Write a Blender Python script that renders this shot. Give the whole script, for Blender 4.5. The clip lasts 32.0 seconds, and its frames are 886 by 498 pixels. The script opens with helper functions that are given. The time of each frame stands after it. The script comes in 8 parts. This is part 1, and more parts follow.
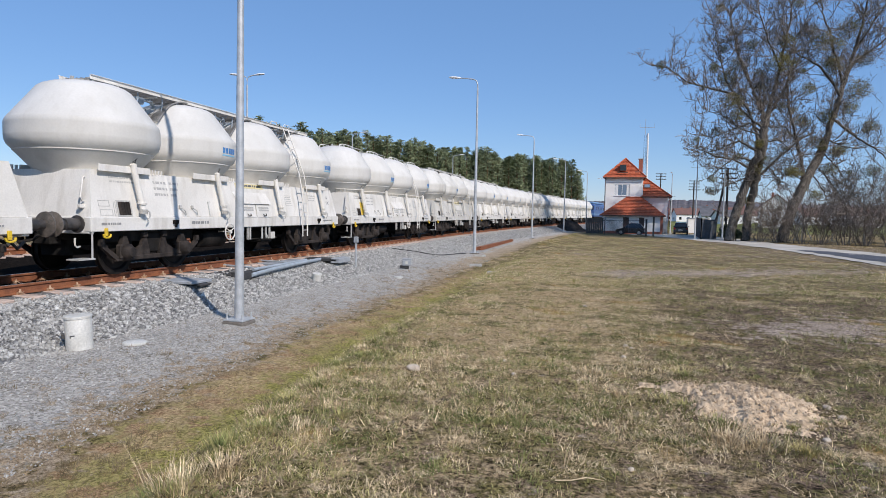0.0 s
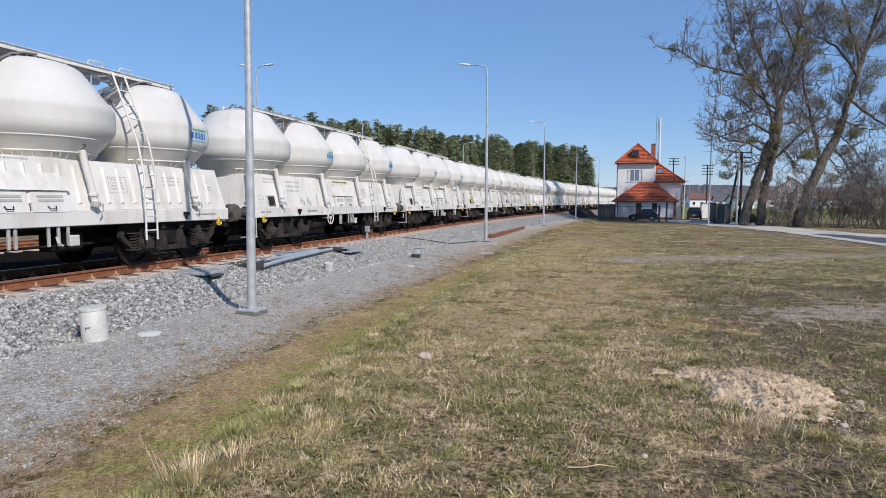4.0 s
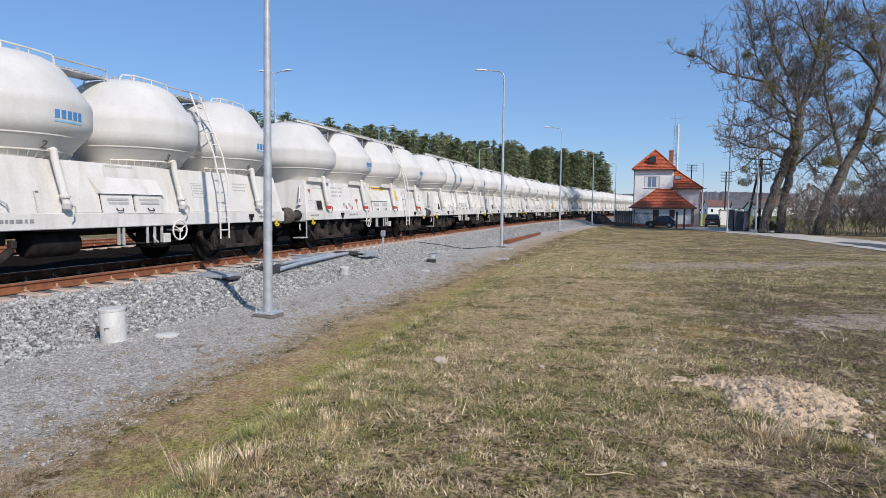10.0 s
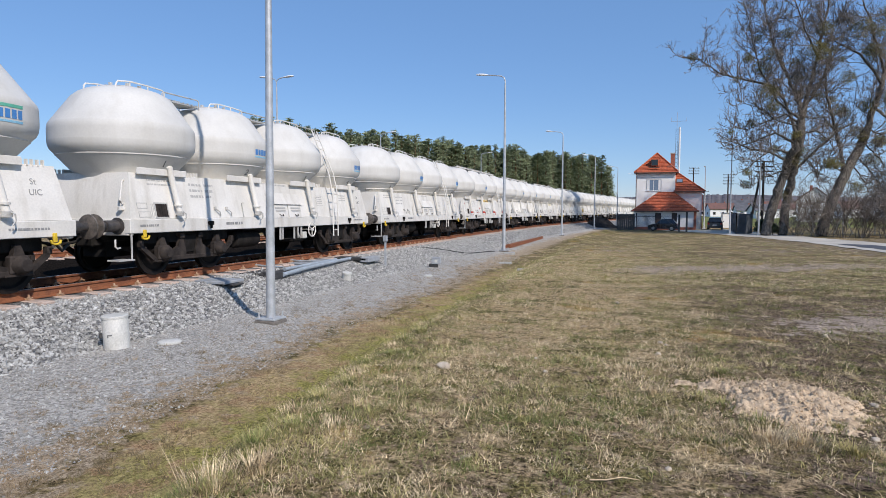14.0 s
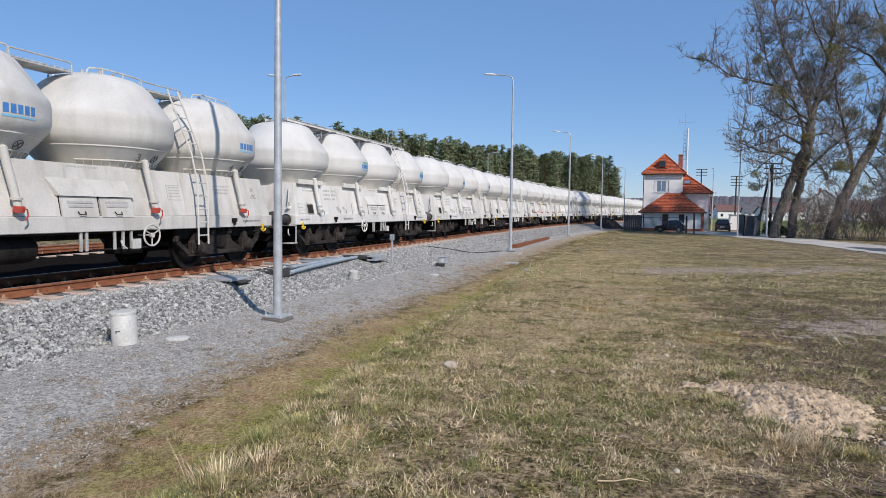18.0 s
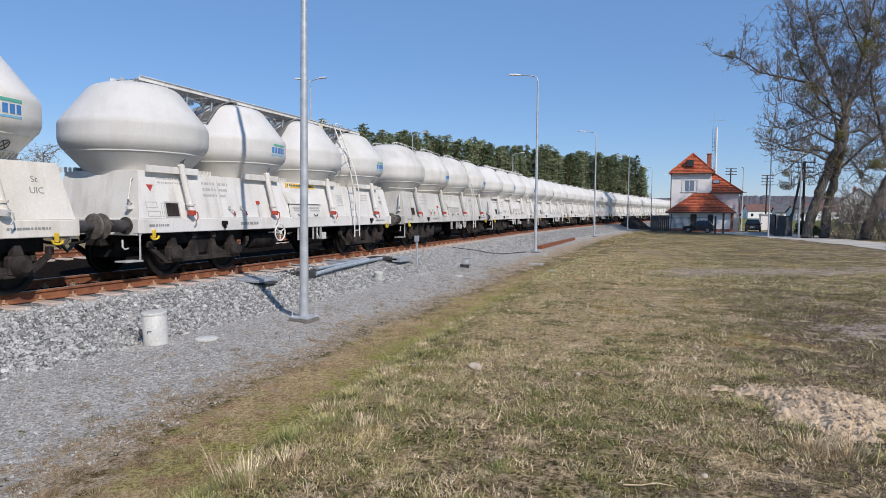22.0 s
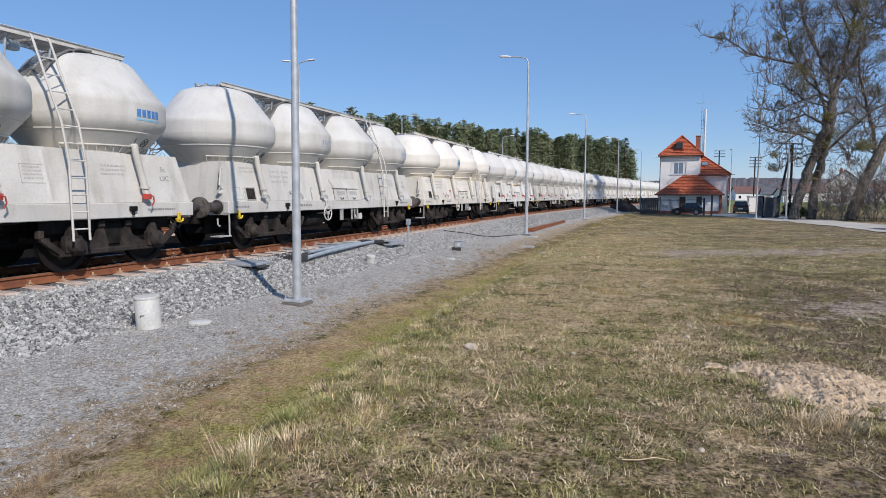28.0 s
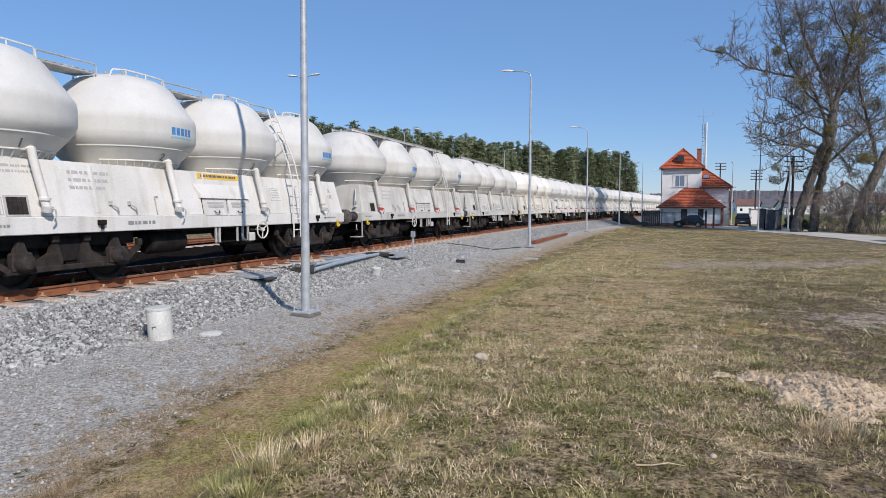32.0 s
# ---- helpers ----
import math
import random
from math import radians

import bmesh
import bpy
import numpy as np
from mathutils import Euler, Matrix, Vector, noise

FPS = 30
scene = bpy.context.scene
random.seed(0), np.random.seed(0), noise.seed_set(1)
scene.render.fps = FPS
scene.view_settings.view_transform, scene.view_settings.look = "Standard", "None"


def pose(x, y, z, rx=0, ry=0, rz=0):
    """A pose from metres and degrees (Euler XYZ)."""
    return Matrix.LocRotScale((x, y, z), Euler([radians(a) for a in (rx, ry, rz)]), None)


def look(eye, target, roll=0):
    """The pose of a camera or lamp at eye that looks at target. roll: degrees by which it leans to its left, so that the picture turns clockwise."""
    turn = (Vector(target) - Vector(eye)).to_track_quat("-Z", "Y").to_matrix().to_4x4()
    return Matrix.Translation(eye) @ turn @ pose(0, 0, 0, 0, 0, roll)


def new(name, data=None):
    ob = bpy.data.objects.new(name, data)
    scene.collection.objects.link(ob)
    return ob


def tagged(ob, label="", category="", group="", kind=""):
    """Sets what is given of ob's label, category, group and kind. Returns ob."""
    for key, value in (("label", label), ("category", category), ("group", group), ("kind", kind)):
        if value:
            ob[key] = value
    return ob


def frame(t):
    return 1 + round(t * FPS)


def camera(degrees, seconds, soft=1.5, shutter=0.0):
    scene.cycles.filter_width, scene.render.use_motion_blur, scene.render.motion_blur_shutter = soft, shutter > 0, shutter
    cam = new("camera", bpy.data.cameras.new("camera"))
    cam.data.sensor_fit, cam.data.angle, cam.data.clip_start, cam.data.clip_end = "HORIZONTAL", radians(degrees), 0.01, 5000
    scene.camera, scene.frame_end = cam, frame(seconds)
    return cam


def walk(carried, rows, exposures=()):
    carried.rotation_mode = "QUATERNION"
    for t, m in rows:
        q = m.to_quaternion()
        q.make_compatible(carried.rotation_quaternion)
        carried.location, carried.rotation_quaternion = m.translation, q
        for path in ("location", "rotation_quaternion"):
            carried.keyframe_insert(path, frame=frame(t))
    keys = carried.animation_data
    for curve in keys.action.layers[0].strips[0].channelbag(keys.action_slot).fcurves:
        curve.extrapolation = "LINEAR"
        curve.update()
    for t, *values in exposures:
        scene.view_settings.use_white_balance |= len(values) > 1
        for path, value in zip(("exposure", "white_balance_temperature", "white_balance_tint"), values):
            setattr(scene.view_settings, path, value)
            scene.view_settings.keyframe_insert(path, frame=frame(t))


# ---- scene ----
cam = camera(71.78, 32.0, soft=0.8)
# seconds, place in metres, tilt, lean, turn
PATH = [
    (0, 0.012, -0.053, 1.779, 86.61, -0.99, 14.75),
    (0.5, 0.007, -0.046, 1.768, 86.47, -1.00, 14.69),
    (1, 0.010, -0.030, 1.766, 86.08, -0.79, 14.78),
    (1.5, 0.016, -0.032, 1.767, 85.57, -0.36, 14.91),
    (2, 0.016, -0.025, 1.765, 85.63, -0.16, 15.36),
    (2.5, 0.020, -0.015, 1.761, 85.75, -0.02, 15.44),
    (3, 0.025, -0.033, 1.769, 85.55, -0.03, 15.56),
    (3.5, 0.021, -0.019, 1.770, 85.52, -0.13, 15.65),
    (5.5, 0.022, -0.017, 1.763, 85.73, -0.22, 16.28),
    (6, 0.015, -0.003, 1.748, 85.86, -0.26, 16.27),
    (6.5, 0.016, -0.008, 1.756, 85.93, -0.74, 15.99),
    (7, 0.021, -0.016, 1.753, 85.97, -0.12, 16.19),
    (7.5, 0.020, -0.018, 1.756, 85.95, -0.33, 16.57),
    (8, 0.008, -0.004, 1.754, 85.93, -0.39, 16.97),
    (8.5, 0.001, 0.003, 1.747, 86.08, -0.48, 17.13),
    (9, -0.002, 0.000, 1.748, 86.06, -0.31, 16.98),
    (9.5, -0.005, 0.003, 1.745, 86.00, -0.56, 17.16),
    (10, 0.003, -0.002, 1.751, 86.03, -0.54, 17.25),
    (10.5, 0.009, -0.001, 1.755, 86.08, -0.56, 17.38),
    (11, 0.003, 0.003, 1.754, 86.23, -0.41, 17.20),
    (11.5, 0.010, -0.008, 1.750, 86.39, -0.43, 17.28),
    (12, 0.008, 0.003, 1.749, 86.52, -0.27, 17.13),
    (12.5, 0.009, -0.003, 1.749, 86.61, -0.37, 17.07),
    (13, 0.008, -0.005, 1.751, 86.30, -0.30, 17.20),
    (13.5, 0.005, -0.005, 1.755, 86.22, -0.14, 17.55),
    (14, -0.000, 0.003, 1.754, 86.46, -0.15, 17.44),
    (14.5, 0.005, -0.008, 1.756, 86.55, -0.14, 17.47),
    (16.5, -0.002, -0.002, 1.747, 86.62, -0.26, 18.02),
    (17, -0.008, 0.001, 1.748, 86.66, -0.40, 17.76),
    (17.5, -0.010, 0.001, 1.743, 86.56, -0.46, 17.85),
    (18, -0.022, 0.003, 1.749, 86.41, -0.63, 18.03),
    (18.5, -0.021, -0.003, 1.753, 86.45, -0.72, 18.24),
    (19, -0.028, 0.010, 1.744, 86.61, -0.80, 18.19),
    (19.5, -0.027, 0.003, 1.743, 86.37, -0.67, 17.85),
    (20, -0.031, 0.011, 1.746, 86.08, -0.82, 18.09),
    (20.5, -0.024, 0.002, 1.745, 85.43, -0.22, 18.32),
    (21, -0.029, 0.000, 1.741, 85.43, -0.48, 19.32),
    (21.5, -0.035, 0.014, 1.745, 86.33, -0.69, 19.49),
    (22, -0.015, -0.008, 1.758, 86.48, -0.39, 20.33),
    (22.5, -0.036, 0.000, 1.754, 86.16, -0.30, 24.18),
    (23, -0.063, 0.026, 1.735, 86.36, -0.45, 25.38),
    (23.5, -0.074, 0.030, 1.723, 86.15, -0.37, 25.16),
    (24, -0.077, 0.042, 1.722, 85.87, -0.19, 24.48),
    (24.5, -0.076, 0.044, 1.718, 85.66, -0.25, 24.20),
    (25, -0.070, 0.041, 1.717, 85.01, -0.59, 22.63),
    (25.5, -0.060, 0.027, 1.726, 85.15, -0.40, 21.07),
    (27.5, -0.052, 0.006, 1.724, 85.25, -0.47, 19.67),
    (28, -0.076, -0.025, 1.725, 84.98, -0.08, 19.35),
    (28.5, -0.105, -0.076, 1.724, 84.96, -0.56, 18.67),
    (29, -0.113, -0.130, 1.726, 85.59, -0.74, 18.44),
    (29.5, -0.120, -0.151, 1.718, 85.70, -0.65, 18.77),
    (30, -0.133, -0.163, 1.717, 85.57, -0.59, 18.79),
    (30.5, -0.140, -0.156, 1.713, 86.06, -0.74, 18.59),
    (31, -0.128, -0.167, 1.711, 86.51, -0.41, 18.62),
    (31.5, -0.126, -0.167, 1.714, 86.49, -0.00, 19.09),
    (32, -0.135, -0.170, 1.715, 86.19, -0.00, 19.48),
]
walk(cam, [(t, pose(*p)) for t, *p in PATH], [(0.0, 0.13, 6500, 15), (14.0, 0.13, 6500, 15), (17.0, 0.08, 6500, 15), (22.0, 0.06, 6500, 15), (24.0, -0.06, 6400, 15), (26.0, -0.05, 6400, 15), (28.0, 0.08, 6500, 15), (32.0, 0.10, 6500, 15)])

# ---------------------------------------------------------------- light
SUN_TO = Vector((0.797, -0.604, 0.0)).normalized()
SUN_UP = radians(39)
world = bpy.data.worlds.new("sky")
scene.world = world
world.use_nodes = True
wn = world.node_tree
sky = wn.nodes.new("ShaderNodeTexSky")
sky.sky_type = "NISHITA"
sky.sun_disc = False
sky.sun_elevation = SUN_UP
sky.sun_rotation = math.atan2(SUN_TO.x, SUN_TO.y)
sky.air_density, sky.dust_density, sky.ozone_density = 1.0, 0.0, 3.5
wn.nodes["Background"].inputs["Strength"].default_value = 0.098
tone = wn.nodes.new("ShaderNodeHueSaturation")
tone.inputs["Saturation"].default_value = 1.10
wn.links.new(sky.outputs[0], tone.inputs["Color"])
clear = wn.nodes.new("ShaderNodeMix")
clear.data_type, clear.blend_type = "RGBA", "MULTIPLY"
clear.inputs["Factor"].default_value = 1.0
clear.inputs["B"].default_value = (0.97, 1.01, 1.075, 1)
wn.links.new(tone.outputs[0], clear.inputs["A"])
even = wn.nodes.new("ShaderNodeMix")
even.data_type = "RGBA"
even.inputs["Factor"].default_value = 0.44
even.inputs["B"].default_value = (1.92, 3.98, 7.5, 1)
wn.links.new(clear.outputs["Result"], even.inputs["A"])
wn.links.new(even.outputs["Result"], wn.nodes["Background"].inputs["Color"])
sun = new("sun", bpy.data.lights.new("sun", "SUN"))
sun.data.energy, sun.data.angle, sun.data.color = 3.6, radians(0.53), (1.0, 0.945, 0.855)
sun.matrix_world = look(SUN_TO * math.cos(SUN_UP) * 60 + Vector((0, 0, math.sin(SUN_UP) * 60)), (0, 0, 0))
scene.view_settings.exposure = 0.0


# ---------------------------------------------------------------- materials
def material(name, col, col2=None, rough=0.6, metal=0.0, scale=6.0, var=0.35, fine=40.0, fine_var=0.12, bump=0.15, stretch=(1, 1, 1),
             dirt=None, dirt_amount=0.0, dirt_scale=2.0, island=0.0, spec=0.5, bump_dist=0.01):
    """A surface of two colours mixed by broad noise, with fine grain, relief and, if given, dirt in streaks."""
    m = bpy.data.materials.new(name)
    m.use_nodes = True
    nt = m.node_tree
    n, link = nt.nodes, nt.links.new
    out = n["Principled BSDF"]
    out.inputs["Metallic"].default_value = metal
    out.inputs["Specular IOR Level"].default_value = spec
    tc = n.new("ShaderNodeTexCoord")
    info = n.new("ShaderNodeObjectInfo")
    add = n.new("ShaderNodeVectorMath")
    add.operation = "MULTIPLY_ADD"
    link(info.outputs["Random"], add.inputs[0])
    add.inputs[1].default_value = (37.0, 53.0, 19.0)
    link(tc.outputs["Object"], add.inputs[2])
    mp = n.new("ShaderNodeMapping")
    mp.inputs["Scale"].default_value = stretch
    link(add.outputs[0], mp.inputs["Vector"])

    def noise_tex(s, detail, vec):
        t = n.new("ShaderNodeTexNoise")
        t.inputs["Scale"].default_value = s
        t.inputs["Detail"].default_value = detail
        link(vec, t.inputs["Vector"])
        return t.outputs["Fac"]

    broad = noise_tex(scale, 5, mp.outputs[0])
    grain = noise_tex(fine, 3, add.outputs[0])
    c2 = col2 or tuple(v * (1 - var) for v in col)
    mix = n.new("ShaderNodeMix")
    mix.data_type = "RGBA"
    mix.inputs["A"].default_value = (*c2, 1)
    mix.inputs["B"].default_value = (*col, 1)
    ramp = n.new("ShaderNodeMapRange")
    ramp.inputs["From Min"].default_value, ramp.inputs["From Max"].default_value = 0.38, 0.62
    link(broad, ramp.inputs["Value"])
    link(ramp.outputs[0], mix.inputs["Factor"])
    color = mix.outputs["Result"]
    if dirt:
        dm = n.new("ShaderNodeMapping")
        dm.inputs["Scale"].default_value = (stretch[0] * 2.2, stretch[1] * 2.2, stretch[2] * 0.35)
        link(add.outputs[0], dm.inputs["Vector"])
        dn = noise_tex(dirt_scale, 6, dm.outputs[0])
        dr = n.new("ShaderNodeMapRange")
        dr.inputs["From Min"].default_value, dr.inputs["From Max"].default_value = 0.5, 0.78
        dr.inputs["To Max"].default_value = dirt_amount
        link(dn, dr.inputs["Value"])
        dmix = n.new("ShaderNodeMix")
        dmix.data_type = "RGBA"
        dmix.inputs["B"].default_value = (*dirt, 1)
        link(dr.outputs[0], dmix.inputs["Factor"])
        link(color, dmix.inputs["A"])
        color = dmix.outputs["Result"]
    hsv = n.new("ShaderNodeHueSaturation")
    vr = n.new("ShaderNodeMapRange")
    vr.inputs["From Min"].default_value, vr.inputs["From Max"].default_value = 0.3, 0.7
    vr.inputs["To Min"].default_value, vr.inputs["To Max"].default_value = 1 - fine_var, 1 + fine_var
    link(grain, vr.inputs["Value"])
    value = vr.outputs[0]
    if island:
        geo = n.new("ShaderNodeNewGeometry")
        ir = n.new("ShaderNodeMapRange")
        ir.inputs["To Min"].default_value, ir.inputs["To Max"].default_value = 1 - island, 1 + island
        link(geo.outputs["Random Per Island"], ir.inputs["Value"])
        mul = n.new("ShaderNodeMath")
        mul.operation = "MULTIPLY"
        link(value, mul.inputs[0])
        link(ir.outputs[0], mul.inputs[1])
        value = mul.outputs[0]
    link(value, hsv.inputs["Value"])
    link(color, hsv.inputs["Color"])
    link(hsv.outputs[0], out.inputs["Base Color"])
    rr = n.new("ShaderNodeMapRange")
    rr.inputs["To Min"].default_value, rr.inputs["To Max"].default_value = max(0.03, rough - 0.12), min(1, rough + 0.12)
    link(broad, rr.inputs["Value"])
    link(rr.outputs[0], out.inputs["Roughness"])
    if bump:
        bp = n.new("ShaderNodeBump")
        bp.inputs["Strength"].default_value = bump
        bp.inputs["Distance"].default_value = bump_dist
        link(grain, bp.inputs["Height"])
        link(bp.outputs[0], out.inputs["Normal"])
    return m


def glass_material(name, col):
    m = bpy.data.materials.new(name)
    m.use_nodes = True
    p = m.node_tree.nodes["Principled BSDF"]
    p.inputs["Base Color"].default_value = (*col, 1)
    p.inputs["Roughness"].default_value = 0.06
    p.inputs["Specular IOR Level"].default_value = 0.8
    return m


DUST = (0.42, 0.39, 0.33)
M = {}
M["white"] = material("white_tank_paint", (0.645, 0.63, 0.59), (0.585, 0.57, 0.53), 0.68, spec=0.3, scale=1.2, fine=25, fine_var=0.03, bump=0.06, dirt=DUST, dirt_amount=0.28, dirt_scale=1.6)
M["cream"] = material("cream_tank_paint", (0.80, 0.755, 0.67), (0.74, 0.69, 0.60), 0.36, scale=1.2, fine=25, fine_var=0.03, bump=0.06, dirt=(0.5, 0.42, 0.30), dirt_amount=0.3, dirt_scale=1.4)
M["grey"] = material("grey_white_tank_paint", (0.632, 0.616, 0.572), (0.551, 0.535, 0.491), 0.7, spec=0.3, scale=1.2, fine=25, fine_var=0.04, bump=0.08, dirt=(0.36, 0.33, 0.28), dirt_amount=0.45, dirt_scale=1.5)
M["white_body"] = material("white_wagon_panel", (0.755, 0.73, 0.68), (0.665, 0.64, 0.585), 0.65, spec=0.3, scale=1.0, fine=30, fine_var=0.05, bump=0.08, dirt=(0.40, 0.36, 0.29), dirt_amount=0.5, dirt_scale=1.8)
M["cream_body"] = material("cream_wagon_panel", (0.76, 0.71, 0.62), (0.67, 0.62, 0.53), 0.55, scale=1.0, fine=30, fine_var=0.05, bump=0.08, dirt=(0.42, 0.35, 0.25), dirt_amount=0.5, dirt_scale=1.8)
M["grey_body"] = material("grey_white_wagon_panel", (0.635, 0.612, 0.562), (0.54, 0.52, 0.47), 0.68, spec=0.3, scale=1.0, fine=30, fine_var=0.06, bump=0.08, dirt=(0.32, 0.29, 0.23), dirt_amount=0.55, dirt_scale=1.8)
M["grating"] = material("grimy_grey_grating", (0.27, 0.265, 0.255), (0.17, 0.165, 0.155), 0.7, metal=0.2, scale=4, bump=0.1)
M["walk"] = material("dusty_galvanised_walkway", (0.55, 0.54, 0.51), (0.42, 0.41, 0.38), 0.6, metal=0.2, scale=4, bump=0.1)
M["under"] = material("dark_oily_underframe", (0.025, 0.023, 0.022), (0.014, 0.013, 0.012), 0.75, scale=5, bump=0.3, dirt=(0.06, 0.05, 0.042), dirt_amount=0.4, spec=0.06)
M["bogie"] = material("brown_grimy_cast_steel", (0.046, 0.037, 0.032), (0.022, 0.018, 0.016), 0.8, scale=6, bump=0.4, dirt=(0.105, 0.084, 0.068), dirt_amount=0.4, spec=0.25)
M["wheel"] = material("dark_rolled_wheel_steel", (0.026, 0.022, 0.02), (0.016, 0.014, 0.013), 0.6, metal=0.4, scale=8, bump=0.2, spec=0.2)
M["buffer"] = material("greased_black_buffer", (0.045, 0.043, 0.042), (0.09, 0.08, 0.075), 0.45, metal=0.3, scale=7, bump=0.15)
M["buffer_face"] = material("rubbed_brown_buffer_face", (0.17, 0.145, 0.125), (0.09, 0.08, 0.07), 0.55, metal=0.2, scale=9, bump=0.2)
M["yellow"] = material("yellow_paint", (0.75, 0.52, 0.03), (0.6, 0.4, 0.03), 0.5, scale=8, bump=0.1)
M["pale_yellow"] = material("faded_yellow_sign_paint", (0.78, 0.68, 0.36), (0.72, 0.62, 0.34), 0.6, scale=6, bump=0.05)
M["orange_sign"] = material("orange_yellow_sign_paint", (0.80, 0.50, 0.06), (0.72, 0.45, 0.07), 0.6, scale=6, bump=0.05)
M["red"] = material("red_valve_paint", (0.5, 0.06, 0.04), (0.38, 0.06, 0.04), 0.5, scale=8, bump=0.1)
M["ink"] = material("black_stencil_paint", (0.10, 0.10, 0.10), (0.16, 0.16, 0.15), 0.7, scale=20, bump=0.0)
M["ink_pale"] = material("faded_grey_stencil_paint", (0.40, 0.39, 0.365), (0.47, 0.455, 0.425), 0.7, scale=20, bump=0.0)
M["ink_grey"] = material("grey_stencil_paint", (0.24, 0.24, 0.235), (0.31, 0.31, 0.30), 0.7, scale=20, bump=0.0)
M["logo"] = material("blue_logo_paint", (0.05, 0.20, 0.50), (0.08, 0.25, 0.52), 0.5, scale=10, bump=0.0)
M["logo_faded"] = material("faded_blue_grey_paint", (0.36, 0.40, 0.47), (0.45, 0.47, 0.50), 0.7, scale=9, bump=0.0)
M["logo_cyan"] = material("light_blue_logo_paint", (0.22, 0.52, 0.72), (0.3, 0.56, 0.72), 0.5, scale=10, bump=0.0)
M["logo_green"] = material("green_logo_paint", (0.10, 0.42, 0.30), (0.14, 0.45, 0.33), 0.5, scale=10, bump=0.0)
M["rust"] = material("rusty_rail_steel", (0.29, 0.115, 0.055), (0.19, 0.075, 0.042), 0.85, scale=5, fine=60, bump=0.35, fine_var=0.2, spec=0.2)
M["railtop"] = material("worn_rail_head", (0.33, 0.24, 0.19), (0.42, 0.36, 0.32), 0.45, metal=0.6, scale=3, bump=0.1)
M["sleeper"] = material("dusty_concrete_sleeper", (0.60, 0.475, 0.40), (0.46, 0.36, 0.30), 0.9, scale=5, bump=0.4, spec=0.1)
M["clip"] = material("weathered_brass_coloured_fastener", (0.62, 0.43, 0.28), (0.42, 0.26, 0.16), 0.6, metal=0.3, scale=9, bump=0.2)
M["stone"] = material("grey_granite_ballast", (0.50, 0.493, 0.465), (0.29, 0.286, 0.27), 0.9, scale=9, fine=90, fine_var=0.15, bump=0.5, island=0.30, spec=0.15)
# near-black ballast: the shade under the train is put into the colour
M["shade_bed"] = material("ballast_darkened_as_train_shade", (0.026, 0.022, 0.019), (0.013, 0.011, 0.010), 0.95, scale=20, fine=50, fine_var=0.4, bump=1.0, bump_dist=0.05, spec=0.0)
M["bed"] = material("ballast_bed", (0.30, 0.295, 0.285), (0.14, 0.137, 0.132), 0.95, scale=24, fine=60, fine_var=0.4, bump=1.0, bump_dist=0.05, spec=0.08)
M["galv"] = material("galvanised_steel", (0.53, 0.55, 0.565), (0.43, 0.45, 0.46), 0.5, metal=0.35, scale=5, fine=50, bump=0.08, fine_var=0.08)
M["concrete"] = material("grey_concrete", (0.46, 0.45, 0.42), (0.35, 0.34, 0.31), 0.9, scale=4, bump=0.4, dirt=(0.2, 0.18, 0.15), dirt_amount=0.4, spec=0.15)
M["plastic_white"] = material("white_weathered_plastic", (0.61, 0.60, 0.555), (0.54, 0.53, 0.485), 0.5, scale=6, bump=0.05, dirt=(0.4, 0.38, 0.32), dirt_amount=0.4)
M["grey_box"] = material("grey_equipment_box", (0.36, 0.38, 0.40), (0.29, 0.31, 0.33), 0.5, scale=6, bump=0.1)
M["dark_box"] = material("black_rubber_cover", (0.035, 0.035, 0.036), (0.055, 0.053, 0.05), 0.7, scale=6, bump=0.2)
M["bluegrey"] = material("blue_grey_conduit", (0.36, 0.41, 0.45), (0.29, 0.33, 0.36), 0.5, scale=6, bump=0.1)
M["wall_white"] = material("white_render_wall", (0.88, 0.87, 0.84), (0.84, 0.82, 0.78), 0.9, scale=0.8, fine=60, bump=0.3, fine_var=0.05, spec=0.1)
M["roof"] = material("orange_clay_roof_tile", (0.53, 0.150, 0.075), (0.39, 0.105, 0.056), 0.75, scale=3, fine=20, bump=0.3, fine_var=0.2, spec=0.15)
M["brick"] = material("red_brick", (0.36, 0.13, 0.085), (0.27, 0.095, 0.065), 0.9, scale=8, fine=40, bump=0.4, fine_var=0.2)
M["gutter"] = material("brown_gutter_metal", (0.14, 0.07, 0.045), None, 0.5, scale=5, bump=0.05)
M["frame_white"] = material("white_window_frame", (0.78, 0.78, 0.76), None, 0.4, scale=5, var=0.05, bump=0.02)
M["door"] = material("dark_brown_door", (0.075, 0.045, 0.035), None, 0.5, scale=5, bump=0.1)
M["pane"] = glass_material("window_glass", (0.16, 0.22, 0.30))
M["pane_dark"] = glass_material("dark_car_glass", (0.012, 0.014, 0.016))
M["car_blue"] = material("dark_blue_car_paint", (0.008, 0.011, 0.022), None, 0.25, scale=2, var=0.1, bump=0.0, spec=0.7)
M["car_black"] = material("black_car_paint", (0.010, 0.010, 0.012), None, 0.22, scale=2, var=0.1, bump=0.0, spec=0.7)
M["tyre"] = material("black_tyre_rubber", (0.02, 0.02, 0.02), None, 0.85, scale=8, bump=0.2)
M["rim"] = material("silver_wheel_rim", (0.5, 0.5, 0.5), None, 0.35, metal=0.8, scale=8, bump=0.05)
M["tail"] = material("red_tail_lamp", (0.3, 0.01, 0.01), None, 0.2, scale=8, bump=0.0)
M["plate"] = material("white_plate", (0.7, 0.7, 0.7), None, 0.4, scale=8, bump=0.0)
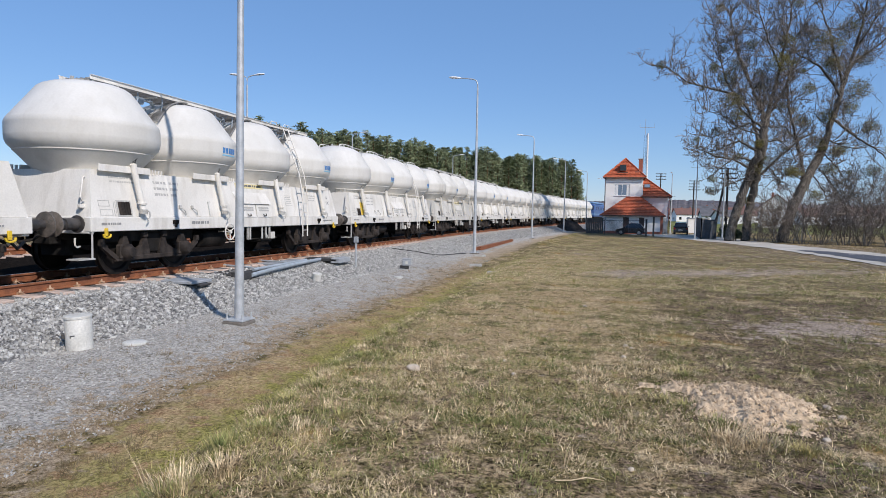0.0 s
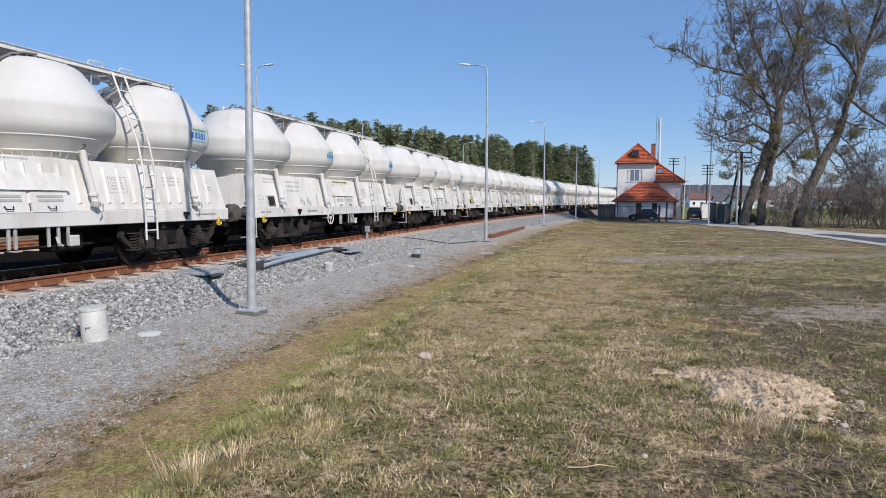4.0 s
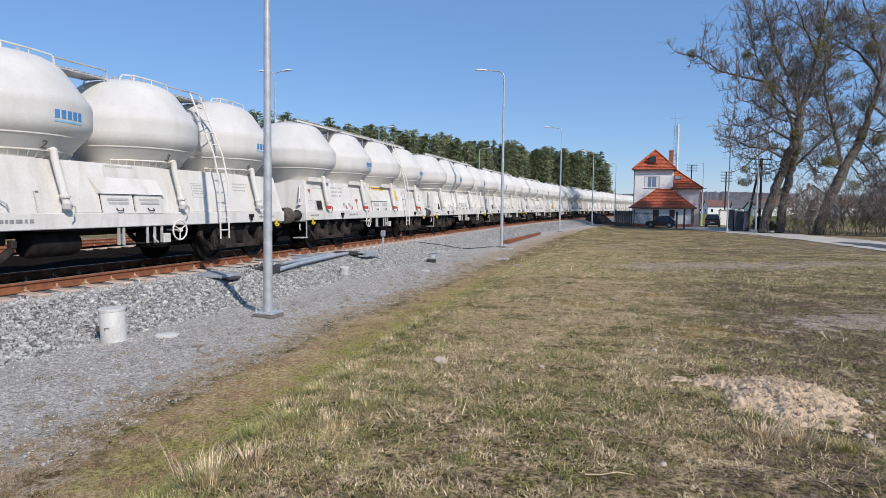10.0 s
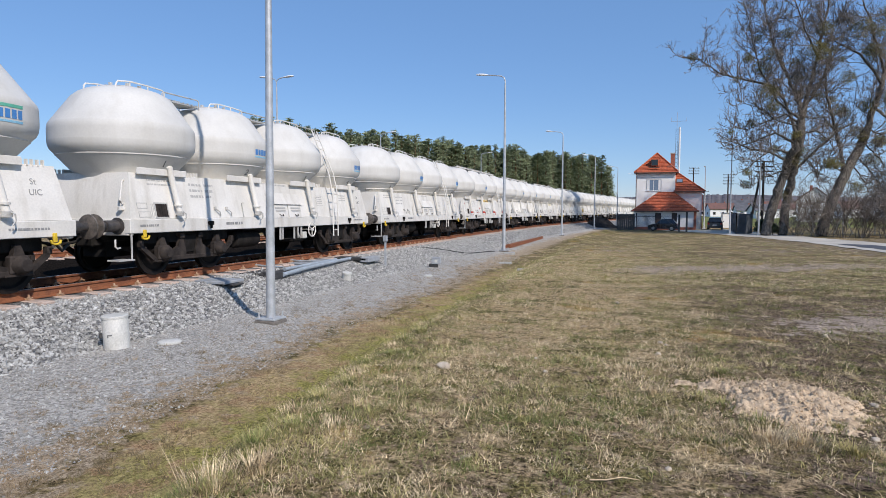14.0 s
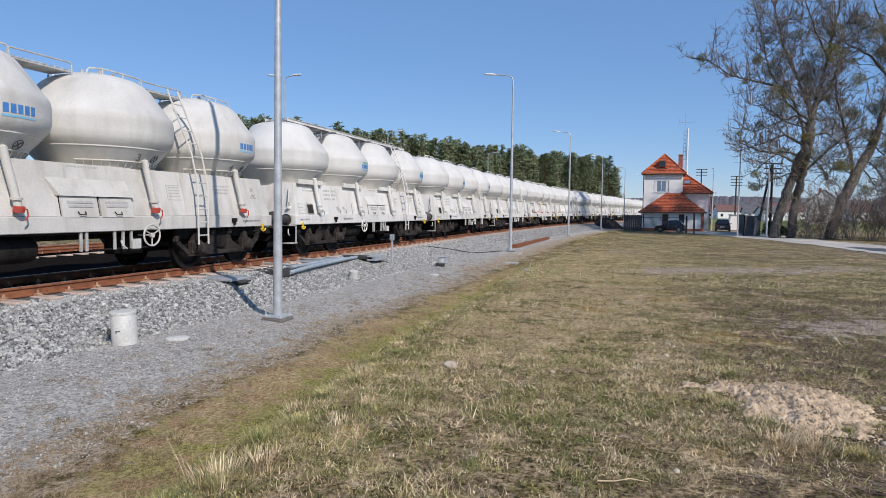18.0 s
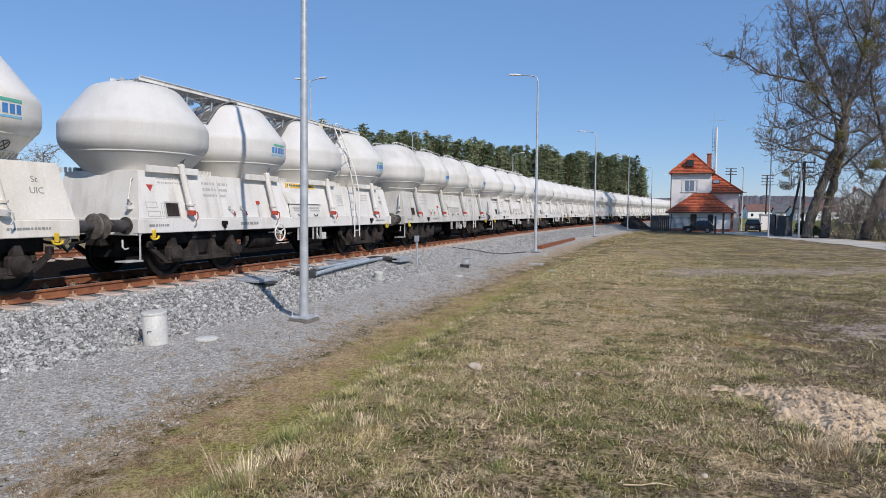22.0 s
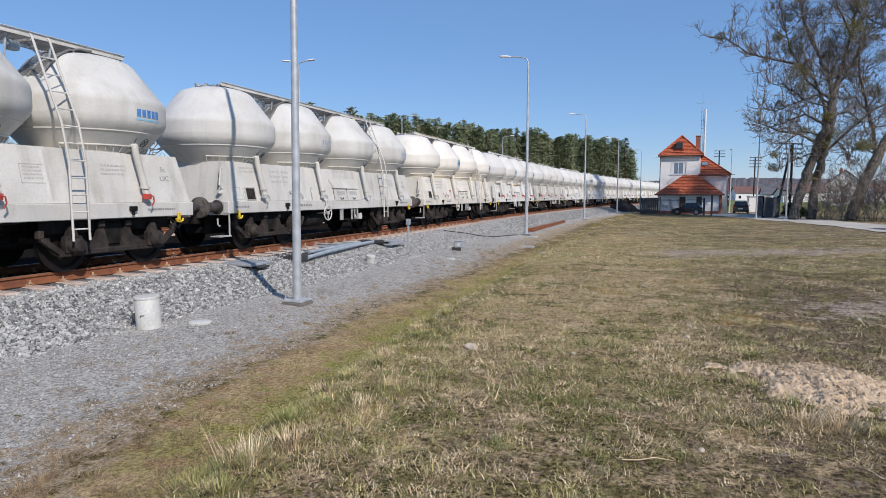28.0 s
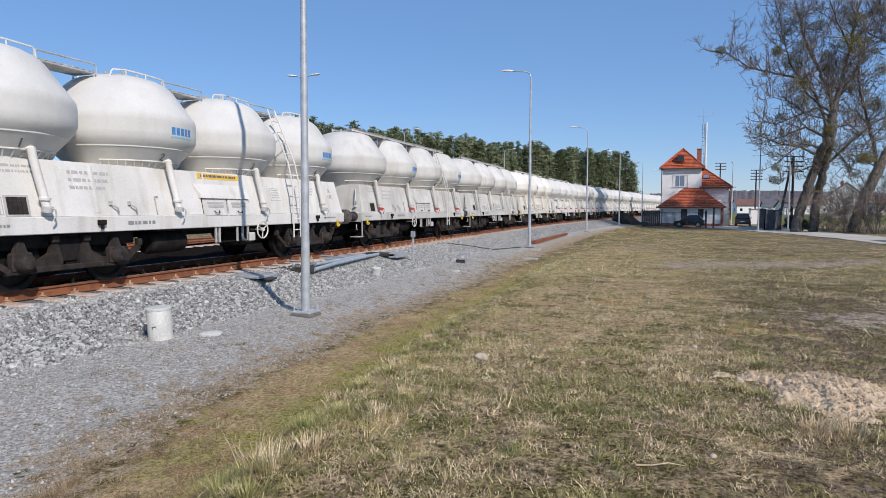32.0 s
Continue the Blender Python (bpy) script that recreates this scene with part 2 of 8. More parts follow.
M["gate"] = material("dark_steel_gate", (0.03, 0.034, 0.038), (0.045, 0.05, 0.055), 0.5, metal=0.2, scale=5, bump=0.1)
M["fence_panel"] = material("slate_grey_fence_panel", (0.09, 0.10, 0.115), (0.065, 0.075, 0.085), 0.6, scale=3, bump=0.2)
M["bark"] = material("grey_brown_bark", (0.185, 0.166, 0.142), (0.085, 0.074, 0.062), 0.95, scale=3, fine=14, bump=1.0, stretch=(3, 3, 0.6), bump_dist=0.05, fine_var=0.3, spec=0.08)
M["twig"] = material("brown_bare_twig", (0.31, 0.265, 0.225), (0.155, 0.128, 0.106), 0.9, scale=2, fine=15, bump=0.2, island=0.25, spec=0.1)
M["twig_red"] = material("reddish_dry_stem", (0.36, 0.235, 0.14), (0.25, 0.16, 0.10), 0.9, scale=2, bump=0.1, island=0.3, spec=0.08)
M["mistletoe"] = material("olive_mistletoe_leaf", (0.185, 0.160, 0.052), (0.10, 0.092, 0.034), 0.6, scale=1.5, bump=0.05, island=0.35, spec=0.2)
M["needle"] = material("dark_pine_needle", (0.267, 0.302, 0.166), (0.182, 0.215, 0.124), 0.75, scale=0.7, bump=0.1, island=0.45, spec=0.15)
M["pine_bark"] = material("orange_brown_pine_bark", (0.20, 0.105, 0.06), (0.12, 0.07, 0.045), 0.95, scale=3, bump=0.8, stretch=(2, 2, 0.5), spec=0.1)
M["evergreen"] = material("dull_green_shrub_leaf", (0.055, 0.075, 0.03), (0.035, 0.05, 0.022), 0.7, scale=1.5, bump=0.05, island=0.4)
M["wood_pole"] = material("tarred_wooden_pole", (0.055, 0.045, 0.038), (0.035, 0.03, 0.026), 0.9, scale=4, bump=0.4, stretch=(3, 3, 0.4))
M["straw"] = material("dry_straw_grass", (0.78, 0.635, 0.41), (0.42, 0.31, 0.185), 0.85, scale=6.0, bump=0.0, island=0.42, spec=0.1)
M["blade"] = material("green_spring_grass", (0.165, 0.19, 0.06), (0.44, 0.38, 0.165), 0.7, scale=4.0, bump=0.0, island=0.4, spec=0.15)
M["moss_blade"] = material("yellow_green_moss", (0.30, 0.282, 0.092), (0.42, 0.35, 0.16), 0.85, scale=1.2, bump=0.0, island=0.4, spec=0.08)
M["tussock"] = material("dull_green_grass", (0.135, 0.160, 0.056), (0.28, 0.26, 0.11), 0.8, scale=5.0, bump=0.0, island=0.4, spec=0.08)
M["dead"] = material("brown_dead_grass", (0.30, 0.225, 0.145), (0.12, 0.088, 0.056), 0.9, scale=7.0, bump=0.0, island=0.45, spec=0.05)
M["weed"] = material("low_brown_weed", (0.34, 0.25, 0.155), (0.17, 0.135, 0.075), 0.85, scale=1.6, bump=0.0, island=0.45, spec=0.08)
M["mound_dark"] = material("dark_rough_mound", (0.045, 0.042, 0.04), (0.025, 0.023, 0.022), 0.95, scale=3, fine=12, bump=0.8, bump_dist=0.05, spec=0.05)
M["sand"] = material("pale_dry_sand", (0.66, 0.505, 0.345), (0.50, 0.38, 0.255), 0.95, scale=7, fine=35, bump=0.7, dirt=(0.15, 0.11, 0.07), dirt_amount=0.45, dirt_scale=7.0, fine_var=0.18, bump_dist=0.03, spec=0.05)
M["road"] = material("pale_dusty_asphalt", (0.56, 0.515, 0.44), (0.44, 0.40, 0.34), 0.92, scale=0.6, fine=40, bump=0.3, spec=0.1)
M["rock"] = material("pale_field_stone", (0.58, 0.50, 0.40), (0.44, 0.37, 0.29), 0.9, scale=6, bump=0.5, spec=0.1)
M["loco"] = material("blue_locomotive_paint", (0.05, 0.11, 0.30), (0.06, 0.12, 0.28), 0.4, scale=2, bump=0.03)
M["loco_light"] = material("light_blue_locomotive_paint", (0.18, 0.32, 0.52), None, 0.4, scale=2, bump=0.03)
# grey-violet woodland: the haze of distance is mixed into the colour
M["hill"] = material("woodland_with_haze_in_colour", (0.115, 0.108, 0.120), (0.155, 0.145, 0.155), 1.0, scale=0.02, fine=0.12, bump=0.0, fine_var=0.2, spec=0)
M["roof_far"] = material("dull_red_distant_roof", (0.20, 0.10, 0.08), (0.15, 0.085, 0.07), 0.9, scale=0.5, bump=0.1)
M["roof_grey"] = material("grey_distant_roof", (0.14, 0.14, 0.15), None, 0.9, scale=0.5, bump=0.1)
M["wire"] = material("dull_wire", (0.25, 0.25, 0.24), None, 0.6, metal=0.5, scale=5, bump=0.0)


# ---------------------------------------------------------------- geometry
class Geo:
    """Collects vertices and faces of one mesh."""

    def __init__(self):
        self.v, self.f = [], []

    def add(self, verts, faces, m=None):
        o = len(self.v)
        self.v += [tuple(m @ Vector(p)) for p in verts] if m else [tuple(p) for p in verts]
        self.f += [tuple(i + o for i in f) for f in faces]
        return self

    def box(self, x0, x1, y0, y1, z0, z1, c=0.0, m=None):
        """A box; c cuts its edges."""
        if c <= 0:
            vs = [(x, y, z) for x in (x0, x1) for y in (y0, y1) for z in (z0, z1)]
            return self.add(vs, [(0, 1, 3, 2), (4, 6, 7, 5), (0, 4, 5, 1), (2, 3, 7, 6), (0, 2, 6, 4), (1, 5, 7, 3)], m)
        vs, idx = [], {}
        X, Y, Z = (x0, x1), (y0, y1), (z0, z1)
        for i in (0, 1):
            for j in (0, 1):
                for k in (0, 1):
                    sx, sy, sz = 1 - 2 * i, 1 - 2 * j, 1 - 2 * k
                    for a in range(3):
                        p = [X[i] + sx * c, Y[j] + sy * c, Z[k] + sz * c]
                        p[a] = (X[i], Y[j], Z[k])[a]
                        idx[i, j, k, a] = len(vs)
                        vs.append(p)
        F = []
        for i in (0, 1):
            F.append([idx[i, 0, 0, 0], idx[i, 0, 1, 0], idx[i, 1, 1, 0], idx[i, 1, 0, 0]][::1 if i == 0 else -1])
            F.append([idx[0, i, 0, 1], idx[1, i, 0, 1], idx[1, i, 1, 1], idx[0, i, 1, 1]][::1 if i == 0 else -1])
            F.append([idx[0, 0, i, 2], idx[0, 1, i, 2], idx[1, 1, i, 2], idx[1, 0, i, 2]][::1 if i == 0 else -1])
        for i in (0, 1):
            for j in (0, 1):
                s = 1 if i == j else -1
                F.append([idx[i, j, 0, 0], idx[i, j, 0, 1], idx[i, j, 1, 1], idx[i, j, 1, 0]][::s * -1])
                F.append([idx[i, 0, j, 0], idx[i, 0, j, 2], idx[i, 1, j, 2], idx[i, 1, j, 0]][::s])
                F.append([idx[0, i, j, 1], idx[0, i, j, 2], idx[1, i, j, 2], idx[1, i, j, 1]][::s * -1])
                for k in (0, 1):
                    s3 = 1 if (i + j + k) % 2 == 0 else -1
                    F.append([idx[i, j, k, 0], idx[i, j, k, 1], idx[i, j, k, 2]][::s3 * -1])
        return self.add(vs, F, m)

    def tube(self, pts, r, n=8, r1=None, cap=True):
        """A round bar along points; r1: its radius at the end."""
        pts = [Vector(p) for p in pts]
        o, k = len(self.v), len(pts)
        side = None
        for i, p in enumerate(pts):
            d = (pts[min(i + 1, k - 1)] - pts[max(i - 1, 0)])
            d = d.normalized() if d.length > 1e-9 else Vector((0, 0, 1))
            if side is None:
                side = d.orthogonal().normalized()
            side = (side - d * side.dot(d))
            side = side.normalized() if side.length > 1e-6 else d.orthogonal().normalized()
            up = d.cross(side)
            rr = r if r1 is None else r + (r1 - r) * i / max(1, k - 1)
            for j in range(n):
                a = 2 * math.pi * j / n
                self.v.append(tuple(p + side * (math.cos(a) * rr) + up * (math.sin(a) * rr)))
        for i in range(k - 1):
            for j in range(n):
                a, b = o + i * n + j, o + i * n + (j + 1) % n
                self.f.append((a, b, b + n, a + n))
        if cap:
            self.f.append(tuple(range(o + n - 1, o - 1, -1)))
            self.f.append(tuple(range(o + (k - 1) * n, o + k * n)))
        return self

    def lathe(self, profile, n=32, m=None):
        """A turned body about z from (radius, height) rows, bottom to top."""
        vs, fs = [], []
        for r, z in profile:
            vs += [(r * math.cos(2 * math.pi * j / n), r * math.sin(2 * math.pi * j / n), z) for j in range(n)]
        for i in range(len(profile) - 1):
            for j in range(n):
                a, b = i * n + j, i * n + (j + 1) % n
                fs.append((a, b, b + n, a + n))
        fs.append(tuple(range(n - 1, -1, -1)))
        fs.append(tuple(range((len(profile) - 1) * n, len(profile) * n)))
        return self.add(vs, fs, m)

    def prism(self, poly, h0, h1, m=None):
        """A flat outline (x, y) raised from h0 to h1."""
        k = len(poly)
        vs = [(x, y, h0) for x, y in poly] + [(x, y, h1) for x, y in poly]
        fs = [tuple(range(k - 1, -1, -1)), tuple(range(k, 2 * k))] + [(i, (i + 1) % k, k + (i + 1) % k, k + i) for i in range(k)]
        return self.add(vs, fs, m)

    def plate(self, a, b, c, d, t):
        """A flat four-cornered plate of thickness t, whose outer face is a, b, c, d (anticlockwise)."""
        a, b, c, d = Vector(a), Vector(b), Vector(c), Vector(d)
        n = (b - a).cross(d - a).normalized() * t
        return self.add([a, b, c, d, a - n, b - n, c - n, d - n],
                        [(0, 1, 2, 3), (7, 6, 5, 4), (0, 4, 5, 1), (1, 5, 6, 2), (2, 6, 7, 3), (3, 7, 4, 0)])

    def mesh(self, name, mat, smooth=None):
        me = bpy.data.meshes.new(name)
        me.from_pydata(self.v, [], self.f)
        for mm in (mat if isinstance(mat, list) else [mat]):
            me.materials.append(mm)
        if smooth:
            me.polygons.foreach_set("use_smooth", [True] * len(me.polygons))
            me.update()
            me.set_sharp_from_angle(angle=radians(smooth))
        me.update()
        return me


CACHE = {}


def cached(key, build):
    if key not in CACHE:
        CACHE[key] = build()
    return CACHE[key]


def part(name, me, parent, m=None, label=""):
    """A mesh (or Geo mesh) as ONE object under a thing or under a part."""
    ob = new(name, me)
    if parent is not None:
        ob.parent = parent
    if m is not None:
        ob.matrix_basis = m
    if label:
        ob["label"] = label
    return ob


def thing(name, m, label, category, group="", kind=""):
    ob = new(name)
    ob.empty_display_size = 0.2
    ob.matrix_basis = m
    return tagged(ob, label, category, group, kind)


T = Matrix.Translation


def text_mesh(body, size, mat):
    cu = bpy.data.curves.new("lettering", "FONT")
    cu.body, cu.size, cu.extrude, cu.align_x, cu.align_y = body, size, 0.002, "CENTER", "CENTER"
    cu.resolution_u = 3
    ob = bpy.data.objects.new("lettering", cu)
    scene.collection.objects.link(ob)
    me = bpy.data.meshes.new_from_object(ob.evaluated_get(bpy.context.evaluated_depsgraph_get()))
    bpy.data.objects.remove(ob)
    bpy.data.curves.remove(cu)
    me.name = "lettering"
    me.materials.clear()
    me.materials.append(mat)
    return me


# ---------------------------------------------------------------- plan
RAIL_Z = 0.39           # top of rail
TRACK_X = -10.72        # centre of the near track beside the camera
BEND_Y, BEND_END, BEND_K = 35.0, 102.0, 0.00205


def track(s, off=0.0):
    """Place and heading (degrees from +x) of the track s metres along y, off metres to its right."""
    a = min(max(s - BEND_Y, 0), BEND_END - BEND_Y)
    turn = BEND_K * a
    x = TRACK_X + 0.5 * BEND_K * a * a + max(0, s - BEND_END) * math.tan(turn)
    return x + off * math.cos(turn), s - off * math.sin(turn), 90 - math.degrees(turn)


def offset(x, y):
    """Metres to the right of the track's centre."""
    a = min(max(y - BEND_Y, 0), BEND_END - BEND_Y)
    turn = BEND_K * a
    return (x - (TRACK_X + 0.5 * BEND_K * a * a + max(0, y - BEND_END) * math.tan(turn))) * math.cos(turn)


def smooth(a, b, v):
    v = min(max((v - a) / (b - a), 0), 1)
    return v * v * (3 - 2 * v)


def verge(x, y):
    """Metres from the track, as the ditch counts them: it swings away beside the camera."""
    return offset(x, y) - 0.85 * math.exp(-(max(y, 0.5) - 2) / 3.6)


def ground_z(x, y):
    u = offset(x, y)
    v = verge(x, y)
    fall = -0.55 * smooth(12, 68, y)
    low = -0.25 + (-0.10) * smooth(4.2, 5.6, u) - 0.12 * smooth(40, 80, y)
    bank = smooth(6.8, 7.65, v)
    z = low * (1 - bank) + fall * bank
    if 34 < y < 75:
        z += 0.38 * smooth(36, 44, y) * (1 - smooth(64, 74, y)) * math.exp(-((v - 7.0) / 0.9) ** 2) * max(0, 0.55 + 1.1 * noise.noise((x * 0.3, y * 0.33, 12)))
    if u < -8:
        z = -0.25 - 0.25 * smooth(-8, -14, u)
    if u > 3.6:
        z += 0.035 * noise.noise((x * 0.55, y * 0.55, 0)) * smooth(3.6, 8, u) + 0.014 * noise.noise((x * 2.3, y * 2.3, 5))
        z += 0.02 * bank * noise.noise((x * 1.1, y * 1.1, 9))
    return z


def worn(x, y):
    """Where the sward is thin and the soil shows."""
    return smooth(-0.8, 1.9, x - 0.05 * y) * smooth(1.4, 3.0, y) * (1 - 0.45 * smooth(14, 20, y)) * (1 - smooth(55, 65, y))


def bare_patch(x, y):
    """Grey trodden soil: a long streak across the meadow, a ring nearer by, a few thin scraps."""
    k = y - 19.7 - 0.55 * x + 0.9 * noise.noise((x * 0.5, 3, 6))
    streak = math.exp(-(k / 1.7) ** 2) * smooth(-1.6, 0.6, x) * (1 - 0.45 * smooth(4.5, 9.0, x))
    near = 0.8 * math.exp(-(((x - 2.9) / 1.25) ** 2 + ((y - 10.7) / 1.0) ** 2)) + 0.7 * math.exp(-(((x - 4.4) / 1.3) ** 2 + ((y - 11.6) / 1.4) ** 2))
    scrap = 0.4 * math.exp(-(((x - 1.9) / 0.5) ** 2 + ((y - 5.1) / 0.5) ** 2)) + 0.55 * math.exp(-(((x + 1.1) / 0.9) ** 2 + ((y - 31.0) / 1.5) ** 2)) + 0.5 * math.exp(-(((x - 7.0) / 2.0) ** 2 + ((y - 34.0) / 1.6) ** 2))
    return min(1.0, max(streak, near, scrap))


def grow_steps(start, stop, step, ratio):
    out, v = [], start
    while v < stop:
        out.append(v)
        v += step
        step *= ratio
    return out + [stop]


# ---------------------------------------------------------------- ground
def ground_material():
    m = bpy.data.materials.new("meadow_gravel_and_moss")
    m.use_nodes = True
    nt = m.node_tree
    n, link = nt.nodes, nt.links.new
    out = n["Principled BSDF"]
    out.inputs["Roughness"].default_value = 0.95
    out.inputs["Specular IOR Level"].default_value = 0.04
    tc = n.new("ShaderNodeTexCoord")

    def tex(s, d=6, rough=0.6):
        t = n.new("ShaderNodeTexNoise")
        t.inputs["Scale"].default_value, t.inputs["Detail"].default_value, t.inputs["Roughness"].default_value = s, d, rough
        link(tc.outputs["Object"], t.inputs["Vector"])
        return t.outputs["Fac"]

    def ramp(src, lo, hi):
        r = n.new("ShaderNodeMapRange")
        r.inputs["From Min"].default_value, r.inputs["From Max"].default_value = lo, hi
        link(src, r.inputs["Value"])
        return r.outputs[0]

    def mix(f, a, b):
        x = n.new("ShaderNodeMix")
        x.data_type = "RGBA"
        for key, val in (("Factor", f), ("A", a), ("B", b)):
            if isinstance(val, tuple):
                x.inputs[key].default_value = (*val, 1)
            else:
                link(val, x.inputs[key])
        return x.outputs["Result"]

    def attr(name):
        a = n.new("ShaderNodeAttribute")
        a.attribute_name = name
        return a.outputs["Fac"]

    def soft_mask(name, wob, s):
        add = n.new("ShaderNodeMath")
        add.operation = "MULTIPLY_ADD"
        link(tex(s, 4, 0.68), add.inputs[0])
        add.inputs[1].default_value = wob
        link(attr(name), add.inputs[2])
        return ramp(add.outputs[0], 0.5 + wob * 0.5 - 0.14, 0.5 + wob * 0.5 + 0.14)

    def speck(s, lo, hi, dark, light):
        """Two colours in a grain of the given scale."""
        return mix(ramp(tex(s * 0.8, 7, 0.78), lo, hi), dark, light)

    straw = speck(30, 0.43, 0.60, (0.048, 0.036, 0.021), (0.572, 0.445, 0.265))
    green = speck(34, 0.43, 0.60, (0.035, 0.033, 0.012), (0.392, 0.350, 0.138))
    grass = mix(ramp(tex(1.1, 4, 0.65), 0.44, 0.56), straw, green)
    soil = speck(40, 0.43, 0.58, (0.062, 0.043, 0.029), (0.403, 0.307, 0.212))
    grass = mix(ramp(tex(3.1, 4, 0.65), 0.52, 0.60), grass, soil)
    grass = mix(ramp(tex(8.0, 3, 0.6), 0.53, 0.61), grass, speck(30, 0.43, 0.60, (0.025, 0.020, 0.011), (0.212, 0.175, 0.090)))
    grass = mix(ramp(tex(11.0, 3, 0.6), 0.56, 0.63), grass, speck(34, 0.40, 0.56, (0.093, 0.073, 0.042), (0.498, 0.408, 0.254)))
    grass = mix(ramp(tex(5.2, 5, 0.7), 0.53, 0.60), grass, speck(24, 0.42, 0.60, (0.031, 0.029, 0.011), (0.249, 0.217, 0.090)))
    grass = mix(soft_mask("pale", 1.6, 2.2), grass, speck(30, 0.40, 0.58, (0.077, 0.057, 0.030), (0.594, 0.466, 0.265)))
    grass = mix(soft_mask("trodden", 2.6, 3.4), grass, speck(28, 0.43, 0.60, (0.025, 0.019, 0.014), (0.281, 0.217, 0.151)))
    grass = mix(soft_mask("rust", 1.2, 4.0), grass, speck(30, 0.42, 0.58, (0.081, 0.046, 0.015), (0.445, 0.286, 0.106)))
    grass = mix(ramp(tex(4.3, 5, 0.72), 0.55, 0.61), grass, speck(22, 0.42, 0.60, (0.034, 0.029, 0.013), (0.233, 0.191, 0.090)))
    grass = mix(ramp(tex(0.85, 6, 0.78), 0.535, 0.575), grass, speck(24, 0.42, 0.58, (0.022, 0.021, 0.009), (0.212, 0.191, 0.080)))
    grass = mix(ramp(tex(0.62, 6, 0.78), 0.545, 0.585), grass, speck(26, 0.40, 0.58, (0.081, 0.062, 0.034), (0.636, 0.514, 0.307)))
    bare = speck(26, 0.40, 0.60, (0.095, 0.078, 0.060), (0.58, 0.50, 0.41))
    grass = mix(soft_mask("bare", 3.0, 3.2), grass, bare)
    orange = speck(30, 0.43, 0.58, (0.16, 0.105, 0.03), (0.42, 0.29, 0.10))
    grass = mix(ramp(tex(0.6, 4, 0.6), 0.60, 0.68), grass, orange)
    meadow = mix(ramp(tex(0.05, 4), 0.35, 0.65), (0.13, 0.155, 0.050), (0.20, 0.215, 0.08))
    grass = mix(attr("field"), grass, meadow)
    moss = speck(30, 0.42, 0.58, (0.19, 0.142, 0.070), (0.60, 0.48, 0.27))
    moss = mix(ramp(tex(1.3, 4, 0.65), 0.45, 0.55), moss, speck(34, 0.42, 0.58, (0.145, 0.130, 0.048), (0.46, 0.41, 0.18)))
    moss = mix(ramp(tex(2.7, 4, 0.65), 0.51, 0.59), moss, speck(36, 0.42, 0.58, (0.18, 0.112, 0.058), (0.53, 0.39, 0.23)))
    col = mix(soft_mask("moss", 0.9, 3.0), grass, moss)
    col = mix(soft_mask("lush", 2.4, 2.4), col, speck(32, 0.42, 0.58, (0.105, 0.108, 0.028), (0.45, 0.43, 0.14)))
    warm = n.new("ShaderNodeMix")
    warm.data_type, warm.blend_type = "RGBA", "MULTIPLY"
    warm.inputs["Factor"].default_value = 1.0
    warm.inputs["B"].default_value = (1.08, 1.0, 0.97, 1)
    link(col, warm.inputs["A"])
    col = warm.outputs["Result"]
    vor = n.new("ShaderNodeTexVoronoi")
    vor.inputs["Scale"].default_value = 40
    link(tc.outputs["Object"], vor.inputs["Vector"])
    bw = n.new("ShaderNodeRGBToBW")
    link(vor.outputs["Color"], bw.inputs[0])
    pebble = mix(bw.outputs[0], (0.175, 0.164, 0.143), (0.65, 0.615, 0.555))
    weedy = speck(40, 0.42, 0.60, (0.20, 0.148, 0.095), (0.60, 0.48, 0.34))
    gravel = mix(soft_mask("weeds", 2.4, 5.0), pebble, weedy)
    col = mix(soft_mask("gravel", 2.9, 5.0), col, gravel)
    link(col, out.inputs["Base Color"])
    bp = n.new("ShaderNodeBump")
    bp.inputs["Strength"].default_value, bp.inputs["Distance"].default_value = 0.9, 0.03
    link(tex(45, 4, 0.65), bp.inputs["Height"])
    link(bp.outputs[0], out.inputs["Normal"])
    return m


M["ground"] = ground_material()


